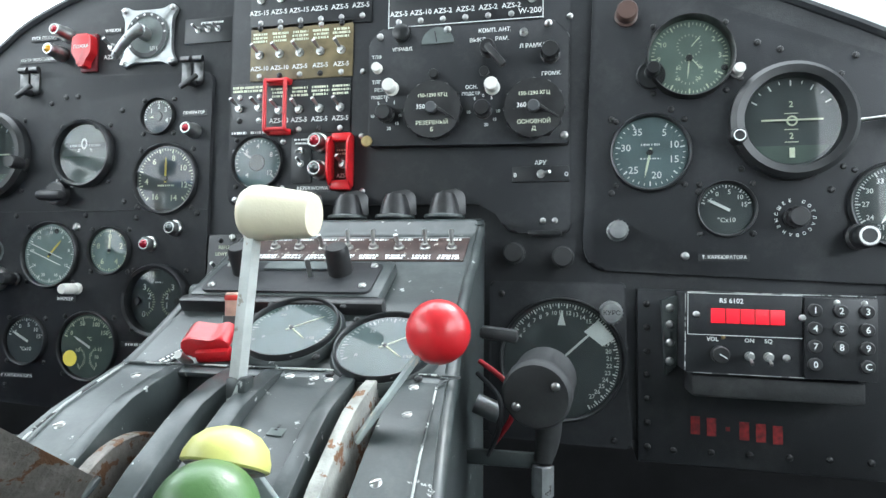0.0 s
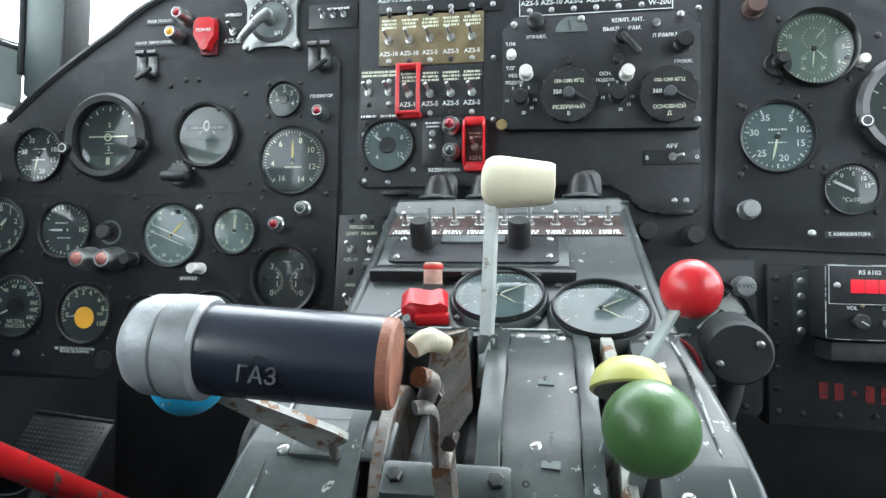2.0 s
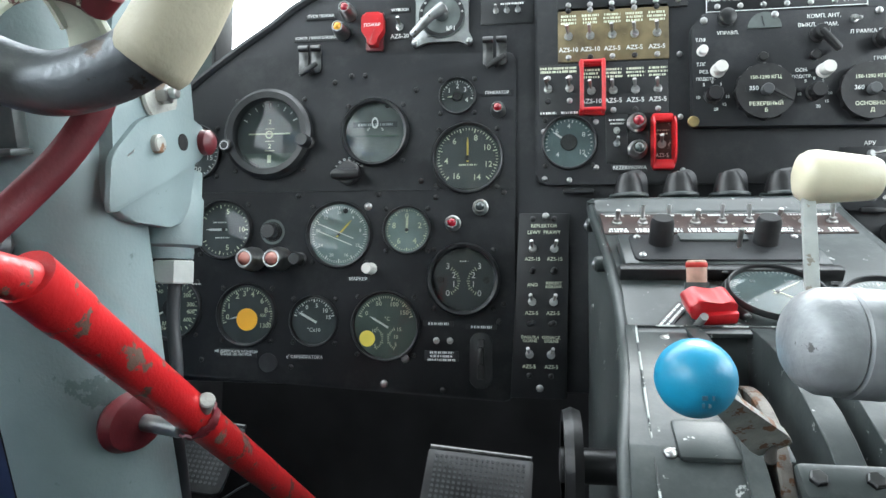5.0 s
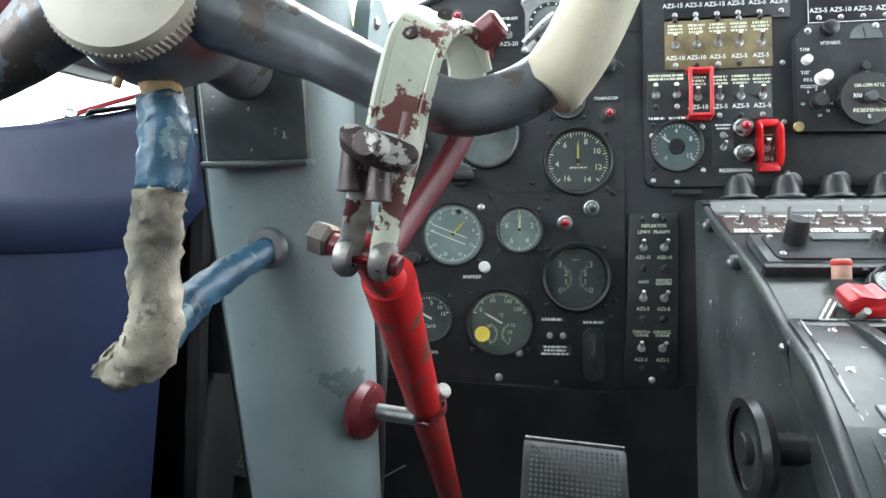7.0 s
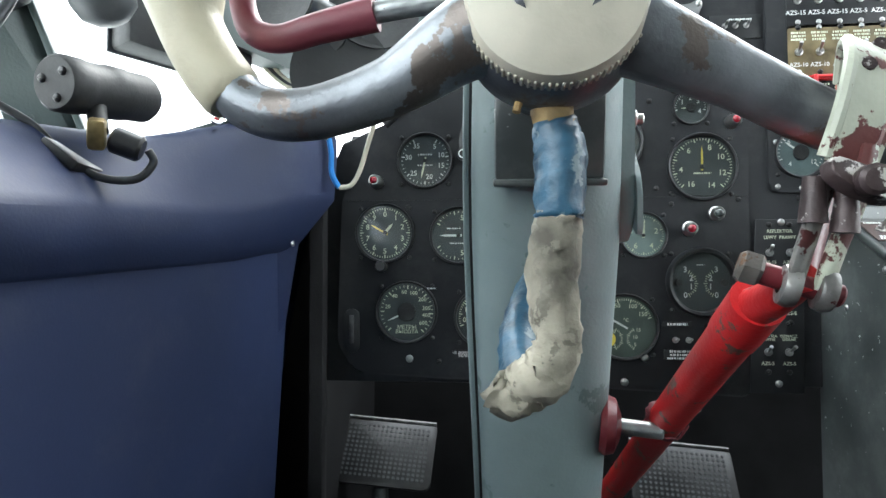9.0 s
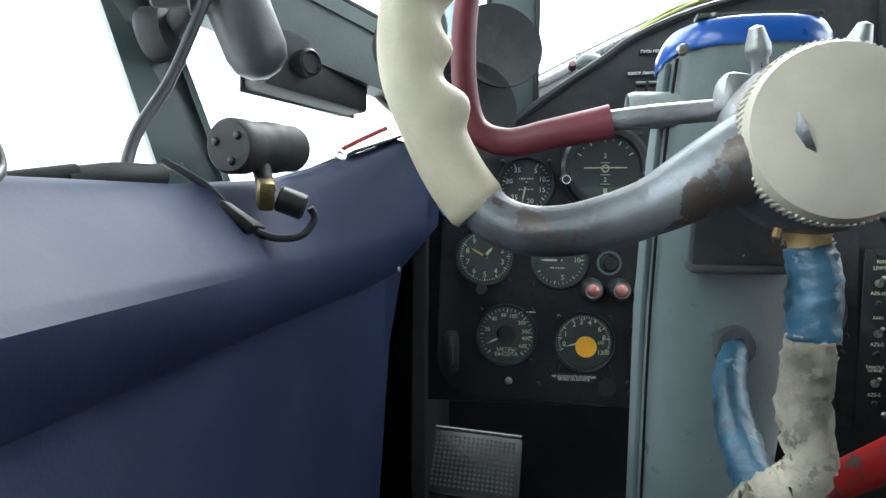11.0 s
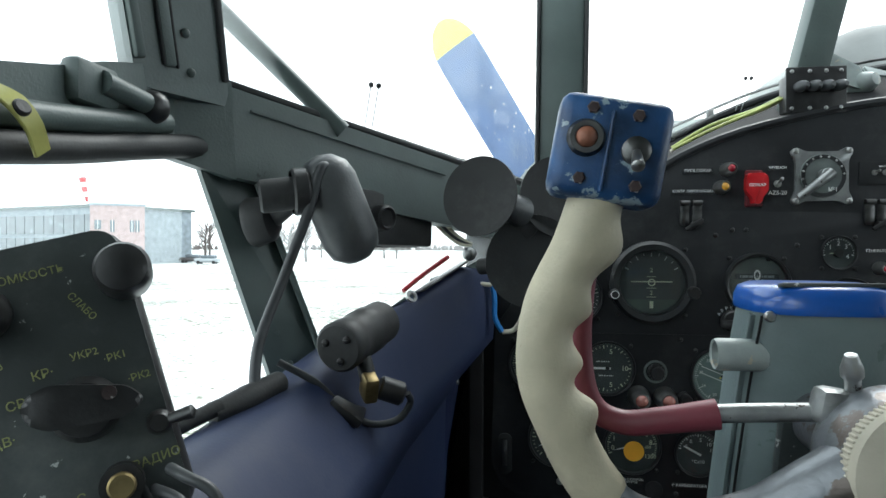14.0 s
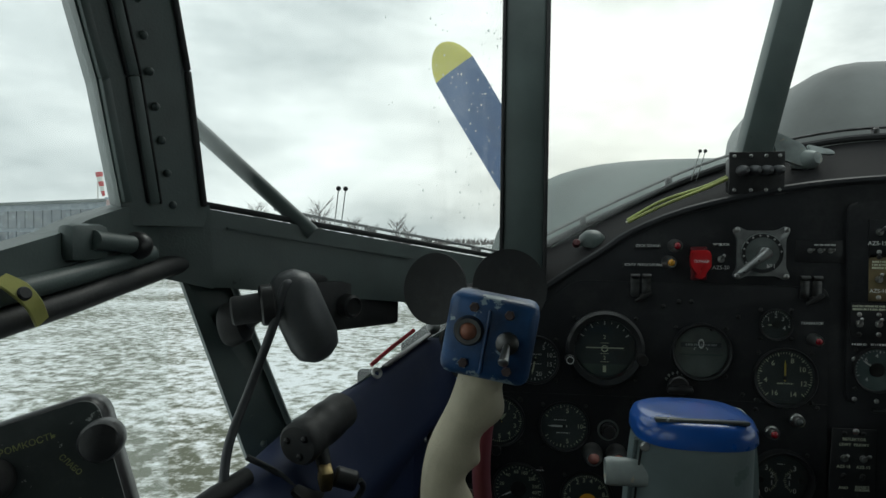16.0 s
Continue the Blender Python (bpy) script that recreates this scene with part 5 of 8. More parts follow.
# ---------------------------------------------------------------- centre pedestal
PROFILE = [(0.862, 1.322), (0.806, 1.316), (0.796, 1.300), (0.688, 1.236), (0.618, 1.190), (0.560, 1.165), (0.500, 1.128), (0.440, 1.068), (0.405, 1.0), (0.385, 0.85), (0.385, 0.62), (0.862, 0.62)]
ped = thing("centre_pedestal", "black worn metal pedestal with levers, gauges and switches", "pedestal")
bm = bmesh.new()
t = bmesh.new()
SUNK = PROFILE[:5] + [(0.614, 1.138), (0.560, 1.116), (0.500, 1.079), (0.448, 1.024)] + PROFILE[7:]
SY, SL, SR = (0.385, 0.405, 0.44, 0.50, 0.56, 0.618, 0.688, 0.796, 0.862), (0.026, 0.026, 0.028, 0.034, 0.044, 0.050, 0.052, 0.047, 0.046), (0.316, 0.316, 0.314, 0.308, 0.300, 0.294, 0.289, 0.285, 0.284)
va = [t.verts.new((float(np.interp(y, SY, SL)), y, z)) for y, z in SUNK]
vb = [t.verts.new((float(np.interp(y, SY, SR)), y, z)) for y, z in SUNK]
t.faces.new(va)
t.faces.new(vb[::-1])
for i in range(len(va)):
    j = (i + 1) % len(va)
    t.faces.new((va[i], vb[i], vb[j], va[j]))
bmesh.ops.bevel(t, geom=[e for e in t.edges if all(v.co.z > 0.9 for v in e.verts)], offset=0.004, segments=2, profile=0.5, affect="EDGES")
part("body", t, BLACK_WORN, ped)


def on_slope(x, y, turn=0.0, lift=0.0):
    """A frame on the pedestal's upper face at x, y: its z stands off the face, its y runs up the slope."""
    for (y1, z1), (y0, z0) in zip(PROFILE, PROFILE[1:]):
        if y0 <= y <= y1:
            a = math.atan2(z1 - z0, y1 - y0)
            z = z0 + (z1 - z0) * (y - y0) / (y1 - y0)
            return pose(x, y, z, math.degrees(a), 0, 0) @ pose(0, 0, lift, 0, 0, turn)


for sx_, sgn in ((SL, -1), (SR, 1)):
    part("rolled_edge", tube([(float(np.interp(y, SY, sx_)) + sgn * 0.001, y, z - 0.004) for y, z in PROFILE[1:8]], 0.0055, 10, 3), BLACK_WORN, ped, "rounded worn edge")
for y, z in ((0.715, 1.243), (0.79, 1.286)):
    part("edge_clamp", cyl(0.0075, 0, 0.012, along((0.050, y, z), (0.038, y, z - 0.001)), 16, bevel=0.002), BLACK_WORN, ped)
    part("edge_stud", ball(0.0045, along((0.040, y, z - 0.001), (0.03, y, z - 0.001)), 12), ALU, ped)
# row of rotary switches and the brown toggle plate
for i in range(4):
    k = thing("rotary_switch", "black winged rotary switch at the back of the pedestal", "knob", pose(0.088 + i * 0.0525, 0.832, 1.319), "rotary switches")
    part("base", cyl(0.021, 0, 0.004, I4, 28, bevel=0.001), BLACK_WORN, k)
    part("cap", lathe([(0.0165, 0.004), (0.0155, 0.010), (0.013, 0.020), (0.010, 0.026), (0, 0.027)], 24), BAKELITE, k)
    part("wing", plate(soften([(-0.018, 0.004), (0.018, 0.004), (0.017, 0.026), (0.008, 0.032), (-0.010, 0.028)], 0.004), -0.003, 0.003, pose(0.004, 0.002, 0, 90, 0, 22), 0.001), BAKELITE, k)
p = thing("toggle_plate", "brown worn label plate with a row of toggles", "switch plate", on_slope(0.166, 0.768, 0, 0.0006))
part("backing", box(0.228, 0.044, 0.0015, I4, 0.0004), BROWN, p)
for i in range(9):
    x = -0.10 + i * 0.025
    bars(x, -0.014, 0.0011, 0.021, 2, p, WHITE_MARK, 0.0046, 0.0034)
    bars(x, 0.018, 0.0011, 0.020, 1, p, WHITE_MARK, 0.004, 0.0034)
    toggle(0, 0, m=on_slope(0.166 + x, 0.769, 0, 0.001), tip=20 if i % 3 else -20, k=1.05, label="chrome toggle switch on the pedestal")
part("edge_bead", box(0.228, 0.0012, 0.0022, pose(0, 0.0222, 0.0004), 0.0004), ALU, p, "bright worn edge")
# control box with two tall knobs
cbx = thing("radio_control_box", "black control box with two tall knobs and a grey window", "radio panel", on_slope(0.143, 0.716))
part("body", box(0.166, 0.058, 0.012, pose(0, -0.010, 0.005), 0.003), BLACK_WORN, cbx)
part("flange", box(0.176, 0.010, 0.012, pose(0, -0.043, 0.004), 0.002), BAKELITE, cbx)
part("face_rim", plate(rounded(-0.074, -0.026, 0.074, 0.022, 0.006), 0.0105, 0.0130, pose(0, -0.010, 0), 0.0008), BLACK, cbx)
part("window", box(0.058, 0.013, 0.003, pose(-0.002, 0.004, 0.0138), 0.001), FACE_GREY, cbx, "grey scale window")
for x in (-0.048, 0.040):
    part("knob", lathe([(0, 0.011), (0.0105, 0.011), (0.0100, 0.033), (0.0085, 0.037), (0, 0.037)], 22, pose(x, -0.004, 0)), BAKELITE, cbx)
part("switch_lever", cyl(0.0022, 0.011, 0.030, pose(0.016, -0.012, 0), 10, bevel=0.0006), STEEL, cbx)
for x, y in ((-0.067, 0.006), (0.067, 0.006), (-0.067, -0.028), (0.066, -0.026)):
    screw(cbx, x, y, 0.0130, False)
# two gauges lying on the slope
for x, y in ((0.169, 0.650), (0.246, 0.636)):
    gauge("pedestal_gauge", 0, 0, 0.0365, "scratched pressure gauge lying in the pedestal's slope", [(-120, 120, 40, 5)], [("0", -120), ("50", -40), ("100", 40), ("150", 120)], [(55, 0.75, 0.0012, C), (130, 0.55, 0.0012, C)], FACE_BLUE, m=on_slope(x, y, 0, 0.008), proud=0.005, num_size=0.12, bezel=0.07, hub=0.05, mark_mat=FACE_MARK)
    bars_parent = thing("gauge_collar", "black mounting collar under a pedestal gauge", "collar", on_slope(x, y), "gauge collars")
    part("collar", lathe([(0.0395, -0.002), (0.0395, 0.005), (0.0375, 0.008), (0.034, 0.008), (0.034, -0.002)], 48), BLACK_WORN, bars_parent)
# fuse cap and red guarded switch
fc = thing("fuse_cap", "pinkish ribbed fuse cap with a dark ring", "fuse cap", pose(0.1135, 0.660, 1.214))
part("base", cyl(0.0095, 0, 0.012, I4, 20), BLACK_WORN, fc)
part("cap", cyl(0.0078, 0.010, 0.030, I4, 20, bevel=0.0012), COPPER, fc)
part("ring", lathe([(0.0080, 0.024), (0.0084, 0.0245), (0.0084, 0.0275), (0.0080, 0.028)], 20), RED_MARK, fc)
rg = thing("red_switch_cover", "bright red flip cover over a pedestal switch", "switch guard", on_slope(0.113, 0.630, 8))
part("hinge", box(0.026, 0.008, 0.010, pose(0.006, -0.006, 0.006), 0.002), RED, rg)
part("cover", plate(soften([(-0.016, 0), (0.012, 0.0), (0.018, 0.010), (0.012, 0.016), (0.004, 0.014), (-0.012, 0.018), (-0.020, 0.012)], 0.003), -0.010, 0.010, pose(0.002, 0.004, 0.004, 90, 0, 0), 0.002), RED, rg)
part("lever", cyl(0.003, 0, 0.018, pose(-0.012, -0.010, 0.002, 30, 0, 0), 10), STEEL, rg)
tg = thing("label_plate", "worn label strip beside the red cover", "label", on_slope(0.088, 0.632, 55, 0.001), "label plates")
part("backing", box(0.040, 0.010, 0.001), PLATE, tg, smooth=0)
bars(0, 0.002, 0.0008, 0.034, 2, tg)
# lever quadrant
QP = [(0.616, 1.191), (0.560, 1.1675), (0.500, 1.1305), (0.446, 1.077)]
q = thing("lever_quadrant", "worn black quadrant cover with lever slots and white edges", "quadrant")
bm = bmesh.new()
for (x0, x1) in ((0, 0.092), (0.092, 0.103), (0.137, 0.153), (0.166, 0.180), (0.180, 0.224), (0.224, 0.235), (0.2425, 0.2505), (0.262, 1)):
    t = bmesh.new()
    ring = []
    for k in range(13):
        u = k / 12
        y = 0.618 - 0.176 * u
        z = float(np.interp(y, [c[0] for c in QP[::-1]], [c[1] for c in QP[::-1]]))
        xa = float(np.interp(y, SY, SL)) + 0.0006 if x0 == 0 else x0
        xb = float(np.interp(y, SY, SR)) - 0.0006 if x1 == 1 else x1
        lift_ = 0.003 + (0.010 * math.sin(math.pi * min(1, u * 1.1)) if x1 - x0 < 0.017 else 0.0)
        ring.append((t.verts.new((xa, y, z + lift_)), t.verts.new((xb, y, z + lift_)), t.verts.new((xb, y, z - 0.052)), t.verts.new((xa, y, z - 0.052))))
    for a, b in zip(ring, ring[1:]):
        for i in range(4):
            t.faces.new((a[i], a[(i + 1) % 4], b[(i + 1) % 4], b[i]))
    t.faces.new(ring[0])
    t.faces.new(ring[-1][::-1])
    bmesh.ops.bevel(t, geom=[e for e in t.edges if abs(e.verts[0].co.x - e.verts[1].co.x) < 0.001 and e.verts[0].co.z > 1.06], offset=0.0012, segments=2, profile=0.5, affect="EDGES")
    part("rib", t, RUSTY_PALE if x0 == 0.2425 else BLACK_WORN, q, smooth=30)
part("front_plate", box(0.070, 0.020, 0.008, on_slope(0.152, 0.490, 0, 0.006), 0.003), BLACK_WORN, q, "bolted foot plate of the throttle slots")
part("pad", box(0.060, 0.030, 0.005, on_slope(0.090, 0.508, 0, 0.0045), 0.003), BLACK_WORN, q, "raised worn pad")
part("inner_sector", cyl(0.061, -0.004, 0.004, pose(0.113, 0.545, 1.100, 0, 90, 0), 40, bevel=0.001), RUSTY_STEEL, q, "brownish sector inside the throttle slot")
for x in (0.125, 0.152, 0.179):
    part("hex_bolt", cyl(0.0046, 0, 0.004, on_slope(x, 0.490, 12, 0.0095), 6, bevel=0.0008), DARK_STEEL, q)
HOLE = shared("rivet_hole", lambda: lathe([(0.0010, 0), (0.0022, 0), (0.0024, 0.0004), (0.0010, 0.0006)], 10), BAKELITE)
for i in range(11):
    stick("rivet_hole", HOLE, q, on_slope(0.190 + 0.0004 * i, 0.604 - i * 0.0112, 0, 0.0035))
part("top_plate", box(0.236, 0.012, 0.004, on_slope(0.172, 0.612, 0, 0.0026), 0.001), BLACK_WORN, q)
part("edge_line", tube([(0.058, 0.612, 1.1935), (0.285, 0.612, 1.1935), (0.290, 0.600, 1.189), (0.294, 0.540, 1.161), (0.298, 0.47, 1.108)], 0.0008, 6, 3), WORN_LINE, q)
part("edge_line", tube([(0.058, 0.612, 1.1935), (0.056, 0.600, 1.189), (0.050, 0.540, 1.161), (0.046, 0.47, 1.108)], 0.0008, 6, 3), WORN_LINE, q)
for x, y in ((0.075, 0.60), (0.062, 0.55), (0.187, 0.608), (0.205, 0.607), (0.216, 0.606), (0.275, 0.602), (0.278, 0.575), (0.274, 0.53), (0.275, 0.49), (0.222, 0.55), (0.199, 0.51), (0.205, 0.475), (0.056, 0.50), (0.066, 0.47)):
    screw(q, 0, 0, 0, False, 1.4).matrix_basis = on_slope(x, y, 30, 0.0033) @ Matrix.Scale(1.2, 4)
for x, y in ((0.206, 0.565), (0.208, 0.510)):
    tg = thing("label_plate", "small worn metal label on the quadrant", "label", on_slope(x, y, 86, 0.0038), "label plates")
    part("backing", box(0.030, 0.010, 0.001), FACE_GREY, tg, smooth=0)
    bars(0, 0.001, 0.0008, 0.024, 1, tg, PLATE)


def lever(name, label, foot, top, wide, mat=GREY_LEVER, thick=0.003):
    t = thing(name, label, "lever")
    f, e = Vector(foot), Vector(top)
    f -= (e - f).normalized() * 0.015
    m = along(f, e)
    part("arm", box(wide, thick, (e - f).length, m @ pose(0, 0, (e - f).length / 2), 0.0008), mat, t)
    return t


wl_ = lever("propeller_lever", "grey lever with a long ivory plastic knob", (0.165, 0.575, 1.172), (0.168, 0.587, 1.289), 0.0085, WHITE_LEVER, 0.008)
part("knob", lathe([(0, 0), (0.010, 0.0006), (0.0155, 0.003), (0.0180, 0.008), (0.0185, 0.014), (0.0165, 0.036), (0.0150, 0.052), (0.0135, 0.056), (0, 0.057)], 36, along((0.1605, 0.587, 1.299), (0.214, 0.586, 1.296)) @ Matrix.Diagonal((1, 1, 0.90, 1))), IVORY, wl_, "tapered ivory knob")
part("clip", box(0.014, 0.012, 0.014, pose(0.1665, 0.578, 1.186), 0.002), BLACK_WORN, wl_)
rl = lever("mixture_lever", "bent grey lever with a glossy red ball", (0.262, 0.556, 1.176), (0.286, 0.567, 1.212), 0.010, GREY_LEVER)
part("ball", ball(0.0192, along((0.2965, 0.572, 1.2252), (0.286, 0.567, 1.212)), 40), RED, rl, "red ball knob")
gl = lever("carburettor_heat_lever", "short lever with a green ball", (0.250, 0.492, 1.125), (0.247, 0.44, 1.160), 0.009, GREY_LEVER)
part("ball", ball(0.0193, pose(0.2452, 0.420, 1.1705, 20), 40), GREEN, gl, "scuffed green ball knob")
yl = lever("dust_filter_lever", "short lever with a yellow half ball", (0.236, 0.51, 1.13), (0.2405, 0.452, 1.180), 0.009, GREY_LEVER)
part("half_ball", lathe([(0, 0.001), (0.0165, 0), (0.0175, 0.0008), (0.0172, 0.0040), (0.0152, 0.0090), (0.0110, 0.0130), (0.0055, 0.0152), (0, 0.0158)], 40, pose(0.2402, 0.440, 1.1810, -26, 2, 0)), YELLOW, yl, "dull yellow half-ball knob")
part("underside", lathe([(0, -0.003), (0.007, -0.003), (0.0158, -0.0004), (0.0158, 0.0005), (0, 0.0005)], 30, pose(0.2402, 0.440, 1.1810, -26, 2, 0)), RUSTY_STEEL, yl, "dark underside")
bl = thing("oil_cooler_lever", "rusty pale tapered lever with a glossy blue ball", "lever")
BA_, BB_ = Vector((0.0965, 0.4645, 1.1465)), Vector((0.052, 0.415, 1.182))
part("arm", plate(soften([(-0.0085, -0.004), (0.0085, -0.004), (0.0095, 0.006), (0.0040, (BB_ - BA_).length), (-0.0040, (BB_ - BA_).length), (-0.0095, 0.006)], 0.0015), -0.002, 0.002, along(BA_, BB_) @ pose(0, 0, 0, 90, 0, 0) @ pose(0, 0, 0, 0, 35, 0), 0.0008), RUSTY_PALE, bl, "tapered pale arm with rust")
part("foot_pin", cyl(0.0028, -0.004, 0.010, along(BA_, BA_ + Vector((0.002, 0.012, -0.03))), 10), RUSTY_STEEL, bl)
part("ball", ball(0.0165, pose(0.048, 0.412, 1.185, 15), 40), BLUE_BALL, bl, "glossy blue ball knob")
bars(0, 0, 0, 0.006, 2, bl, BLUE_TAPE, 0.003, 0.002).matrix_basis = pose(0.0485, 0.3956, 1.1795, 90, 0, 5)
th = thing("throttle_lever", "thick dark throttle handle with a grey ring on worn brackets", "lever")
A, B = (0.066, 0.3543, 1.2065), (0.158, 0.3605, 1.2010)
M = along(A, B)
part("ring", lathe([(0, -0.0045), (0.006, -0.0042), (0.0115, -0.0026), (0.0152, 0.0004), (0.0172, 0.0045), (0.0175, 0.011), (0.0168, 0.0118), (0.0178, 0.0126), (0.0178, 0.0235), (0.0165, 0.025), (0, 0.025)], 48, M), HANDLE_GREY, th, "grey knurled end ring")
part("grip", lathe([(0, 0.024), (0.0152, 0.024), (0.0156, 0.027), (0.0158, 0.082), (0.0154, 0.0842), (0, 0.0842)], 48, M), HANDLE, th, "dark blue plastic grip")
part("end_cap", lathe([(0, 0.0842), (0.0154, 0.0842), (0.0152, 0.0876), (0.0142, 0.0886), (0, 0.0886)], 48, M), RUST_END, th, "brown worn end face")
wo = writing("ГАЗ", 0, 0, 0, 0.0072, th, FACE_MARK_DARK)
wo.matrix_basis = pose(0.1135, 0.3416, 1.1985, 86, 4, 4)
t = bmesh.new()
front = [t.verts.new(v) for v in ((0.1618, 0.385, 1.2076), (0.1735, 0.385, 1.2103), (0.1688, 0.45, 1.1676), (0.1548, 0.45, 1.1445), (0.1569, 0.395, 1.1866))]
t.faces.new(front)
ex = bmesh.ops.extrude_face_region(t, geom=t.faces[:])
bmesh.ops.translate(t, vec=(0.001, 0.003, 0.001), verts=[v for v in ex["geom"] if isinstance(v, bmesh.types.BMVert)])
part("arm_plate", t, RUSTY_STEEL, th, "grey metal plate arm", smooth=30)
part("horn", tube([(0.1565, 0.374, 1.2045), (0.1615, 0.379, 1.2075), (0.1670, 0.385, 1.2050)], 0.0040, 12, 6, radii=[0.0035, 0.0045, 0.0035]), CREAM_GRIP, th, "pale chipped knob")
part("stay", tube([(0.158, 0.372, 1.1845), (0.163, 0.380, 1.1820), (0.158, 0.415, 1.161), (0.153, 0.450, 1.141)], 0.0030, 10, 6, flat=0.6), RUSTY_STEEL, th, "rusty stay")
part("stay", tube([(0.160, 0.368, 1.196), (0.163, 0.376, 1.193), (0.160, 0.384, 1.186)], 0.0036, 10, 6), RUSTY_STEEL, th)
part("bolt", cyl(0.0042, 0, 0.008, along((0.1618, 0.396, 1.1870), (0.1605, 0.386, 1.1850)), 6), WORN_DARK, th)
part("bolt", cyl(0.0042, 0, 0.010, along((0.160, 0.450, 1.1565), (0.1595, 0.438, 1.154)), 6), WORN_DARK, th)
part("foot", box(0.010, 0.016, 0.050, pose(0.156, 0.462, 1.125, 30, 0, 0), 0.002), RUSTY_STEEL, th)
# trim wheel and hardware on the pilot's side of the pedestal
tw = thing("trim_wheel", "black trim wheel on the pedestal's side", "wheel", pose(0.008, 0.582, 1.098, 0, 90, 0))
part("rim", lathe([(0.030, -0.006), (0.037, -0.006), (0.0395, 0), (0.037, 0.006), (0.030, 0.006), (0.028, 0)], 40), BAKELITE, tw)
part("web", cyl(0.031, -0.002, 0.002, I4, 32), BLACK_WORN, tw)
part("hub", cyl(0.012, -0.008, 0.042, I4, 20, bevel=0.001), BAKELITE, tw)
for y, z in ((0.80, 1.20), (0.66, 1.13), (0.62, 1.17), (0.70, 1.165), (0.55, 1.13), (0.74, 1.235), (0.6, 1.04), (0.76, 1.08)):
    screw(ped, 0, 0, 0).matrix_basis = pose(0.047, y, z, 0, -90, 0) @ Matrix.Scale(1.2, 4)
# lamp on the co-pilot's side
sl = thing("panel_spot_lamp", "black round spot lamp on a swivel beside the pedestal", "lamp")
SM = along((0.3545, 0.700, 1.184), (0.349, 0.650, 1.176))
part("body", lathe([(0, 0), (0.020, 0.0), (0.0235, 0.006), (0.0235, 0.034), (0.0245, 0.036), (0.0245, 0.048), (0.0225, 0.051), (0, 0.051)], 36, SM), RUBBER, sl)
for a in (30, 210):
    screw(sl, 0, 0, 0).matrix_basis = SM @ pose(0.016 * math.cos(radians(a)), 0.016 * math.sin(radians(a)), 0.051)
part("neck", tube([(0.354, 0.69, 1.172), (0.356, 0.70, 1.14), (0.352, 0.70, 1.118)], 0.008, 12, radii=[0.014, 0.010, 0.007]), RUBBER, sl)
part("swivel", cyl(0.0085, 0, 0.024, pose(0.352, 0.70, 1.092), 8, bevel=0.001), ALU, sl)
part("bracket", box(0.06, 0.006, 0.012, pose(0.322, 0.702, 1.118), 0.002), BLACK_WORN, sl)
part("switch_arm", box(0.030, 0.014, 0.010, pose(0.318, 0.70, 1.214, 0, 6, 0), 0.003), RUBBER, sl)
ww = thing("loose_wires", "red and black wires hanging beside the pedestal", "wires")
part("wire", tube([(0.300, 0.72, 1.19), (0.325, 0.70, 1.175), (0.330, 0.69, 1.155), (0.315, 0.70, 1.13)], 0.0022, 8), WIRE_RED, ww)
part("wire", tube([(0.298, 0.72, 1.18), (0.318, 0.70, 1.165), (0.320, 0.69, 1.145), (0.310, 0.70, 1.12)], 0.002, 8), CABLE, ww)
part("connector", cyl(0.008, 0, 0.02, along((0.300, 0.70, 1.16), (0.325, 0.70, 1.15)), 14), ALU, ww)

# ---------------------------------------------------------------- rudder pedals
for x, y, z, k in ((-0.513, 0.985, 0.972, 4), (-0.090, 0.965, 0.950, -4)):
    p = thing("rudder_pedal", "dark perforated metal rudder pedal", "pedal", pose(x, y, z, 50, 0, 4) @ pose(0, 0, 0, 0, 0, -6), "rudder pedals")
    part("plate", plate(rounded(-0.072, -0.052, 0.072, 0.052, 0.010), 0, 0.006, I4, 0.002), BAKELITE, p)
    bm = bmesh.new()
    for i in range(18):
        for j in range(12):
            cyl(0.0024, 0.0061, 0.0068, pose(-0.0595 + i * 0.007, -0.0385 + j * 0.007, 0), 6, bm)
    part("perforation", bm, GREY_BULB, p, smooth=0)["kind"] = "stuff"
    part("rim", tube([(-0.07, 0.05, 0.004), (0.07, 0.05, 0.004)], 0.004, 8, 2), DARK_STEEL, p)
    part("arm", tube([(0, -0.05, -0.01), (0.01, -0.14, -0.04), (0.0, -0.30, -0.08)], 0.012, 10), BLACK_WORN, p)
solo("rudder_bar", cyl(0.016, 0, 0.75, along((-0.66, 1.0, 0.80), (0.09, 1.0, 0.80)), 16), BLACK_WORN, "dark cross tube under the pedals", "tube")
solo("rudder_rod", cyl(0.010, 0, 0.55, along((-0.50, 0.86, 0.86), (0.03, 0.95, 0.85)), 14), BLACK_WORN, "dark rod under the instrument board", "tube")
wr = thing("thin_wire", "thin dark wire hanging under the board", "wire")
part("strand", tube([(-0.354, 0.72, 1.004), (-0.327, 0.72, 1.007), (-0.303, 0.72, 1.021), (-0.282, 0.72, 1.033)], 0.0011, 6), CABLE, wr)

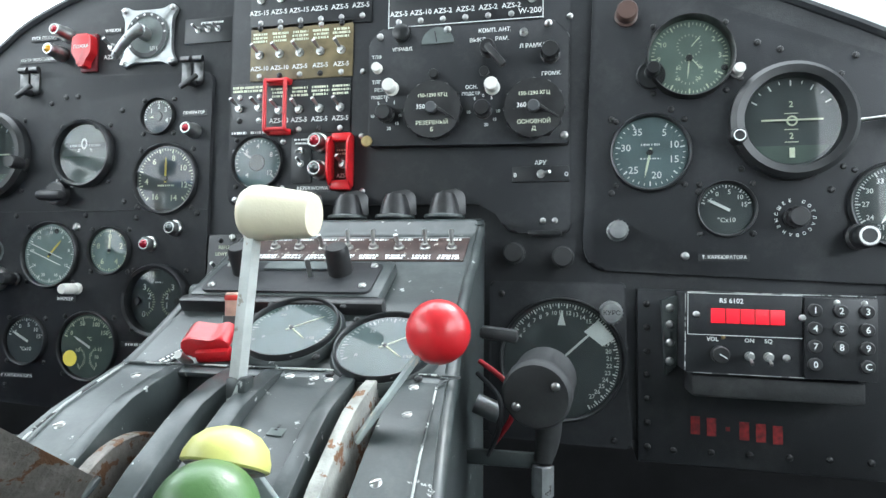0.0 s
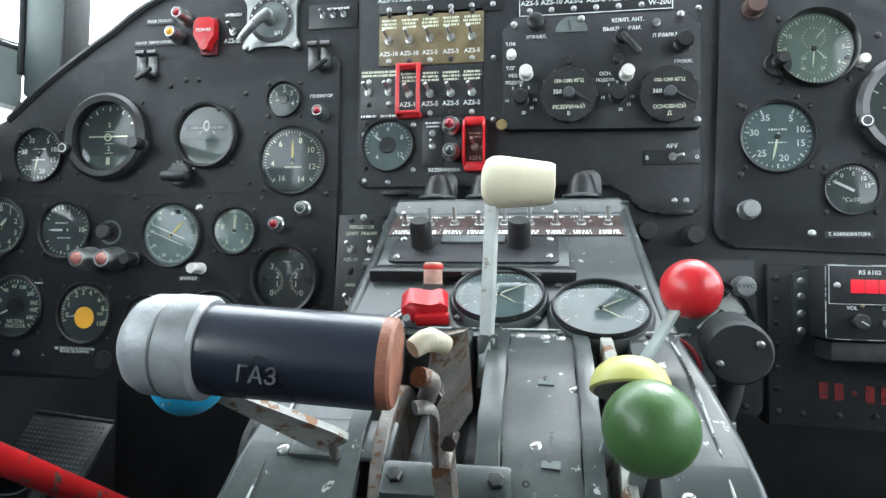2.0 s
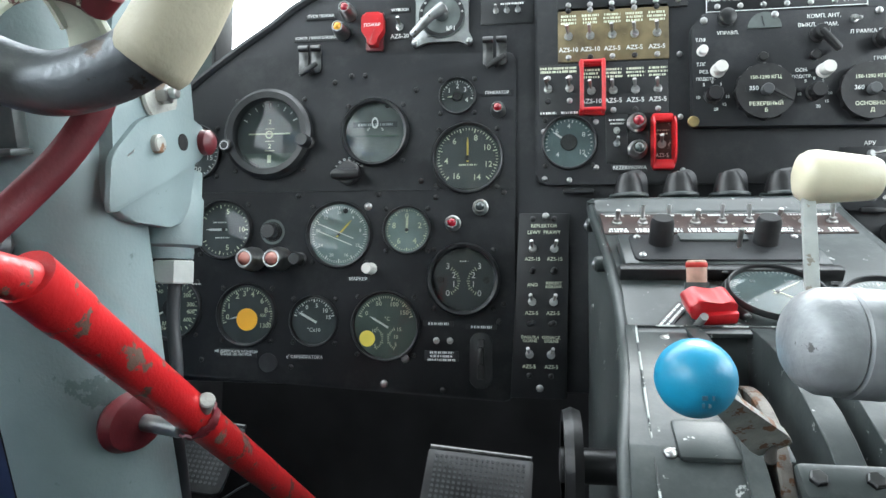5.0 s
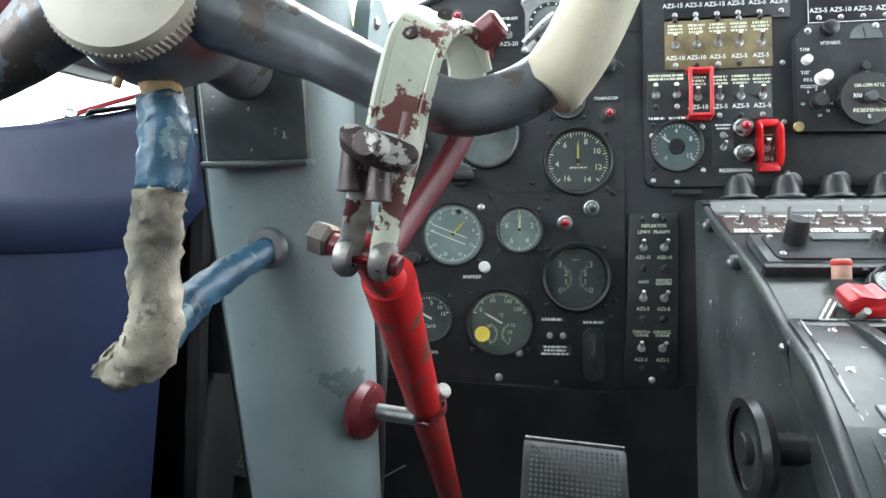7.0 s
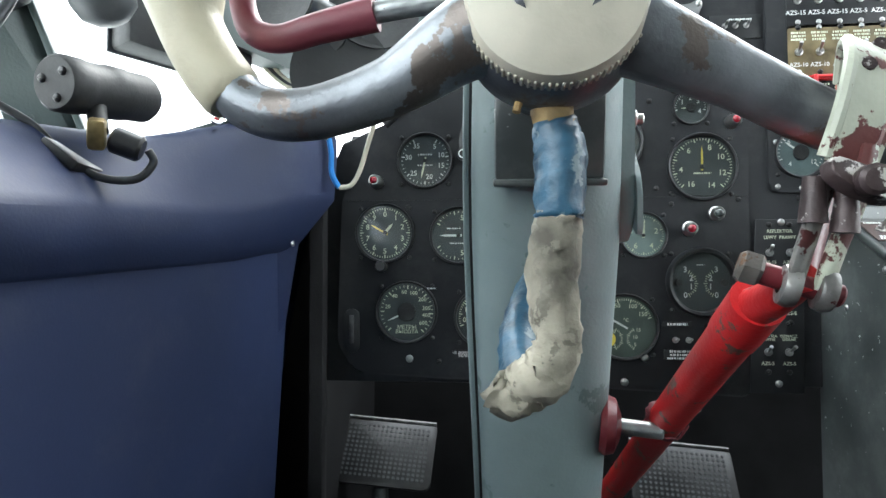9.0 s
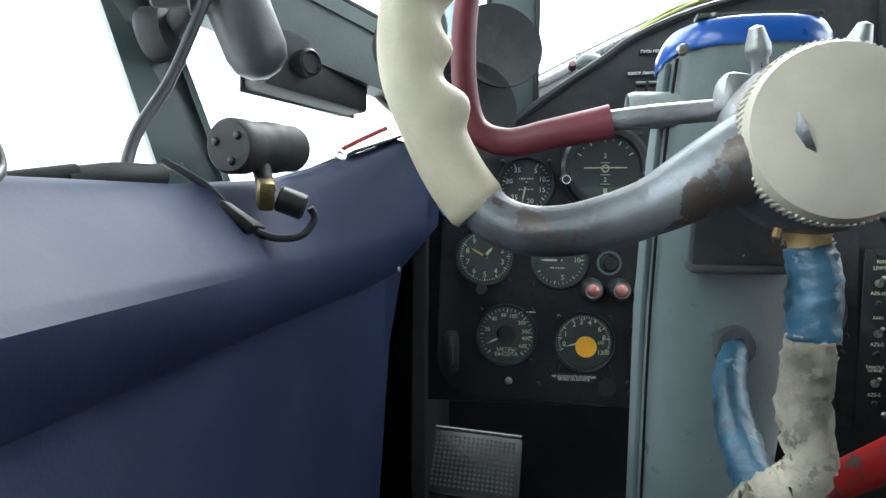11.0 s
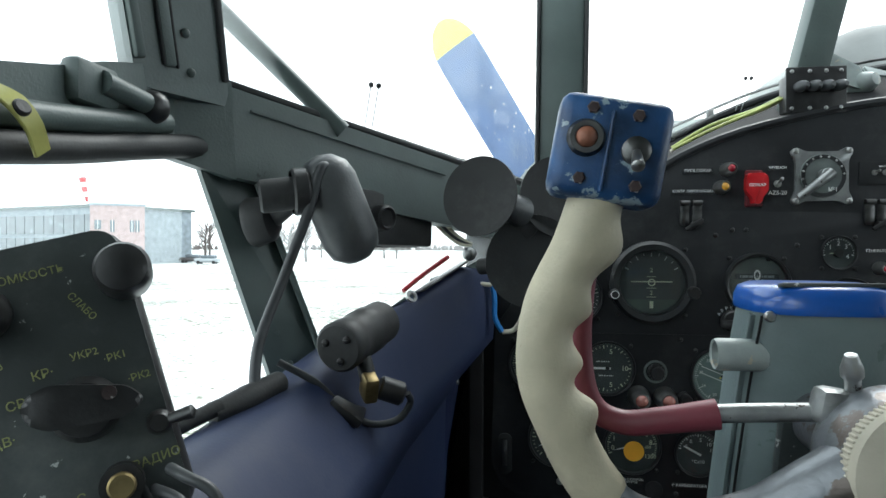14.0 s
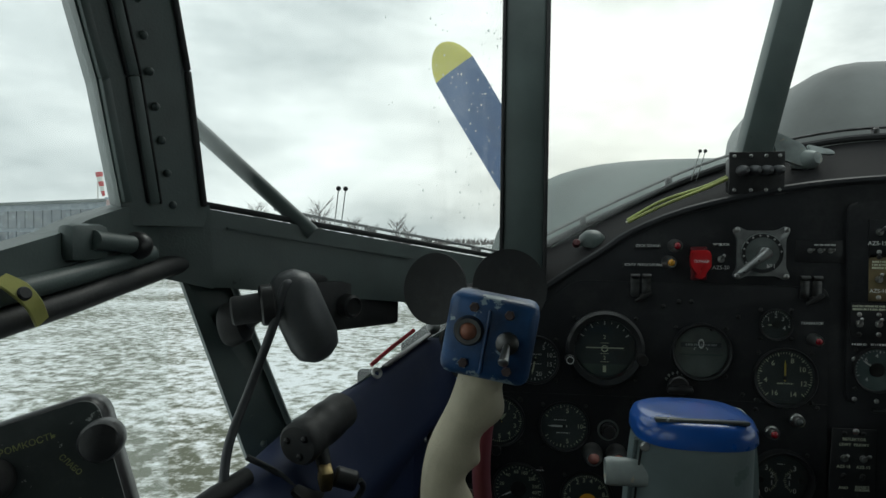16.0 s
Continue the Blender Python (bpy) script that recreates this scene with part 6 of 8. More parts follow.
# ---------------------------------------------------------------- control column and yoke
col = thing("control_column", "grey-green painted control column with a bright blue cap", "control column")
t = bmesh.new()
rings = []
for z, w, d in ((0.62, 0.036, 0.042), (1.0, 0.043, 0.045), (1.107, 0.0455, 0.046), (1.26, 0.0495, 0.047), (1.36, 0.0475, 0.046), (1.418, 0.0435, 0.043)):
    yc = 0.486 + (1.26 - z) * 0.30
    rings.append([t.verts.new((-0.316 + w * math.copysign(abs(math.cos(a)) ** 0.75, math.cos(a)), yc + d * math.copysign(abs(math.sin(a)) ** 0.75, math.sin(a)), z)) for a in (2 * math.pi * i / 40 for i in range(40))])
for a, b in zip(rings, rings[1:]):
    for i in range(40):
        t.faces.new((a[i], a[(i + 1) % 40], b[(i + 1) % 40], b[i]))
t.faces.new(rings[-1])
part("tube", t, COLUMN, col, smooth=60)
seam_line = [(-0.316 - w * 0.93, 0.486 + (1.26 - z) * 0.30 - d * 0.62, z) for z, w, d in ((0.64, 0.036, 0.042), (1.0, 0.043, 0.045), (1.107, 0.0455, 0.046), (1.26, 0.0495, 0.047), (1.36, 0.0475, 0.046), (1.410, 0.0440, 0.043))]
part("seam", tube(seam_line, 0.0009, 6, 3), DARK, col, "dark seam line")
part("flange", tube([(x - 0.002, y + 0.010, z) for x, y, z in seam_line], 0.0036, 10, 3, flat=0.6), COLUMN, col, "folded edge of the column's sheet")
part("seam_screw", cyl(0.0035, 0, 0.004, along((-0.357, 0.404, 1.411), (-0.357, 0.39, 1.411)), 10, bevel=0.001), STEEL, col)
t = bmesh.new()
rings = []
for z, k in ((1.412, 1.03), (1.414, 1.05), (1.421, 1.04), (1.427, 0.98), (1.4295, 0.86), (1.430, 0.5)):
    rings.append([t.verts.new((-0.316 + 0.0435 * k * math.copysign(abs(math.cos(a)) ** 0.7, math.cos(a)), 0.440 + 0.0435 * k * math.copysign(abs(math.sin(a)) ** 0.7, math.sin(a)), z)) for a in (2 * math.pi * i / 40 for i in range(40))])
for a, b in zip(rings, rings[1:]):
    for i in range(40):
        t.faces.new((a[i], a[(i + 1) % 40], b[(i + 1) % 40], b[i]))
t.faces.new(rings[-1])
part("cap", t, BLUE_CAP, col, "bright blue painted cap", smooth=60)
part("cap_strip", box(0.066, 0.008, 0.003, pose(-0.316, 0.408, 1.4300, -8), 0.001), BLACK_WORN, col)
part("front_plate", box(0.062, 0.010, 0.056, pose(-0.3156, 0.420, 1.3195, 14, 0, 0), 0.003), BLACK_WORN, col, "dark grey plate on the column's front")
part("plate_lip", box(0.064, 0.016, 0.004, pose(-0.3156, 0.424, 1.291, 14, 0, 0), 0.0015), BLACK_WORN, col)
part("eyelet", lathe([(0.006, -0.004), (0.011, -0.004), (0.013, 0.0), (0.011, 0.004), (0.006, 0.004)], 20, along((-0.316, 0.440, 1.243), (-0.316, 0.40, 1.243))), GREY_BULB, col, "dark rubber grommet")
part("stub", lathe([(0.0080, 0), (0.0105, 0), (0.0108, 0.028), (0.0098, 0.031), (0.0085, 0.030), (0.0080, 0.006), (0, 0.006)], 24, along((-0.352, 0.425, 1.383), (-0.382, 0.425, 1.383))), GREY_LEVER, col, "grey tube stub on the column's side")
yk = thing("control_yoke", "worn grey ram's-horn control wheel with cream finger grips", "control wheel")
part("shaft", cyl(0.020, 0, 0.12, along((-0.320, 0.455, 1.345), (-0.322, 0.335, 1.346)), 28), YOKE, yk)
part("hub", lathe([(0, -0.048), (0.020, -0.046), (0.026, -0.036), (0.034, -0.020), (0.0385, -0.008), (0.0385, 0.004), (0.0365, 0.012), (0.034, 0.018), (0, 0.018)], 44, along((-0.322, 0.330, 1.346), (-0.322, 0.30, 1.347))), YOKE, yk)
part("horn_cap", lathe([(0.0355, -0.004), (0.0365, 0.0), (0.0365, 0.004), (0.0345, 0.008), (0.020, 0.0118), (0, 0.013)], 44, along((-0.322, 0.312, 1.347), (-0.322, 0.29, 1.348))), PALE_CAP, yk, "cream centre cap")
bm = bmesh.new()
for i in range(84):
    box(0.0016, 0.0016, 0.007, along((-0.322, 0.312, 1.347), (-0.322, 0.29, 1.348)) @ pose(0, 0, 0.001, 0, 0, i * 360 / 84) @ pose(0.0364, 0, 0), 0.0005, bm, 1)
part("knurl", bm, PALE_CAP, yk)
LEFT_ARM = [(-0.335, 0.322, 1.345), (-0.360, 0.324, 1.335), (-0.389, 0.328, 1.319), (-0.418, 0.331, 1.310), (-0.440, 0.334, 1.309), (-0.457, 0.336, 1.315), (-0.469, 0.337, 1.328)]
RIGHT_ARM = [(-0.308, 0.322, 1.345), (-0.285, 0.324, 1.334), (-0.248, 0.328, 1.318), (-0.216, 0.331, 1.302), (-0.190, 0.334, 1.294), (-0.168, 0.337, 1.299), (-0.152, 0.339, 1.309)]
for arm in (LEFT_ARM, RIGHT_ARM):
    part("arm", tube(arm, 0.012, 20, 8, radii=[0.0240, 0.0170, 0.0128, 0.0118, 0.0115, 0.0115, 0.0115]), YOKE, yk, "worn bare-metal arm")


def grip(sx, base):
    """A hand grip that rises from the arm's end, with finger bulges on its inner side."""
    pts, rad = [], []
    x0, z0 = base
    line = [(0.006, -0.008), (-0.006, 0.008), (-0.017, 0.030), (-0.028, 0.060), (-0.025, 0.095), (-0.010, 0.128), (0.000, 0.158)]
    for i, (dx, dz) in enumerate(line):
        pts.append((x0 + sx * dx, 0.338 - 0.0018 * i, z0 + dz))
    path = smooth_path(pts, 14)
    k = len(path)
    t = bmesh.new()
    rings = []
    for i, p in enumerate(path):
        u = i / (k - 1)
        d = (path[min(k - 1, i + 1)] - path[max(0, i - 1)]).normalized()
        s = Vector((0, -1, 0)).cross(d).normalized() * (-sx)
        inner = s
        f = 0.0145 if u > 0.05 else 0.0128 + 0.0017 * u / 0.05
        rg_ = []
        for j in range(20):
            a = 2 * math.pi * j / 20
            r = f + (0.0065 * max(0, math.cos(a)) * (0.5 - 0.5 * math.cos(2 * math.pi * max(0, (u - 0.28)) / 0.165)) if 0.28 < u < 0.94 else 0)
            rg_.append(t.verts.new(p + inner * (r * math.cos(a)) + Vector((0, -1, 0)) * (f * math.sin(a))))
        rings.append(rg_)
    for a, b in zip(rings, rings[1:]):
        for j in range(20):
            t.faces.new((a[j], a[(j + 1) % 20], b[(j + 1) % 20], b[j]))
    t.faces.new(rings[0][::-1])
    t.faces.new(rings[-1])
    return part("grip", t, CREAM_GRIP, yk, "cream grip with finger bulges", smooth=60)


grip(1, (-0.469, 1.326))
grip(-1, (-0.150, 1.308))
BX = pose(-0.4655, 0.326, 1.5025, 90, 0, 0) @ pose(0, 0, 0, 0, 0, -10)
part("switch_box", box(0.056, 0.052, 0.036, BX, 0.007, seg=3), NAVY_BOX, yk, "chipped blue switch box")
part("box_rib", box(0.002, 0.040, 0.004, BX @ pose(-0.002, -0.002, 0.0185), 0.001), NAVY_BOX, yk)
bt = part("button_ring", lathe([(0.0055, 0), (0.0095, 0), (0.0080, 0.004), (0.0055, 0.004)], 20, BX @ pose(-0.0130, 0.003, 0.018)), DARK_STEEL, yk)
part("button", ball(0.0055, BX @ pose(-0.0130, 0.003, 0.0195), 16, 0, 90), RUST_END, bt, "brown push button")
tb = part("switch_nut", lathe([(0, 0), (0.0070, 0), (0.0070, 0.003), (0.0045, 0.005), (0, 0.005)], 16, BX @ pose(0.0115, 0.0, 0.018)), DARK_STEEL, yk)
part("switch_lever", lathe([(0, 0), (0.002, 0), (0.0032, 0.016), (0, 0.018)], 12, BX @ pose(0.0115, 0.0, 0.020, 35, 0, 0)), STEEL, tb)
for x, y in ((-0.013, -0.017), (0.014, -0.017), (0.010, 0.017), (-0.012, 0.018)):
    stick("bolt", shared("bolt_head", lambda: cyl(0.0032, 0, 0.0022, I4, 6, bevel=0.0006), WORN_DARK), yk, BX @ pose(x, y, 0.018))
part("brake_lever", tube([(-0.352, 0.350, 1.366), (-0.385, 0.352, 1.364), (-0.405, 0.354, 1.362)], 0.0052, 12), ALU, yk, "bare steel end of the brake lever")
part("brake_lever", tube([(-0.402, 0.354, 1.362), (-0.430, 0.356, 1.357), (-0.452, 0.360, 1.354), (-0.468, 0.364, 1.362), (-0.474, 0.366, 1.385), (-0.474, 0.366, 1.42), (-0.468, 0.366, 1.46)], 0.0065, 14, radii=[0.0085, 0.0075, 0.007, 0.0068, 0.0065, 0.0065, 0.006]), MAROON, yk, "maroon sleeved brake lever")
part("brake_pivot", box(0.022, 0.018, 0.020, pose(-0.346, 0.345, 1.370, 0, 10, 0), 0.005), ALU, yk)
for x in (-0.337, -0.303):
    part("terminal", lathe([(0, 0), (0.004, 0), (0.004, 0.012), (0.0055, 0.014), (0.0055, 0.018), (0.003, 0.026), (0, 0.027)], 14, along((x, 0.345, 1.375), (x + (x + 0.32) * 0.4, 0.335, 1.405))), ALU, yk)
# wrapped lock tube from the hub into the column
wp = thing("wrapped_cable", "taped and canvas-wrapped cable looping from the yoke hub", "cable")
part("top_sleeve", crumple(tube([(-0.3205, 0.335, 1.326), (-0.3215, 0.335, 1.314), (-0.3205, 0.335, 1.301)], 0.0088, 14, 5, radii=[0.0098, 0.0092, 0.0086]), 0.0009, 6), TAN_SLEEVE, wp, "frayed tan sleeve", smooth=180)
part("loose_strand", tube([(-0.329, 0.331, 1.318), (-0.335, 0.329, 1.312), (-0.337, 0.328, 1.306)], 0.0018, 8, 5), TAN_SLEEVE, wp)
part("tape", crumple(tube([(-0.3205, 0.335, 1.303), (-0.318, 0.335, 1.285), (-0.319, 0.335, 1.262)], 0.0105, 16, 8, radii=[0.0096, 0.0112, 0.0104]), 0.0010, 4), BLUE_TAPE, wp, "blue tape", smooth=180)
part("canvas", crumple(tube([(-0.319, 0.335, 1.264), (-0.322, 0.335, 1.238), (-0.320, 0.335, 1.208), (-0.327, 0.340, 1.194), (-0.336, 0.350, 1.187)], 0.0118, 16, 8, radii=[0.0096, 0.0110, 0.0100, 0.0116, 0.0108]), 0.0016, 4), CANVAS, wp, "grey canvas wrap", smooth=180)
part("canvas_end", crumple(tube([(-0.330, 0.343, 1.190), (-0.340, 0.344, 1.186), (-0.347, 0.346, 1.190)], 0.0105, 16, 6, radii=[0.0105, 0.0112, 0.0085], flat=0.7), 0.0020, 7), CANVAS, wp, "ragged canvas end", smooth=180)
part("tape", crumple(tube([(-0.333, 0.346, 1.188), (-0.335, 0.375, 1.205), (-0.328, 0.41, 1.226), (-0.316, 0.442, 1.242)], 0.0088, 16, 8, radii=[0.0112, 0.0098, 0.0086, 0.0078]), 0.0010, 4), BLUE_TAPE, wp, "blue tape", smooth=180)
# red control lock
lk = thing("control_lock", "red painted gust lock tube clamped to the yoke", "control lock")
DIRN = (Vector((-0.236, 0.69, 1.025)) - Vector((-0.226, 0.368, 1.222))).normalized()
T0 = Vector((-0.226, 0.368, 1.224))
part("tube", tube([T0, T0 + DIRN * 0.20, T0 + DIRN * 0.52], 0.0119, 20, 6), RED_WORN, lk, "chipped red tube")
part("socket", tube([T0 - DIRN * 0.003, T0 + DIRN * 0.030], 0.0128, 20, 2), RED_WORN, lk)

part("lock_bolt", cyl(0.0052, 0, 0.022, along(T0 + DIRN * 0.168 + Vector((0.004, -0.004, 0.004)), T0 + DIRN * 0.168 + Vector((0.014, -0.016, 0.014))), 12, bevel=0.001), RUSTY_PALE, lk, "bare metal bolt")
part("torn_band", crumple(lathe([(0.0130, 0), (0.0142, 0.001), (0.0138, 0.003), (0.0144, 0.005), (0.0136, 0.007), (0.0130, 0.008)], 24, along(T0 + DIRN * 0.160, T0 + DIRN * 0.3)), 0.0012, 9), DARK_RED, lk, "torn chipped band")
HOOK = [(-0.1900, 0.352, 1.300), (-0.1885, 0.350, 1.318), (-0.1920, 0.340, 1.329), (-0.1980, 0.325, 1.327), (-0.2037, 0.3135, 1.3155), (-0.2088, 0.312, 1.297), (-0.2134, 0.3155, 1.2795)]
part("hook", band_strip(HOOK, (0.93, 0.12, -0.33), [0.015, 0.017, 0.018, 0.0185, 0.0180, 0.0170, 0.016], 0.0042), PALE_CHIPPED, lk, "pale chipped hook over the yoke arm")
for s_ in (-1, 1):
    part("hook_rim", tube([Vector(p) + Vector((0.0084, 0.0011, -0.0030)) * s_ for p in HOOK[1:]], 0.0026, 8, 6), PALE_CHIPPED, lk)
for k_, s_ in ((3, 0.003), (4, -0.003)):
    part("rivet", cyl(0.0030, -0.003, 0.0034, along(Vector(HOOK[k_]) + Vector((s_, 0, 0)), Vector(HOOK[k_]) + Vector((s_, -0.03, 0.012))), 12), WORN_DARK, lk)
part("strap", tube([(-0.184, 0.356, 1.314), (-0.189, 0.357, 1.294), (-0.198, 0.353, 1.274), (-0.209, 0.345, 1.255), (-0.2185, 0.334, 1.237)], 0.0062, 12, 8, flat=0.45), DARK_RED, lk, "dark red back strap")
part("strap_bolt", cyl(0.0065, 0, 0.013, along((-0.184, 0.345, 1.326), (-0.174, 0.341, 1.332)), 12, bevel=0.0015), DARK_RED, lk)
part("cheek", tube([(-0.2050, 0.3145, 1.286), (-0.2090, 0.3155, 1.268), (-0.2160, 0.319, 1.247), (-0.2195, 0.323, 1.232)], 0.0058, 12, 8, flat=0.55), PALE_CHIPPED, lk, "pale chipped cheek")
part("cheek", tube([(-0.2215, 0.3125, 1.274), (-0.2265, 0.315, 1.256), (-0.2315, 0.320, 1.234)], 0.0055, 12, 8, flat=0.55), WORN_STEEL, lk, "bare steel cheek")
for p_ in ((-0.2188, 0.3225, 1.2315), (-0.2325, 0.3215, 1.2335)):
    part("eye_end", lathe([(0.0038, -0.0035), (0.0078, -0.0030), (0.0088, 0), (0.0078, 0.0030), (0.0038, 0.0035)], 18, along(p_, Vector(p_) + Vector((-1, 0.15, 0.25)))), WORN_STEEL, lk, "rounded bare steel eye")
part("lug", tube([(-0.2280, 0.3095, 1.274), (-0.2285, 0.310, 1.257)], 0.0050, 12, 2, radii=[0.0038, 0.0052]), WORN_DARK, lk, "worn steel lug")
part("lug", tube([(-0.2170, 0.3085, 1.268), (-0.2180, 0.309, 1.253)], 0.0050, 12, 2, radii=[0.0038, 0.0052]), WORN_DARK, lk, "worn steel lug")
part("pivot_pin", cyl(0.0046, 0, 0.036, along((-0.2120, 0.3225, 1.2290), (-0.245, 0.3275, 1.2400)), 14, bevel=0.001), DARK_RED, lk)
part("pin_nut", cyl(0.0072, 0, 0.009, along((-0.2405, 0.3265, 1.2390), (-0.252, 0.329, 1.2430)), 6, bevel=0.0015), RUSTY_STEEL, lk, "rusty castle nut")
part("wing_bolt", cyl(0.0056, 0, 0.030, along((-0.2140, 0.318, 1.2715), (-0.2175, 0.290, 1.2700)), 12, bevel=0.0015), WORN_DARK, lk, "worn clamp bolt")
part("wing_nut", plate(soften([(-0.014, -0.003), (-0.006, -0.006), (0.006, -0.006), (0.014, -0.003), (0.015, 0.004), (0.006, 0.005), (-0.006, 0.005), (-0.015, 0.004)], 0.003), -0.003, 0.003, pose(-0.2160, 0.300, 1.2705, 70, 20, 8), 0.0012), WORN_DARK, lk, "worn wing nut")
part("tongue", tube([(-0.2258, 0.322, 1.2370), (-0.2265, 0.340, 1.2300), T0 + DIRN * 0.004], 0.0075, 14, 6, radii=[0.0060, 0.0075, 0.0100]), RED_WORN, lk, "red tongue between the cheeks")
fl_ = thing("column_flange", "dark red chipped flange bolted to the column", "flange", along((-0.272, 0.505, 1.135), (-0.235, 0.500, 1.132)))
part("disc", lathe([(0, -0.004), (0.018, -0.004), (0.020, 0), (0.018, 0.006), (0.008, 0.010), (0, 0.010)], 28, Matrix.Diagonal((1.35, 1, 1, 1))), DARK_RED, fl_)
part("pin", cyl(0.0055, 0.006, 0.038, I4, 14, bevel=0.001), ALU, fl_)

# hardware on the column's inboard side
sp = thing("column_side_plate", "pale grey-green plate bolted to the column's side", "plate")
SM2 = pose(-0.2635, 0.500, 1.345, 90, 0, 90)
part("plate", plate(soften([(-0.036, -0.085), (0.040, -0.085), (0.050, -0.03), (0.034, 0.045), (0.015, 0.072), (-0.032, 0.070), (-0.046, 0.03)], 0.02), -0.006, 0.004, SM2, 0.002), COLUMN, sp)
part("washer", lathe([(0.006, 0.004), (0.0185, 0.004), (0.0190, 0.0055), (0.0180, 0.0072), (0.006, 0.0072)], 28, SM2), RUSTY_PALE, sp, "large worn washer")
part("bolt", cyl(0.0068, 0.006, 0.014, SM2, 6, bevel=0.001), STEEL, sp, "bright bolt head")
part("stud", cyl(0.0038, 0.013, 0.019, SM2, 12, bevel=0.0008), STEEL, sp)
for x_, y_, k_ in ((0.026, 0.030, 1.8), (-0.028, -0.045, 1.5), (-0.024, 0.048, 1.3)):
    screw(sp, x_, y_, 0.004, False, k_).matrix_basis = SM2 @ pose(x_, y_, 0.004, 0, 0, 40) @ Matrix.Scale(k_, 4)
part("lower_bracket", plate(soften([(-0.045, -0.085), (0.020, -0.050), (0.056, -0.030), (0.056, -0.010), (0.020, -0.004), (-0.02, -0.022), (-0.045, -0.05)], 0.008), 0.004, 0.0075, SM2, 0.001), COLUMN, sp, "pale bracket with a bolt hole")
part("bracket_hole", cyl(0.0058, 0.0074, 0.0080, SM2 @ pose(0.026, -0.026, 0), 16), DARK, sp)
part("bracket_bolt", cyl(0.0060, 0.006, 0.0115, SM2 @ pose(-0.004, -0.034, 0), 14, bevel=0.001), RUSTY_PALE, sp)
part("red_bolt", lathe([(0, 0.002), (0.0085, 0.002), (0.0095, 0.006), (0.0090, 0.012), (0.0055, 0.015), (0, 0.0155)], 16, SM2 @ pose(0.053, -0.020, 0)), DARK_RED, sp, "dark red rounded bolt")
jk = thing("jack_socket", "grey-green jack socket with a cable under the column plate", "socket")
part("barrel", lathe([(0, 0), (0.016, 0), (0.0165, 0.004), (0.0165, 0.008), (0.0215, 0.010), (0.0220, 0.014), (0.0220, 0.044), (0.0205, 0.046), (0.0205, 0.064), (0, 0.065)], 34, pose(-0.280, 0.553, 1.240)), COLUMN, jk)
part("nut", cyl(0.0150, 0, 0.017, pose(-0.276, 0.553, 1.222), 6, bevel=0.001), WHITE_LEVER, jk, "pale hex nut")
part("nut", cyl(0.0120, 0, 0.015, pose(-0.298, 0.556, 1.223, 0, 0, 20), 6, bevel=0.001), WHITE_LEVER, jk, "pale hex nut")
part("cable", tube([(-0.275, 0.553, 1.225), (-0.275, 0.552, 1.195), (-0.270, 0.550, 1.160), (-0.272, 0.552, 1.130), (-0.276, 0.570, 1.085), (-0.285, 0.600, 1.02)], 0.0048, 10), CABLE, jk)

# ---------------------------------------------------------------- pilot's side of the cockpit
SEC = [  # y, then (x, z) of outer edge, shoulder, crease, seam, foot
    (-0.90, (-0.76, 1.28), (-0.70, 1.275), (-0.640, 1.225), (-0.648, 1.19), (-0.66, 0.62)),
    (0.00, (-0.745, 1.305), (-0.69, 1.300), (-0.632, 1.245), (-0.640, 1.205), (-0.655, 0.62)),
    (0.22, (-0.725, 1.322), (-0.68, 1.322), (-0.626, 1.265), (-0.634, 1.225), (-0.65, 0.62)),
    (0.45, (-0.715, 1.340), (-0.67, 1.340), (-0.620, 1.283), (-0.628, 1.240), (-0.645, 0.62)),
    (0.60, (-0.705, 1.358), (-0.66, 1.360), (-0.614, 1.292), (-0.622, 1.250), (-0.642, 0.62)),
    (0.68, (-0.640, 1.394), (-0.620, 1.384), (-0.596, 1.300), (-0.612, 1.256), (-0.640, 0.62)),
    (0.75, (-0.588, 1.428), (-0.572, 1.412), (-0.568, 1.320), (-0.602, 1.266), (-0.640, 0.62)),
    (0.815, (-0.560, 1.425), (-0.545, 1.405), (-0.548, 1.330), (-0.598, 1.270), (-0.640, 0.62)),
]
t = bmesh.new()
rows_ = []
for y, *pp in SEC:
    pts = smooth_path([(x, y, z) for x, z in pp[:3]], 5) + [Vector((pp[3][0], y, pp[3][1])), Vector((pp[3][0] - 0.006, y, pp[3][1] - 0.004)), Vector((pp[4][0], y, pp[4][1]))]
    rows_.append([t.verts.new(p) for p in pts] + [t.verts.new((pp[4][0] - 0.06, y, 0.62)), t.verts.new((pp[0][0] - 0.012, y, pp[0][1] - 0.02))])
for a, b in zip(rows_, rows_[1:]):
    for i in range(len(a)):
        j = (i + 1) % len(a)
        t.faces.new((a[i], b[i], b[j], a[j]))
t.faces.new(rows_[0])
t.faces.new(rows_[-1][::-1])
lining = solo("wall_left_lining", t, NAVY, "navy blue moulded side lining below the window", "wall lining", kind="structure", smooth=50)
for y, x, z in ((0.793, -0.594, 1.276), (0.475, -0.6445, 1.150)):
    screw(lining, 0, 0, 0).matrix_basis = pose(x, y, z, 0, 80, 0) @ Matrix.Scale(1.3, 4)
solo("wall_left_lower", box(0.02, 2.2, 0.60, pose(-0.75, -0.35, 0.92)), FRAME, "grey-green cockpit side wall", "wall", kind="structure")
# Added near-black block that keeps sky light out of the footwell side.
solo("trim_dark_gusset", box(0.06, 0.40, 0.80, pose(-0.605, 1.018, 1.01), 0.004), DARK, "near-black block added to keep light out of the footwell side", "wall", kind="structure")

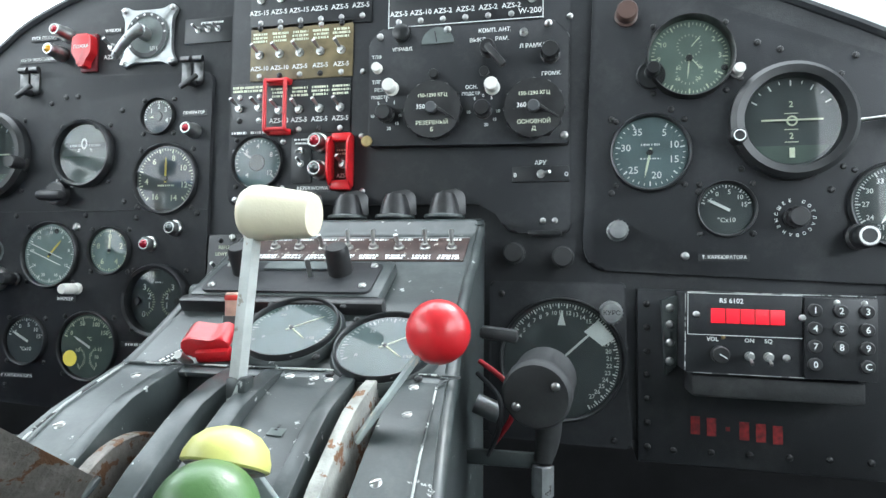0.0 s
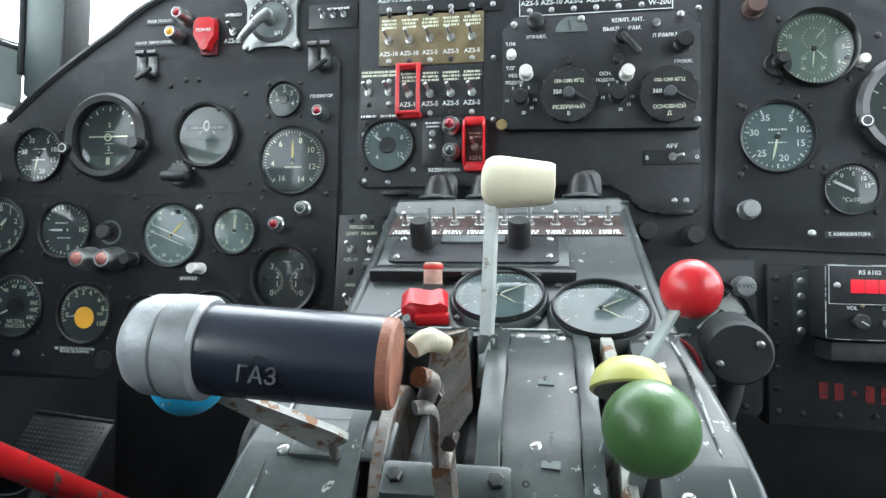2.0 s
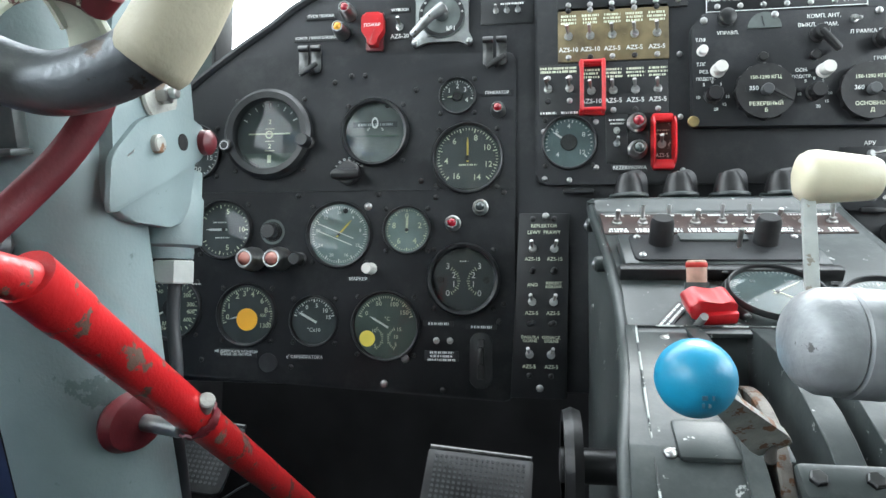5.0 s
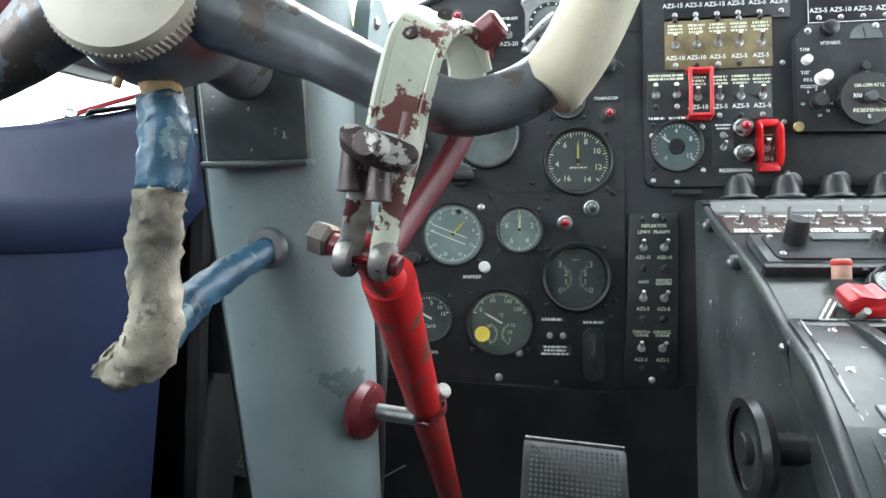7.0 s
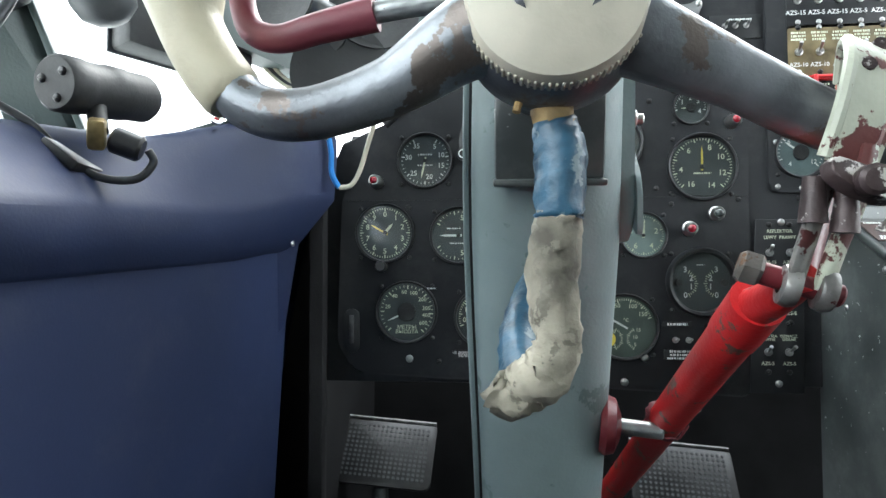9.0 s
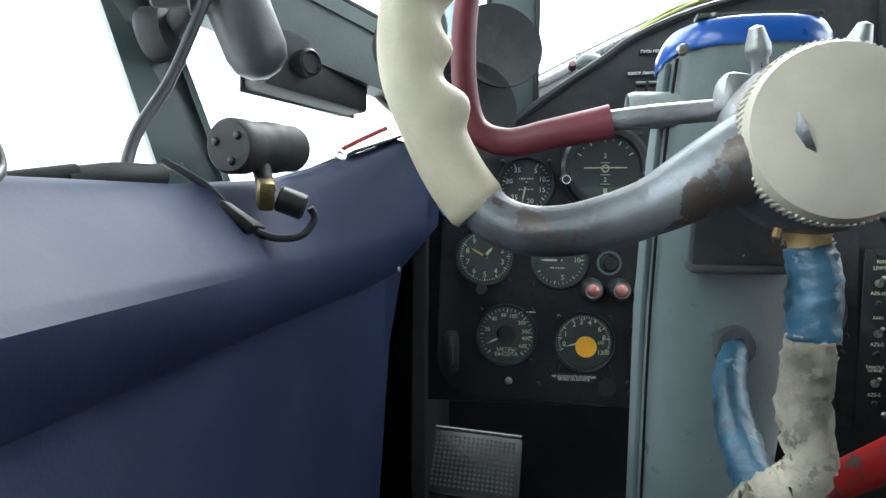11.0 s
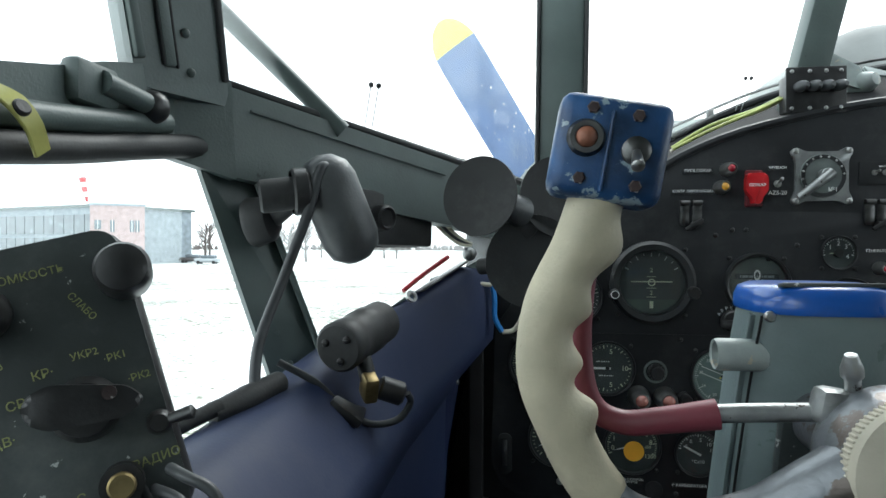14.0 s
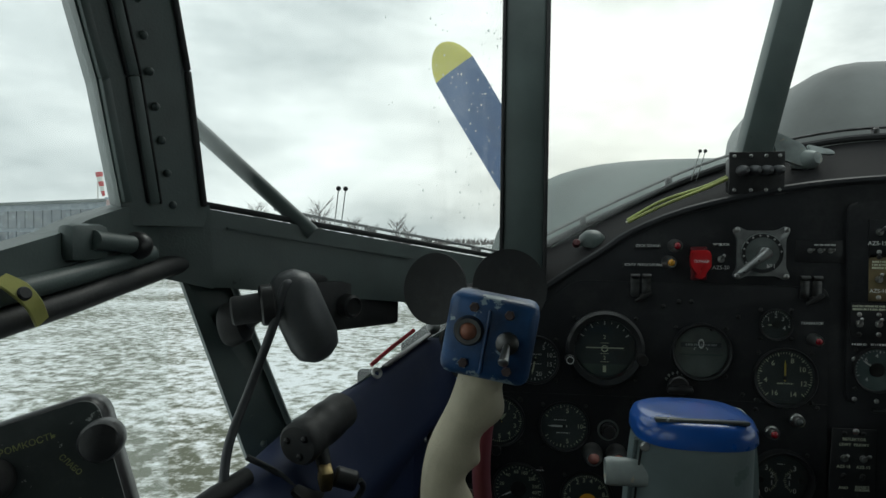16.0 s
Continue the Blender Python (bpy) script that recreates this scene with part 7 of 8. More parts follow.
# Added plate that stops light leaking past the lining's front end.
solo("trim_board_end", box(0.14, 0.022, 0.76, pose(-0.632, 0.829, 0.985), 0.003), DARK, "near-black plate added to stop a light leak between side lining and board", "panel", kind="structure")


def sheet(quads, mat, name, label, thick, push):
    """A bent sheet of quads, thickened along push."""
    t = bmesh.new()
    for q_ in quads:
        a = [t.verts.new(Vector(p)) for p in q_]
        b = [t.verts.new(Vector(p) + Vector(push) * thick) for p in q_]
        t.faces.new(a)
        t.faces.new(b[::-1])
        for i in range(len(a)):
            j = (i + 1) % len(a)
            t.faces.new((a[i], b[i], b[j], a[j]))
    return solo(name, t, mat, label, "window frame", kind="structure", smooth=30)


def bar(p0, p1, w, d, side=(0, 0, 1), bevel=0.002):
    p0, p1 = Vector(p0), Vector(p1)
    z = (p1 - p0).normalized()
    x = (Vector(side) - z * z.dot(Vector(side))).normalized()
    y = z.cross(x)
    m = Matrix((x, y, z)).transposed().to_4x4()
    m.translation = (p0 + p1) / 2
    return box(w, d, (p1 - p0).length, m, bevel)


SX = -0.80
YZ = pose(SX, 0, 0, 90, 0, 90)   # (y, z) outlines stand on the side wall, heights point into the cockpit
band = [(-1.4, 1.455), (0.0, 1.475), (0.296, 1.508), (0.364, 1.520), (0.464, 1.538), (0.505, 1.543), (0.505, 1.596), (0.44, 1.594), (0.415, 1.588), (0.385, 1.580), (0.350, 1.567), (0.29, 1.553), (0.0, 1.540), (-1.4, 1.515)]
solo("trim_side_window_band", plate(soften(band, 0.006), -0.02, 0.006, YZ, 0.002), FRAME, "grey-green painted band under the side window", "window frame", kind="structure")
PL = [(-0.797, 0.428, 1.575), (-0.797, 0.422, 1.595), (-0.797, 0.393, 1.695), (-0.796, 0.367, 1.752), (-0.790, 0.25, 2.03)]
PR = [(-0.764, 0.508, 1.575), (-0.764, 0.504, 1.595), (-0.763, 0.474, 1.722), (-0.762, 0.452, 1.782), (-0.758, 0.37, 2.03)]
pst = sheet([[a, b, d, c] for a, b, c, d in zip(PL, PR, PL[1:], PR[1:])], FRAME, "trim_corner_post", "grey-green corner post between side window and windscreen", 0.03, (-0.8, 0.6, 0))
for f_, w_, d_, mt_ in ((0.06, 0.008, 0.012, FRAME), (0.30, 0.003, 0.006, RUBBER), (0.36, 0.010, 0.008, FRAME), (0.44, 0.003, 0.005, RUBBER), (0.97, 0.006, 0.008, RUBBER)):
    for (a, b), (c, d) in zip(list(zip(PL, PR))[1:], list(zip(PL, PR))[2:]):
        p_, q_ = Vector(a).lerp(Vector(b), f_), Vector(c).lerp(Vector(d), f_)
        ob = new("rib", mesh_from("rib", bar(p_, q_, w_, d_, (0.4, 0.9, 0)), mt_))
        ob.parent = pst
for i in range(10):
    a, b = Vector(PL[1]).lerp(Vector(PR[1]), 0.58), Vector(PL[3]).lerp(Vector(PR[3]), 0.58)
    ob = new("rivet", shared("post_rivet", lambda: ball(0.004, I4, 10, 0, 90), FRAME))
    ob.parent = pst
    ob.matrix_basis = along(a.lerp(b, i / 6.0), a.lerp(b, i / 6.0) + Vector((0.9, -0.4, 0)))
rail = thing("side_rail", "rubber-covered rail along the bottom of the side window", "rail")
part("hose", tube([(SX + 0.012, -1.2, 1.455), (SX + 0.012, 0.0, 1.477), (SX + 0.012, 0.30, 1.508), (SX + 0.013, 0.42, 1.527), (SX + 0.016, 0.50, 1.538), (SX + 0.045, 0.56, 1.528), (-0.70, 0.63, 1.505)], 0.010, 12), RUBBER, rail)
part("pipe", tube([(SX + 0.012, -1.2, 1.478), (SX + 0.012, 0.0, 1.498), (SX + 0.012, 0.30, 1.527), (SX + 0.012, 0.45, 1.550)], 0.0085, 12), FRAME, rail)
clip = thing("yellow_clip", "yellow painted clip around the rail", "clip")
part("strap", band_strip([(SX + 0.016, 0.287, 1.537), (SX + 0.027, 0.290, 1.530), (SX + 0.030, 0.299, 1.519), (SX + 0.026, 0.310, 1.506)], (0.1, 0.9, 0.4), [0.012, 0.014, 0.012, 0.011], 0.0025), YELLOW, clip)
part("bolt", cyl(0.0048, 0, 0.004, along((SX + 0.028, 0.292, 1.526), (SX + 0.05, 0.286, 1.536)), 14, bevel=0.001), BAKELITE, clip)
latch = thing("window_latch", "worn window latch with a black ball knob", "latch")
part("base", box(0.016, 0.042, 0.030, pose(SX + 0.008, 0.372, 1.560), 0.006), FRAME, latch)
part("bolt_bar", cyl(0.008, 0, 0.055, along((SX + 0.016, 0.372, 1.562), (SX + 0.018, 0.415, 1.558)), 14), FRAME, latch)
part("knob", ball(0.0125, along((SX + 0.018, 0.424, 1.557), (SX + 0.018, 0.46, 1.553)), 22), BAKELITE, latch)
# front quarter sill, leading in to the windscreen's centre post
sill = sheet([[(-0.767, 0.502, 1.594), (-0.49, 0.872, 1.530), (-0.49, 0.872, 1.455), (-0.764, 0.506, 1.515)]], FRAME, "trim_quarter_sill", "grey-green sill under the quarter windscreen", 0.03, (-0.75, 0.66, 0))
ob = new("bead", mesh_from("bead", bar((-0.750, 0.520, 1.574), (-0.60, 0.722, 1.538), 0.002, 0.003), FRAME))
ob.parent = sill
sheet([[(-0.800, 0.466, 1.600), (-0.762, 0.508, 1.597), (-0.759, 0.511, 1.512), (-0.800, 0.466, 1.528)]], FRAME, "trim_corner_gusset", "grey-green gusset at the foot of the corner post", 0.015, (-0.75, 0.66, 0))
seal = thing("screen_seal", "dark rubber seal with clips along the windscreen's edge", "seal")
part("seal_strip", bar((-0.772, 0.512, 1.598), (-0.495, 0.882, 1.536), 0.006, 0.012), RUBBER, seal)
part("outer_rail", bar((-0.740, 0.61, 1.598), (-0.49, 0.90, 1.543), 0.004, 0.004), DARK_STEEL, seal)
for k in (0.35, 0.6, 0.85):
    a_, b_ = Vector((-0.740, 0.61, 1.594)), Vector((-0.49, 0.90, 1.539))
    part("clip", box(0.012, 0.012, 0.010, pose(*(a_ + (b_ - a_) * k), 0, 0, 48), 0.002), DARK_STEEL, seal)
pd = sheet([[(-0.788, 0.492, 1.535), (-0.765, 0.540, 1.535), (-0.7085, 0.5885, 1.338), (-0.741, 0.548, 1.325)]], FRAME, "trim_diagonal_post", "riveted grey-green diagonal window post", 0.012, (-0.6, 0.5, 0))
ob = new("flange", mesh_from("flange", bar((-0.763, 0.541, 1.535), (-0.705, 0.589, 1.338), 0.006, 0.020, (0.8, 0.4, 0)), FRAME))
ob.parent = pd
for i in range(7):
    u = i / 6
    for s in (-0.010, 0.011):
        r_ = new("rivet", shared("rivet", lambda: ball(0.004, I4, 10, 0, 90), FRAME))
        r_.parent = pd
        r_.matrix_basis = along((-0.787 + 0.062 * u + s * 0.55, 0.518 + 0.052 * u + s * 0.8, 1.53 - 0.19 * u), (-0.787 + 0.062 * u + s * 0.55 + 0.07, 0.518 + 0.052 * u + s * 0.8 - 0.05, 1.53 - 0.19 * u))
sheet([[(-0.735, 0.56, 1.345), (-0.70, 0.60, 1.352), (-0.64, 0.675, 1.396), (-0.66, 0.70, 1.38)], [(-0.64, 0.675, 1.396), (-0.56, 0.80, 1.438), (-0.56, 0.86, 1.43), (-0.66, 0.70, 1.38)]], FRAME, "trim_lower_sill", "grey-green lower sill of the side glazing", 0.02, (0, 0.2, -1))
cp = solo("trim_centre_post", bar((-0.458, 0.895, 1.47), (-0.452, 0.885, 2.05), 0.062, 0.05, (1, 0, 0), 0.006), FRAME, "grey-green windscreen centre post", "window frame", kind="structure")
ob = new("seal_strip", mesh_from("seal_strip", bar((-0.425, 0.888, 1.50), (-0.419, 0.878, 2.05), 0.006, 0.045, (1, 0, 0)), RUBBER))
ob.parent = cp
ob = new("seal_strip", mesh_from("seal_strip", bar((-0.491, 0.888, 1.50), (-0.485, 0.878, 2.05), 0.005, 0.045, (1, 0, 0)), RUBBER))
ob.parent = cp
solo("trim_right_post", bar((-0.130, 0.93, 1.62), (-0.040, 0.90, 2.03), 0.044, 0.04, (1, 0, 0), 0.005), FRAME, "grey-green slanting windscreen post", "window frame", kind="structure")
for (a_, b_) in (((0.42, 0.93, 1.62), (0.33, 0.90, 2.03)), ((0.82, 0.86, 1.45), (0.78, 0.80, 2.03))):
    solo("trim_far_post", bar(a_, b_, 0.05, 0.04, (1, 0, 0), 0.005), FRAME, "grey-green windscreen post", "window frame", kind="structure")
# coaming between the board and the windscreen
RAIL = [(-0.49, 0.90, 1.515), (-0.422, 1.0, 1.548), (-0.2955, 1.0, 1.6105), (-0.1428, 1.0, 1.675), (0.02, 1.0, 1.715), (0.17, 1.0, 1.722), (0.34, 1.0, 1.705), (0.50, 1.0, 1.64), (0.66, 1.0, 1.55), (0.82, 0.97, 1.44), (0.98, 0.90, 1.33)]
t = bmesh.new()
ra, rb = smooth_path(RAIL, 5), smooth_path([(x, 0.866, z) for x, z in ARCH], 4)
n_ = 40
va = [t.verts.new(ra[round(i / (n_ - 1) * (len(ra) - 1))]) for i in range(n_)]
vb = [t.verts.new(rb[round(i / (n_ - 1) * (len(rb) - 1))] + Vector((0, 0, -0.004))) for i in range(n_)]
for i in range(n_ - 1):
    t.faces.new((va[i], va[i + 1], vb[i + 1], vb[i]))
ex = bmesh.ops.extrude_face_region(t, geom=t.faces[:])
bmesh.ops.translate(t, vec=(0, 0, -0.01), verts=[v for v in ex["geom"] if isinstance(v, bmesh.types.BMVert)])
solo("trim_coaming", t, DARK, "dark coaming behind the instrument board", "coaming", kind="structure")
sr = thing("screen_rail", "dark rail with clips along the foot of the windscreen", "rail")
part("strip", tube([Vector(p) + Vector((0, 0, 0.006)) for p in RAIL], 0.006, 8, 5), RUBBER, sr)
part("outer_strip", tube([Vector(p) + Vector((0, 0.01, 0.022)) for p in RAIL[1:]], 0.0025, 6, 5), DARK_STEEL, sr)
for i in range(1, 9):
    q_ = (Vector(RAIL[i]) + Vector(RAIL[i + 1])) / 2 + Vector((0, 0.005, 0.016))
    part("clip", box(0.010, 0.012, 0.016, Matrix.Translation(q_), 0.002), DARK_STEEL, sr)
wy = thing("coaming_wires", "yellow-green wires lying along the coaming", "wires")
for k, (dy, dz) in enumerate(((0, 0), (0.008, 0.003), (0.015, -0.001))):
    part("wire", tube([(-0.30, 0.895 + dy, 1.590 + dz), (-0.25, 0.89 + dy, 1.615 + dz + 0.004 * k), (-0.19, 0.888 + dy, 1.640 + dz), (-0.14, 0.88 + dy, 1.662 + dz), (-0.10, 0.875 + dy, 1.664 + dz)], 0.0024, 8), (WIRE_YELLOW, WIRE_YELLOW, WIRE_WHITE)[k], wy)
for x, y, z, col_ in ((-0.375, 0.92, 1.555, DARK_RED), (-0.44, 0.905, 1.53, DARK_RED)):
    solo("small_bolt", cyl(0.006, 0, 0.010, along((x, y, z), (x, y - 0.02, z + 0.01)), 12, bevel=0.001), col_, "small coloured fitting on the coaming", "fitting", group="coaming fittings")
sp_ = thing("air_fitting", "grey-green cone fitting at the foot of the windscreen", "fitting", along((-0.35, 0.93, 1.558), (-0.35, 0.92, 1.585)))
part("cone", lathe([(0, 0), (0.022, 0), (0.020, 0.010), (0.012, 0.018), (0, 0.020)], 20), FRAME, sp_)
kb = thing("knob_box", "small black box with four grey knobs on the coaming", "switch box", wall_m(-0.131, 1.658, 0.855))
part("plate", box(0.074, 0.060, 0.003, I4, 0.001), BAKELITE, kb)
part("case", box(0.060, 0.050, 0.040, pose(0, 0, -0.021), 0.003), BAKELITE, kb)
for i in range(4):
    part("knob", lathe([(0, 0), (0.0062, 0), (0.0075, 0.006), (0.0062, 0.014), (0.003, 0.018), (0, 0.018)], 18, pose(-0.023 + i * 0.0155, 0.003, 0.0015, 0, 18, 0)), GREY_BULB, kb, "grey knob")
for x in (-0.030, -0.008, 0.012, 0.030):
    for y in (-0.024, 0.024):
        screw(kb, x, y, 0.0016, False, 0.8)

# vents, lamps and cables by the side window
gb = thing("grey_capsule_lamp", "grey capsule-shaped cockpit lamp on a swivel bracket", "lamp", pose(0.012, -0.038, 0.0))
GM = along((-0.690, 0.548, 1.515), (-0.668, 0.572, 1.447))
part("capsule", lathe([(0, -0.018), (0.012, -0.015), (0.022, -0.006), (0.0255, 0.006), (0.0255, 0.060), (0.022, 0.072), (0.012, 0.080), (0, 0.083)], 36, GM), GREY_BULB, gb)
part("socket", cyl(0.014, 0, 0.030, along((-0.708, 0.528, 1.498), (-0.735, 0.516, 1.494)), 20, bevel=0.002), RUBBER, gb)
part("knurled_ring", lathe([(0.018, 0), (0.020, 0.002), (0.020, 0.012), (0.018, 0.014)], 24, along((-0.700, 0.535, 1.500), (-0.735, 0.516, 1.496))), BAKELITE, gb)
part("mount", lathe([(0, 0), (0.021, 0.0), (0.023, 0.004), (0.020, 0.020), (0.012, 0.026), (0, 0.026)], 24, along((-0.764, 0.560, 1.474), (-0.735, 0.562, 1.480))), RUBBER, gb)
part("bracket", bar((-0.778, 0.580, 1.470), (-0.742, 0.568, 1.474), 0.030, 0.004, (0, 0, 1)), FRAME, gb, "grey-green bracket lug")
part("arm", tube([(-0.745, 0.562, 1.478), (-0.725, 0.550, 1.490), (-0.712, 0.538, 1.498)], 0.010, 12, 4), RUBBER, gb)
cbl = thing("lamp_cable", "thick grey cable hanging from the lamp to the ledge", "cable")
part("cable", tube([(-0.6700, 0.5070, 1.5120), (-0.6740, 0.4900, 1.5190), (-0.6840, 0.4850, 1.4809), (-0.7019, 0.4750, 1.4251), (-0.7082, 0.4450, 1.3796), (-0.7007, 0.4200, 1.3470)], 0.0043, 12), CABLE, cbl)
cn = thing("cable_connector", "black cable connectors lying on the ledge", "connector")
part("plug", tube([(-0.731, 0.360, 1.336), (-0.712, 0.392, 1.345)], 0.0055, 14, 2), RUBBER, cn)
part("socket", tube([(-0.716, 0.388, 1.340), (-0.704, 0.415, 1.345), (-0.694, 0.450, 1.349)], 0.010, 16, 4, radii=[0.0075, 0.0095, 0.0085]), RUBBER, cn)
part("cable", tube([(-0.730, 0.362, 1.336), (-0.742, 0.30, 1.334), (-0.748, 0.20, 1.330)], 0.0045, 10), CABLE, cn)
bx = thing("vent_box", "black switch box with a round knob below the sill", "box")
BA, BB = Vector((-0.709, 0.605, 1.485)), Vector((-0.634, 0.733, 1.482))
bdir = (BB - BA).normalized()
part("case", bar(BA + bdir * 0.01, BB, 0.060, 0.045, (0, 0, 1), 0.005), RUBBER, bx)
part("top_tube", tube([BA + Vector((0.004, -0.006, 0.032)), BB + Vector((0.006, 0.004, 0.030))], 0.013, 16, 2), RUBBER, bx)
part("back_plate", bar(BA + Vector((-0.008, 0.012, 0.002)), BB + Vector((-0.004, 0.010, 0.004)), 0.070, 0.004, (0, 0, 1), 0.001), GREY_BULB, bx)
part("knob", lathe([(0, 0), (0.012, 0), (0.014, 0.004), (0.0135, 0.016), (0.011, 0.018), (0.009, 0.015), (0, 0.015)], 24, along((-0.664, 0.640, 1.484), (-0.645, 0.628, 1.483))), BAKELITE, bx)
part("terminal_block", box(0.016, 0.030, 0.012, pose(-0.640, 0.735, 1.530, 0, 0, 30), 0.002), BAKELITE, bx)
for k in range(3):
    part("wire", tube([(-0.648 + 0.006 * k, 0.725 + 0.003 * k, 1.532), (-0.634 + 0.006 * k, 0.735, 1.508), (-0.615 + 0.006 * k, 0.75, 1.480), (-0.590, 0.755, 1.458 + 0.004 * k), (-0.572, 0.76, 1.455)], 0.0026, 8), (WIRE_WHITE, CABLE, WIRE_WHITE)[k], bx)
fan = thing("cockpit_fan", "black rubber-bladed cockpit fan above the board", "fan")
part("motor", lathe([(0, -0.03), (0.024, -0.028), (0.028, -0.01), (0.028, 0.035), (0.016, 0.045), (0, 0.046)], 28, along((-0.502, 0.70, 1.475), (-0.520, 0.66, 1.485))), RUBBER, fan)
part("spinner", lathe([(0, 0.0), (0.017, 0.0), (0.014, 0.022), (0.009, 0.030), (0, 0.032)], 24, along((-0.512, 0.655, 1.490), (-0.530, 0.625, 1.498))), GREY_BULB, fan)
for (c_, n_dir, r_) in (((-0.551, 0.642, 1.505), (-0.35, -0.9, 0.10), 0.042), ((-0.500, 0.665, 1.438), (0.15, -0.95, -0.1), 0.050), ((-0.470, 0.675, 1.505), (0.3, -0.9, 0.2), 0.046)):
    v0 = Vector(c_)
    part("blade", lathe([(0, 0.000), (r_ * 0.6, 0.002), (r_, 0.006), (r_, 0.0085), (r_ * 0.6, 0.0045), (0, 0.0025)], 40, along(v0, v0 + Vector(n_dir))), RUBBER, fan, "round soft rubber blade")
part("stand", tube([(-0.505, 0.70, 1.455), (-0.53, 0.73, 1.435), (-0.56, 0.75, 1.428)], 0.010, 12), RUBBER, fan)
fan = thing("cockpit_fan", "pale grey fan on the coaming beside the windscreen post", "fan")
part("blade", plate(soften([(-0.034, 0.040), (0.020, 0.014), (0.016, -0.020), (-0.030, -0.006)], 0.010), -0.002, 0.002, pose(-0.052, 0.93, 1.692, 78, 0, 14), 0.001), GREY_LEVER, fan)
part("blade", plate(soften([(-0.006, 0.006), (0.034, 0.004), (0.038, -0.003), (0.0, -0.010)], 0.004), -0.002, 0.002, pose(-0.028, 0.935, 1.702, 60, 10, 10), 0.001), GREY_LEVER, fan)
part("spinner", lathe([(0, 0.0), (0.018, 0.0), (0.015, 0.022), (0.009, 0.034), (0, 0.036)], 24, along((-0.040, 0.950, 1.682), (-0.020, 0.915, 1.688))), GREY_LEVER, fan)
part("stand", tube([(-0.040, 0.950, 1.680), (-0.042, 0.955, 1.665), (-0.044, 0.955, 1.640)], 0.008, 10), RUBBER, fan)
spt = thing("swivel_spot_lamp", "black swivel spot lamp on a brass bracket on the ledge", "lamp")
SA, SB = (-0.6535, 0.468, 1.373), (-0.637, 0.556, 1.385)
part("body", lathe([(0, 0), (0.018, 0), (0.0205, 0.003), (0.0205, 0.018), (0.0195, 0.020), (0.0195, 0.040), (0.0205, 0.042), (0.0205, 0.058), (0.0195, 0.060), (0.0195, 0.082), (0.015, 0.089), (0, 0.090)], 36, along(SA, SB)), RUBBER, spt)
for a in (20, 140, 260):
    screw(spt, 0, 0, 0, True).matrix_basis = along(SA, SB) @ pose(0.011 * math.cos(radians(a)), 0.011 * math.sin(radians(a)), 0.0, 180)
part("stem", tube([(-0.645, 0.50, 1.372), (-0.636, 0.490, 1.352), (-0.632, 0.486, 1.342)], 0.007, 12, 4), RUBBER, spt)
part("joint", box(0.012, 0.020, 0.022, pose(-0.632, 0.484, 1.340, 20, 0, 30), 0.003), BRASS, spt, "brass swivel joint")
part("knob", cyl(0.010, 0, 0.022, along((-0.626, 0.492, 1.338), (-0.606, 0.500, 1.330)), 12, bevel=0.002), BAKELITE, spt)
part("foot", box(0.030, 0.044, 0.008, pose(-0.650, 0.485, 1.322, 0, 38, 10), 0.002), BAKELITE, spt)
cb2 = thing("spot_lamp_cable", "grey cable drooping under the spot lamp", "cable")
part("cable", tube([(-0.700, 0.462, 1.362), (-0.672, 0.470, 1.345), (-0.652, 0.476, 1.324), (-0.632, 0.486, 1.309), (-0.612, 0.500, 1.309), (-0.602, 0.506, 1.322), (-0.604, 0.502, 1.331)], 0.0030, 10), CABLE, cb2)
lp_ = thing("ledge_plate", "steel bracket plate with a red wire at the ledge's corner", "bracket")
part("plate", bar((-0.626, 0.685, 1.402), (-0.580, 0.757, 1.434), 0.014, 0.003, (0.8, -0.5, 0.2)), DARK_STEEL, lp_)
part("ring", lathe([(0.0035, 0), (0.007, 0), (0.007, 0.003), (0.0035, 0.003)], 18, along((-0.632, 0.668, 1.397), (-0.612, 0.648, 1.412))), STEEL, lp_)
part("wire", tube([(-0.645, 0.69, 1.402), (-0.625, 0.715, 1.420), (-0.600, 0.745, 1.440)], 0.0028, 8), WIRE_RED, lp_)
part("stud", ball(0.009, pose(-0.574, 0.748, 1.444), 16), ALU, lp_)
bw = thing("blue_wire_loop", "blue and cream wire looping over the lining's corner", "wire")
part("cream_wire", tube([(-0.60, 0.74, 1.412), (-0.575, 0.765, 1.408), (-0.548, 0.79, 1.403)], 0.0028, 8), WIRE_WHITE, bw)
part("blue_wire", tube([(-0.548, 0.79, 1.403), (-0.545, 0.79, 1.385), (-0.544, 0.79, 1.360), (-0.535, 0.79, 1.343)], 0.0034, 8), WIRE_BLUE, bw)
part("cream_wire", tube([(-0.535, 0.79, 1.343), (-0.520, 0.79, 1.346), (-0.509, 0.79, 1.365), (-0.500, 0.79, 1.395), (-0.489, 0.79, 1.430)], 0.0030, 8), WIRE_WHITE, bw)
wb = thing("window_brace", "grey-green brace tube across the quarter window", "brace")
part("tube", tube([(-0.816, 0.542, 1.699), (-0.7396, 0.579, 1.6208), (-0.690, 0.603, 1.570)], 0.0088, 14, 2), FRAME, wb)
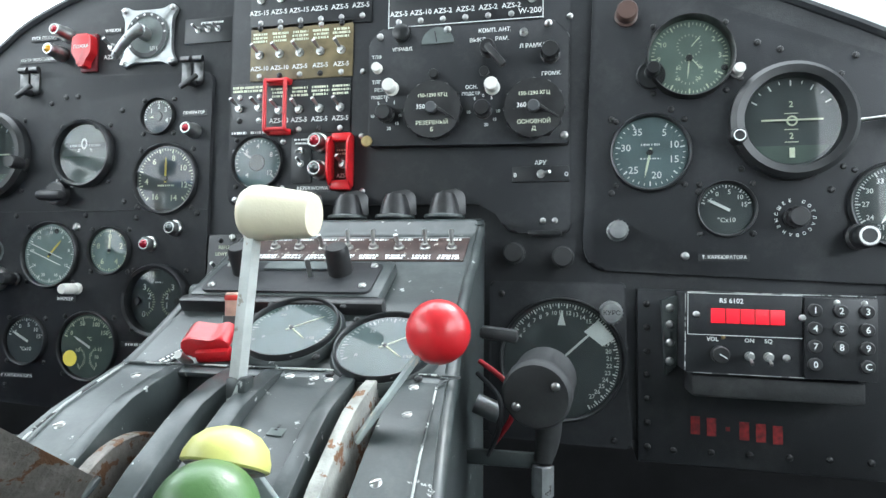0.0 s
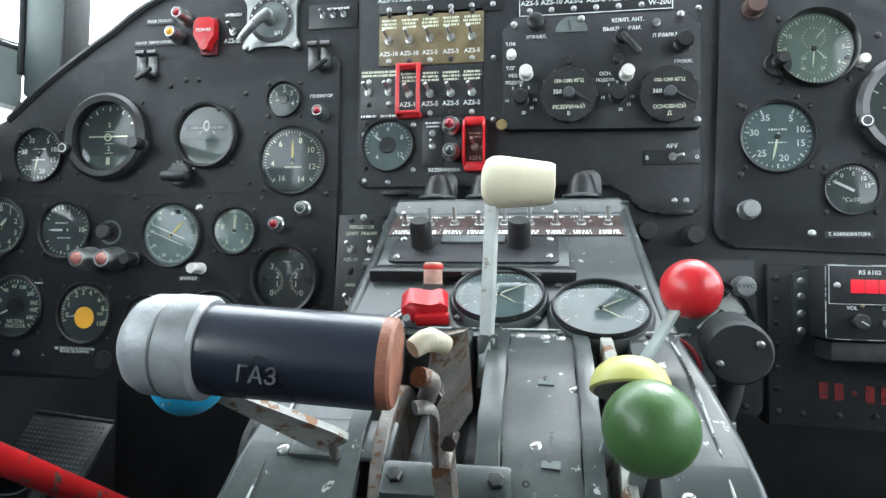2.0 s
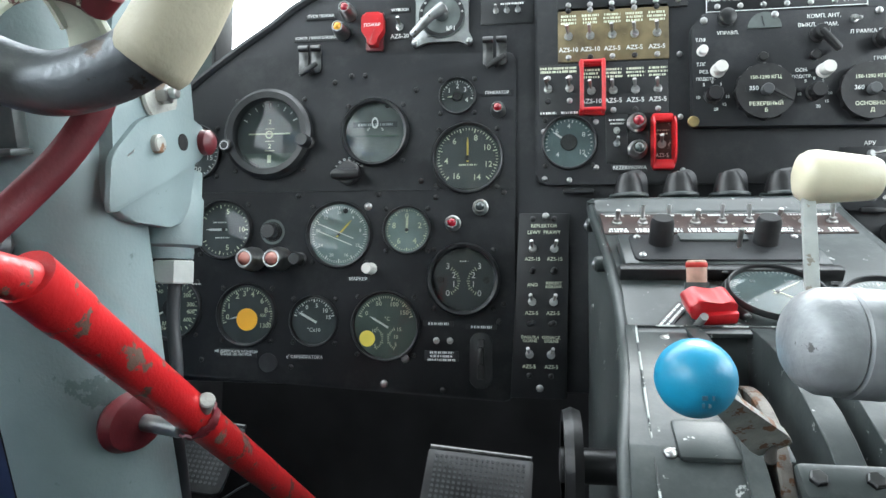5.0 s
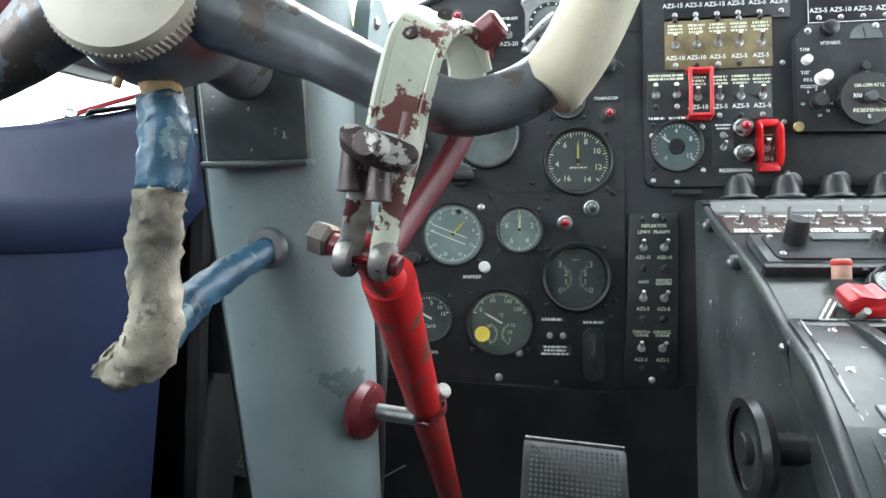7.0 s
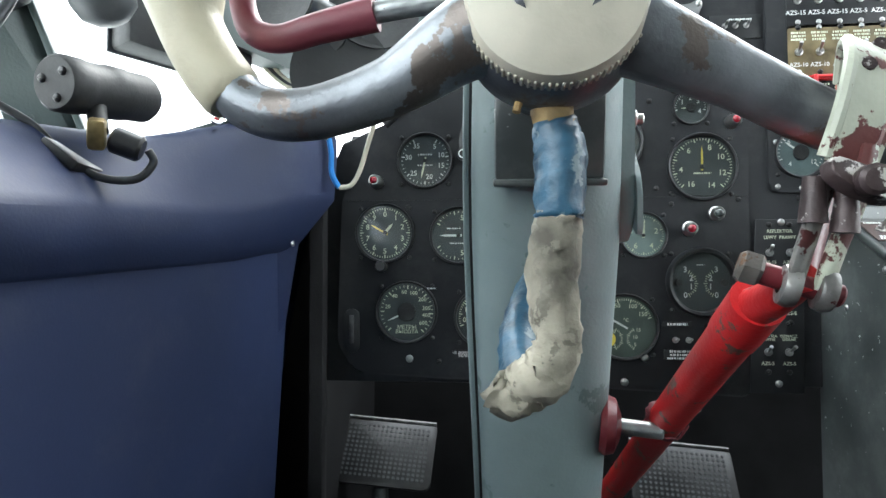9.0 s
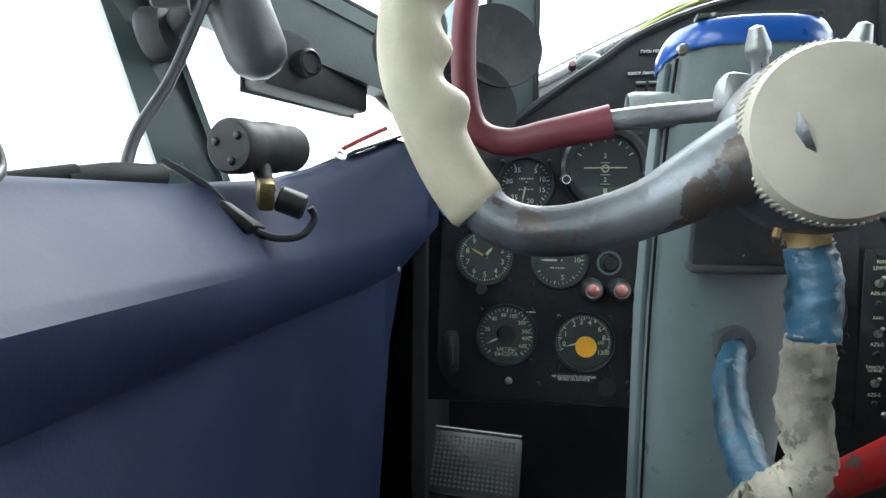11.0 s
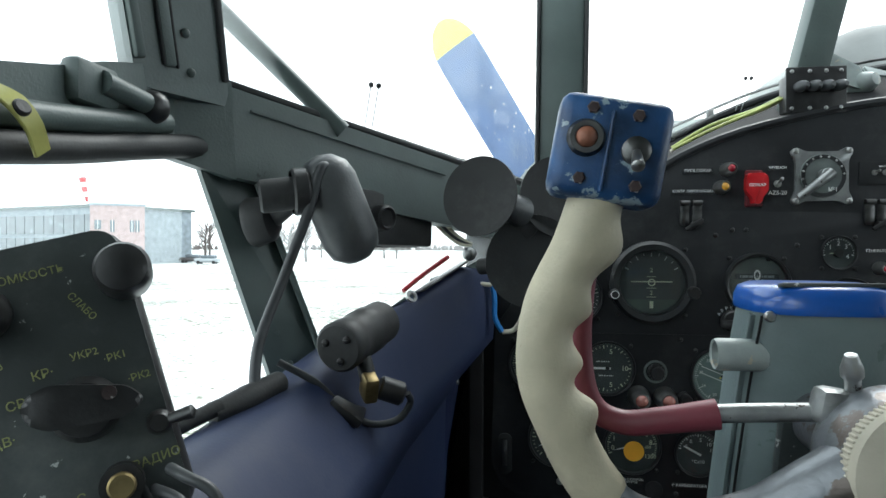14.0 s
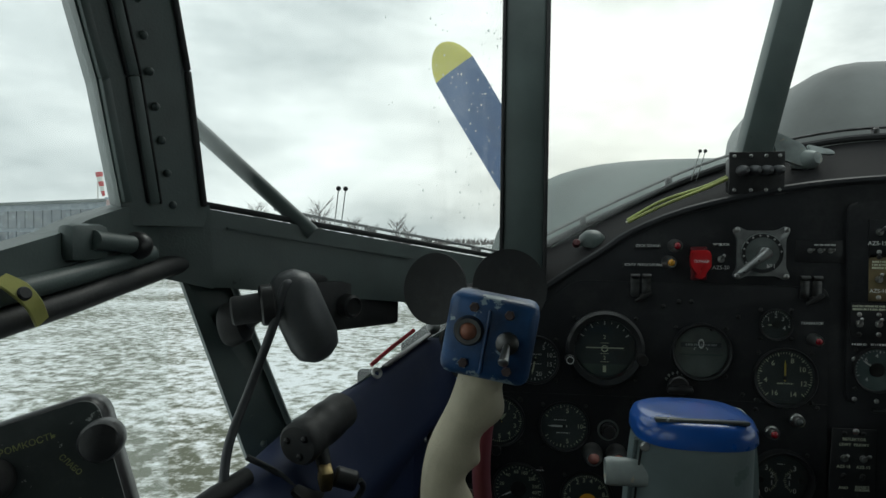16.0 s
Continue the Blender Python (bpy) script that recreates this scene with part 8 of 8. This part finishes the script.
for x, y, z, bx_, by_, bz_ in ((-0.667, 0.627, 1.6225, -0.684, 0.662, 1.580), (-0.660, 0.632, 1.6225, -0.677, 0.667, 1.580), (-0.177, 0.974, 1.7065, -0.188, 0.985, 1.660), (-0.169, 0.974, 1.7065, -0.180, 0.985, 1.660)):
    rd = thing("sensor_rod", "thin rod with a black ball end outside the windscreen", "rod", group="windscreen rods")
    part("rod", tube([(x, y, z), (bx_, by_, bz_)], 0.0007, 6, 2), ALU, rd)
    part("tip", ball(0.0030, pose(x, y, z), 12), RUBBER, rd)

# intercom box
IU, IV, IN = Vector((0.794, 0.553, 0.251)), Vector((-0.313, 0.019, 0.949)), Vector((0.5205, -0.833, 0.188))
IM = Matrix((IU, IV, IN)).transposed().to_4x4()
IM.translation = Vector((-0.728, 0.2466, 1.3495)) + IV * 0.032
ic = thing("intercom_box", "black intercom box with yellow-green Cyrillic lettering and knobs", "intercom box", IM)
part("case", box(0.130, 0.150, 0.060, pose(0, 0, -0.032), 0.014, seg=4), BAKELITE, ic)
part("face", plate(rounded(-0.062, -0.072, 0.062, 0.072, 0.010), -0.002, 0.002, I4, 0.0008), BLACK_WORN, ic)
LUM = material("faded_luminous_lettering", (0.30, 0.32, 0.13), 0.7, var=0.3, scale=200, bump=0)
for s, x, y, sz, tn in (("ГРОМКОСТЬ", 0.020, 0.057, 0.0072, 0), ("СЛАБО", 0.0395, 0.037, 0.0062, -62), ("СР·", 0.005, 0.001, 0.0078, 0), ("КР·", 0.017, 0.011, 0.0078, 0), ("УКР2", 0.035, 0.0145, 0.0066, 0), ("·РК1", 0.047, 0.0095, 0.0066, 0), ("·РК2", 0.0545, -0.003, 0.0066, 0), ("ДВ·", -0.004, -0.0135, 0.0078, 0), ("УКР", 0.000, 0.022, 0.0066, -66), ("РАДИО", 0.052, -0.043, 0.0080, 0), ("С", 0.0186, -0.0486, 0.008, 0), ("СГУ", -0.002, -0.045, 0.0066, -66)):
    writing(s, x, y, 0.0024, sz * 0.74, ic, LUM, tn)
for x, y in ((0.061, 0.046), (0.001, 0.044)):
    part("volume_knob", lathe([(0, 0), (0.0115, 0), (0.0125, 0.004), (0.0122, 0.026), (0.0105, 0.031), (0.006, 0.033), (0, 0.0335)], 28, pose(x, y, 0.002)), BAKELITE, ic)
sk = part("selector", lathe([(0, 0), (0.015, 0), (0.015, 0.006), (0.012, 0.012), (0, 0.013)], 28, pose(0.030, -0.010, 0.002)), BAKELITE, ic)
part("pointer", plate(soften([(-0.024, -0.005), (-0.014, -0.010), (0.016, -0.007), (0.024, 0.0), (0.016, 0.007), (-0.014, 0.010), (-0.024, 0.005)], 0.004), 0.008, 0.020, pose(0.032, -0.008, 0.002, 0, 0, -14), 0.003), BAKELITE, sk)
part("pointer_screw", cyl(0.0032, 0.020, 0.0225, pose(0.042, -0.006, 0.002), 12), WORN_DARK, sk)
part("toggle_nut", lathe([(0, 0), (0.006, 0), (0.006, 0.005), (0.004, 0.008), (0, 0.008)], 16, pose(0.0575, -0.027, 0.002)), BAKELITE, ic)
part("toggle_lever", lathe([(0, 0), (0.0022, 0), (0.0034, 0.016), (0, 0.018)], 12, pose(0.0575, -0.027, 0.006, 0, 70, 0)), DARK_STEEL, ic)
pb = part("push_ring", lathe([(0.0062, 0), (0.0095, 0), (0.0095, 0.010), (0.0062, 0.010)], 22, pose(0.036, -0.048, 0.002)), BAKELITE, ic)
part("push_button", cyl(0.0061, 0, 0.014, pose(0.036, -0.048, 0.002), 22, bevel=0.001), BRASS, pb, "dull brass push button")
icc = thing("intercom_cables", "grey cables coiling below the intercom box", "cable")
part("cable", tube([(-0.672, 0.268, 1.350), (-0.661, 0.262, 1.349), (-0.648, 0.262, 1.343), (-0.642, 0.262, 1.329), (-0.637, 0.245, 1.319), (-0.640, 0.225, 1.3155), (-0.653, 0.200, 1.3145), (-0.680, 0.185, 1.315)], 0.0027, 12), GREY_BULB, icc)
part("cable", tube([(-0.680, 0.268, 1.340), (-0.664, 0.262, 1.338), (-0.654, 0.258, 1.329), (-0.652, 0.246, 1.321), (-0.662, 0.226, 1.318), (-0.700, 0.210, 1.319)], 0.0025, 12), GREY_BULB, icc)
part("cable", tube([(-0.690, 0.270, 1.345), (-0.682, 0.268, 1.328), (-0.690, 0.262, 1.320), (-0.73, 0.25, 1.318)], 0.0025, 12), CABLE, icc)

# glazing
for name_, quad in (("window_1", ((-0.80, 0.50, 1.60), (-0.47, 0.905, 1.50), (-0.47, 0.89, 2.05), (-0.76, 0.46, 2.05))), ("window_2", ((-0.45, 0.99, 1.53), (-0.12, 1.0, 1.69), (-0.04, 0.91, 2.05), (-0.45, 0.91, 2.05))), ("window_3", ((-0.806, -1.3, 1.50), (-0.806, 0.44, 1.57), (-0.806, 0.33, 2.02), (-0.806, -1.3, 2.02))), ("window_4", ((-0.816, -1.3, 1.20), (-0.816, 0.52, 1.26), (-0.816, 0.52, 1.53), (-0.816, -1.3, 1.50))), ("window_5", ((-0.792, 0.53, 1.53), (-0.53, 0.845, 1.475), (-0.575, 0.825, 1.42), (-0.735, 0.585, 1.33)))):
    t = bmesh.new()
    t.faces.new([t.verts.new(v) for v in quad])
    g_ = solo(name_, t, PANE_GLASS, "clear windscreen pane", "window", kind="structure", smooth=0)
    g_.visible_shadow = False

rnd = random.Random(12)
bm = bmesh.new()
P0, P1, P2, P3 = (Vector(v) for v in ((-0.80, 0.50, 1.60), (-0.47, 0.905, 1.50), (-0.47, 0.89, 2.05), (-0.76, 0.46, 2.05)))
for i in range(260):
    u, v = 1 - abs(rnd.gauss(0, 0.22)), rnd.uniform(0.05, 0.95)
    if not 0.05 < u < 0.97:
        continue
    p = P0.lerp(P1, u).lerp(P3.lerp(P2, u), v) + Vector((0.0006, -0.0006, 0))
    bmesh.ops.create_icosphere(bm, subdivisions=1, radius=rnd.choice((0.0006, 0.0008, 0.0011)), matrix=Matrix.Translation(p) @ Matrix.Diagonal((1, 1, rnd.uniform(1.0, 2.2), 1)))
solo("water_drops", bm, glass_material("water_drop", (1.0, 1.0, 1.0), 0.0, 0.3, 0.55), "small water drops on the windscreen pane", "drops", kind="stuff")

# ---------------------------------------------------------------- outside
GZ = -2.2
t = bmesh.new()
bmesh.ops.create_grid(t, x_segments=8, y_segments=8, size=3000)
solo("ground", t, SNOW, "thin patchy snow over short grass", "ground", pose(0, 0, GZ), kind="structure", smooth=0)
pr = thing("propeller", "blue propeller blade with a yellow tip", "propeller")
TIP, HUBP = Vector((-0.882, 2.70, 2.450)), Vector((0.03, 2.80, 0.91))
ax = (HUBP - TIP).normalized()
sd = Vector((0, 1, 0)).cross(ax).normalized()


def blade(u0, u1, n):
    t = bmesh.new()
    rings = []
    for i in range(n + 1):
        u = u0 + (u1 - u0) * i / n
        w = 0.106 * min(1.0, math.sqrt(max(0.0, 1 - (1 - min(1, u / 0.10)) ** 2))) * (1 - 0.12 * u)
        th_ = 0.010 + 0.03 * u
        c_ = TIP + ax * (u * (HUBP - TIP).length)
        rings.append([t.verts.new(c_ + sd * (w * math.cos(a)) + Vector((0, 1, 0)) * (th_ * math.sin(a) + 0.25 * w * math.cos(a))) for a in (2 * math.pi * k / 16 for k in range(16))])
    for a, b in zip(rings, rings[1:]):
        for k in range(16):
            t.faces.new((a[k], a[(k + 1) % 16], b[(k + 1) % 16], b[k]))
    t.faces.new(rings[0][::-1])
    t.faces.new(rings[-1])
    return t


part("tip", blade(0.002, 0.075, 14), PROP_YELLOW, pr, "yellow painted tip")
part("blade", blade(0.075, 1.0, 14), PROP_BLUE, pr, "blue painted blade")
part("hub", ball(0.16, Matrix.Translation(HUBP), 20), COWL, pr)
cw = thing("engine_cowling", "dark green engine cowling ahead of the windscreen", "cowling")
t = bmesh.new()
rings = []
for y, k in ((1.26, 0.80), (1.5, 0.94), (1.8, 1.0), (2.2, 0.98), (2.5, 0.80), (2.66, 0.40), (2.68, 0.05)):
    rings.append([t.verts.new((0.21 + 0.81 * k * math.copysign(abs(math.cos(a)) ** 0.45, math.cos(a)), y, 1.05 + 0.750 * k * math.copysign(abs(math.sin(a)) ** 0.45, math.sin(a)))) for a in (2 * math.pi * i / 64 for i in range(64))])
for a, b in zip(rings, rings[1:]):
    for i in range(64):
        t.faces.new((a[i], a[(i + 1) % 64], b[(i + 1) % 64], b[i]))
t.faces.new(rings[0][::-1])
t.faces.new(rings[-1])
part("shell", t, COWL, cw, smooth=60)
part("air_scoop", box(0.94, 0.9, 0.56, pose(0.762, 2.20, 1.813), 0.20, seg=6), FROST, cw, "rounded air scoop on the cowling", smooth=60)
br = thing("brick_building", "pinkish two-storey brick building across the field", "building", pose(-70.3, 97.5, GZ, 0, 0, 36))
BW, BH = 8.4, 10.3
part("wall", box(BW, 9, BH, pose(0, 4.5, BH / 2)), BRICK, br, smooth=0)
part("roof", box(BW + 0.4, 9.4, 0.4, pose(0, 4.5, BH + 0.2)), HANGAR_WALL, br, smooth=0)
for x, z, w, h in ((0.26, 0.66, 0.7, 2.0), (0.36, 0.66, 0.7, 2.0), (0.27, 0.24, 0.8, 2.0), (0.39, 0.24, 0.8, 1.6), (-0.36, 0.68, 1.0, 1.6), (-0.1, 0.66, 0.7, 2.0)):
    wn_ = part("window", box(w, 0.2, h, pose(x * BW, -0.02, z * BH)), PANE_DARK, br, smooth=0)
    part("frame", box(0.08, 0.1, h, pose(x * BW, -0.15, z * BH)), WHITE_MARK, wn_, smooth=0)
hg = thing("hangar", "long blue-grey glazed hangar beside the brick building", "building", pose(-74.3, 95.4, GZ, 0, 0, -18))
part("wall", box(60, 20, 10.2, pose(-30, 12, 5.1)), HANGAR_WALL, hg, smooth=0)
part("roof", box(61, 21, 0.5, pose(-30, 12, 10.4)), FRAME, hg, smooth=0)
for i in range(20):
    part("door_panel", box(2.6, 0.2, 4.4, pose(-2.2 - i * 2.9, 1.92, 2.6)), PANE_DARK, hg, smooth=0)
    part("upper_pane", box(2.6, 0.2, 3.4, pose(-2.2 - i * 2.9, 1.92, 7.2)), PANE_DARK, hg, smooth=0)
ws = thing("windsock", "red and white striped windsock hanging from its pole", "windsock", pose(-93.2, 117.8, GZ))
WT = 17.6
part("pole", cyl(0.12, 0, WT, I4, 8), WHITE_KNOB, ws)
for i in range(5):
    part("band", cyl(0.75 - 0.09 * i, 0, 1.02, along((0.5 + 0.22 * i, -0.3, WT - i * 1.0), (0.72 + 0.22 * i, -0.3, WT - 1.0 - i)), 10, r1=0.66 - 0.09 * i), WHITE_KNOB if i % 2 else RED, ws)


def bare_tree(m, h, seed):
    rnd = random.Random(seed)
    t = thing("bare_tree", "leafless winter tree at the edge of the field", "tree", m, "winter trees")
    bm = bmesh.new()
    tube([(0, 0, 0), (rnd.uniform(-0.2, 0.2), 0, h * 0.4), (rnd.uniform(-0.4, 0.4), 0, h * 0.75)], 0.2, 6, 2, bm, [0.28, 0.2, 0.1])
    part("trunk", bm, BARK, t)
    bm = bmesh.new()
    for i in range(26):
        z0 = h * rnd.uniform(0.2, 0.72)
        a, ln = rnd.uniform(0, 6.3), h * rnd.uniform(0.18, 0.34)
        p0 = Vector((0, 0, z0))
        p1 = p0 + Vector((math.cos(a) * ln * 0.6, math.sin(a) * ln * 0.6, ln * 0.7))
        tube([p0, p1], 0.06, 4, 1, bm, [0.09, 0.03])
        for k in range(6):
            b = a + rnd.uniform(-1.1, 1.1)
            q0 = p0.lerp(p1, rnd.uniform(0.3, 1))
            tube([q0, q0 + Vector((math.cos(b) * ln * 0.4, math.sin(b) * ln * 0.4, ln * rnd.uniform(0.2, 0.6)))], 0.03, 3, 1, bm, [0.04, 0.02])
    part("crown", bm, BARK, t)
    return t


for i in range(16):
    rr_ = random.Random(i + 3)
    if i < 9:
        bare_tree(pose(-66 + i * 2.6 + rr_.uniform(-1, 1), 118 + rr_.uniform(-4, 10), GZ), 9 + rr_.uniform(-2, 4), i)
    else:
        bare_tree(pose(-62 + (i - 9) * 5 + rr_.uniform(-2, 2), 150 + rr_.uniform(-4, 10), GZ), 8 + rr_.uniform(-2, 3), i)
for i, (x, y) in enumerate(((-59, 107), (-65, 112))):
    c_ = thing("parked_car", "pale grey estate car parked by the field" if i == 0 else "dark car parked beside the building", "car", pose(x, y, GZ, 0, 0, 10))
    paint = CAR_PAINT if i == 0 else DARK_STEEL
    part("body", box(4.4, 1.7, 0.75, pose(0, 0, 0.70), 0.18), paint, c_)
    part("cabin", box(2.6, 1.5, 0.62, pose(0.3, 0, 1.35), 0.2), PANE_DARK, c_)
    for wx in (-1.4, 1.4):
        for wy_ in (-0.8, 0.8):
            part("wheel", cyl(0.32, -0.1, 0.1, pose(wx, wy_, 0.32, 90), 18), RUBBER, c_)
hz = thing("far_tree_line", "hazy far tree line on the horizon", "trees", kind="stuff")
bm = bmesh.new()
rr_ = random.Random(8)
for i in range(1500):
    x, y, hgt = rr_.uniform(-430, 420), 400 + rr_.uniform(-30, 40), rr_.uniform(1.5, 5)
    tip_ = bm.verts.new((x + rr_.uniform(-2.5, 2.5), y, GZ + hgt))
    foot_ = [bm.verts.new((x + a, y + b, GZ)) for a, b in ((-0.9, 0), (0.9, 0), (0, 1.2))]
    for k in range(3):
        bm.faces.new((foot_[k], foot_[(k + 1) % 3], tip_))
part("woods", bm, BARK, hz, smooth=0)
hz.children[0]["kind"] = "stuff"
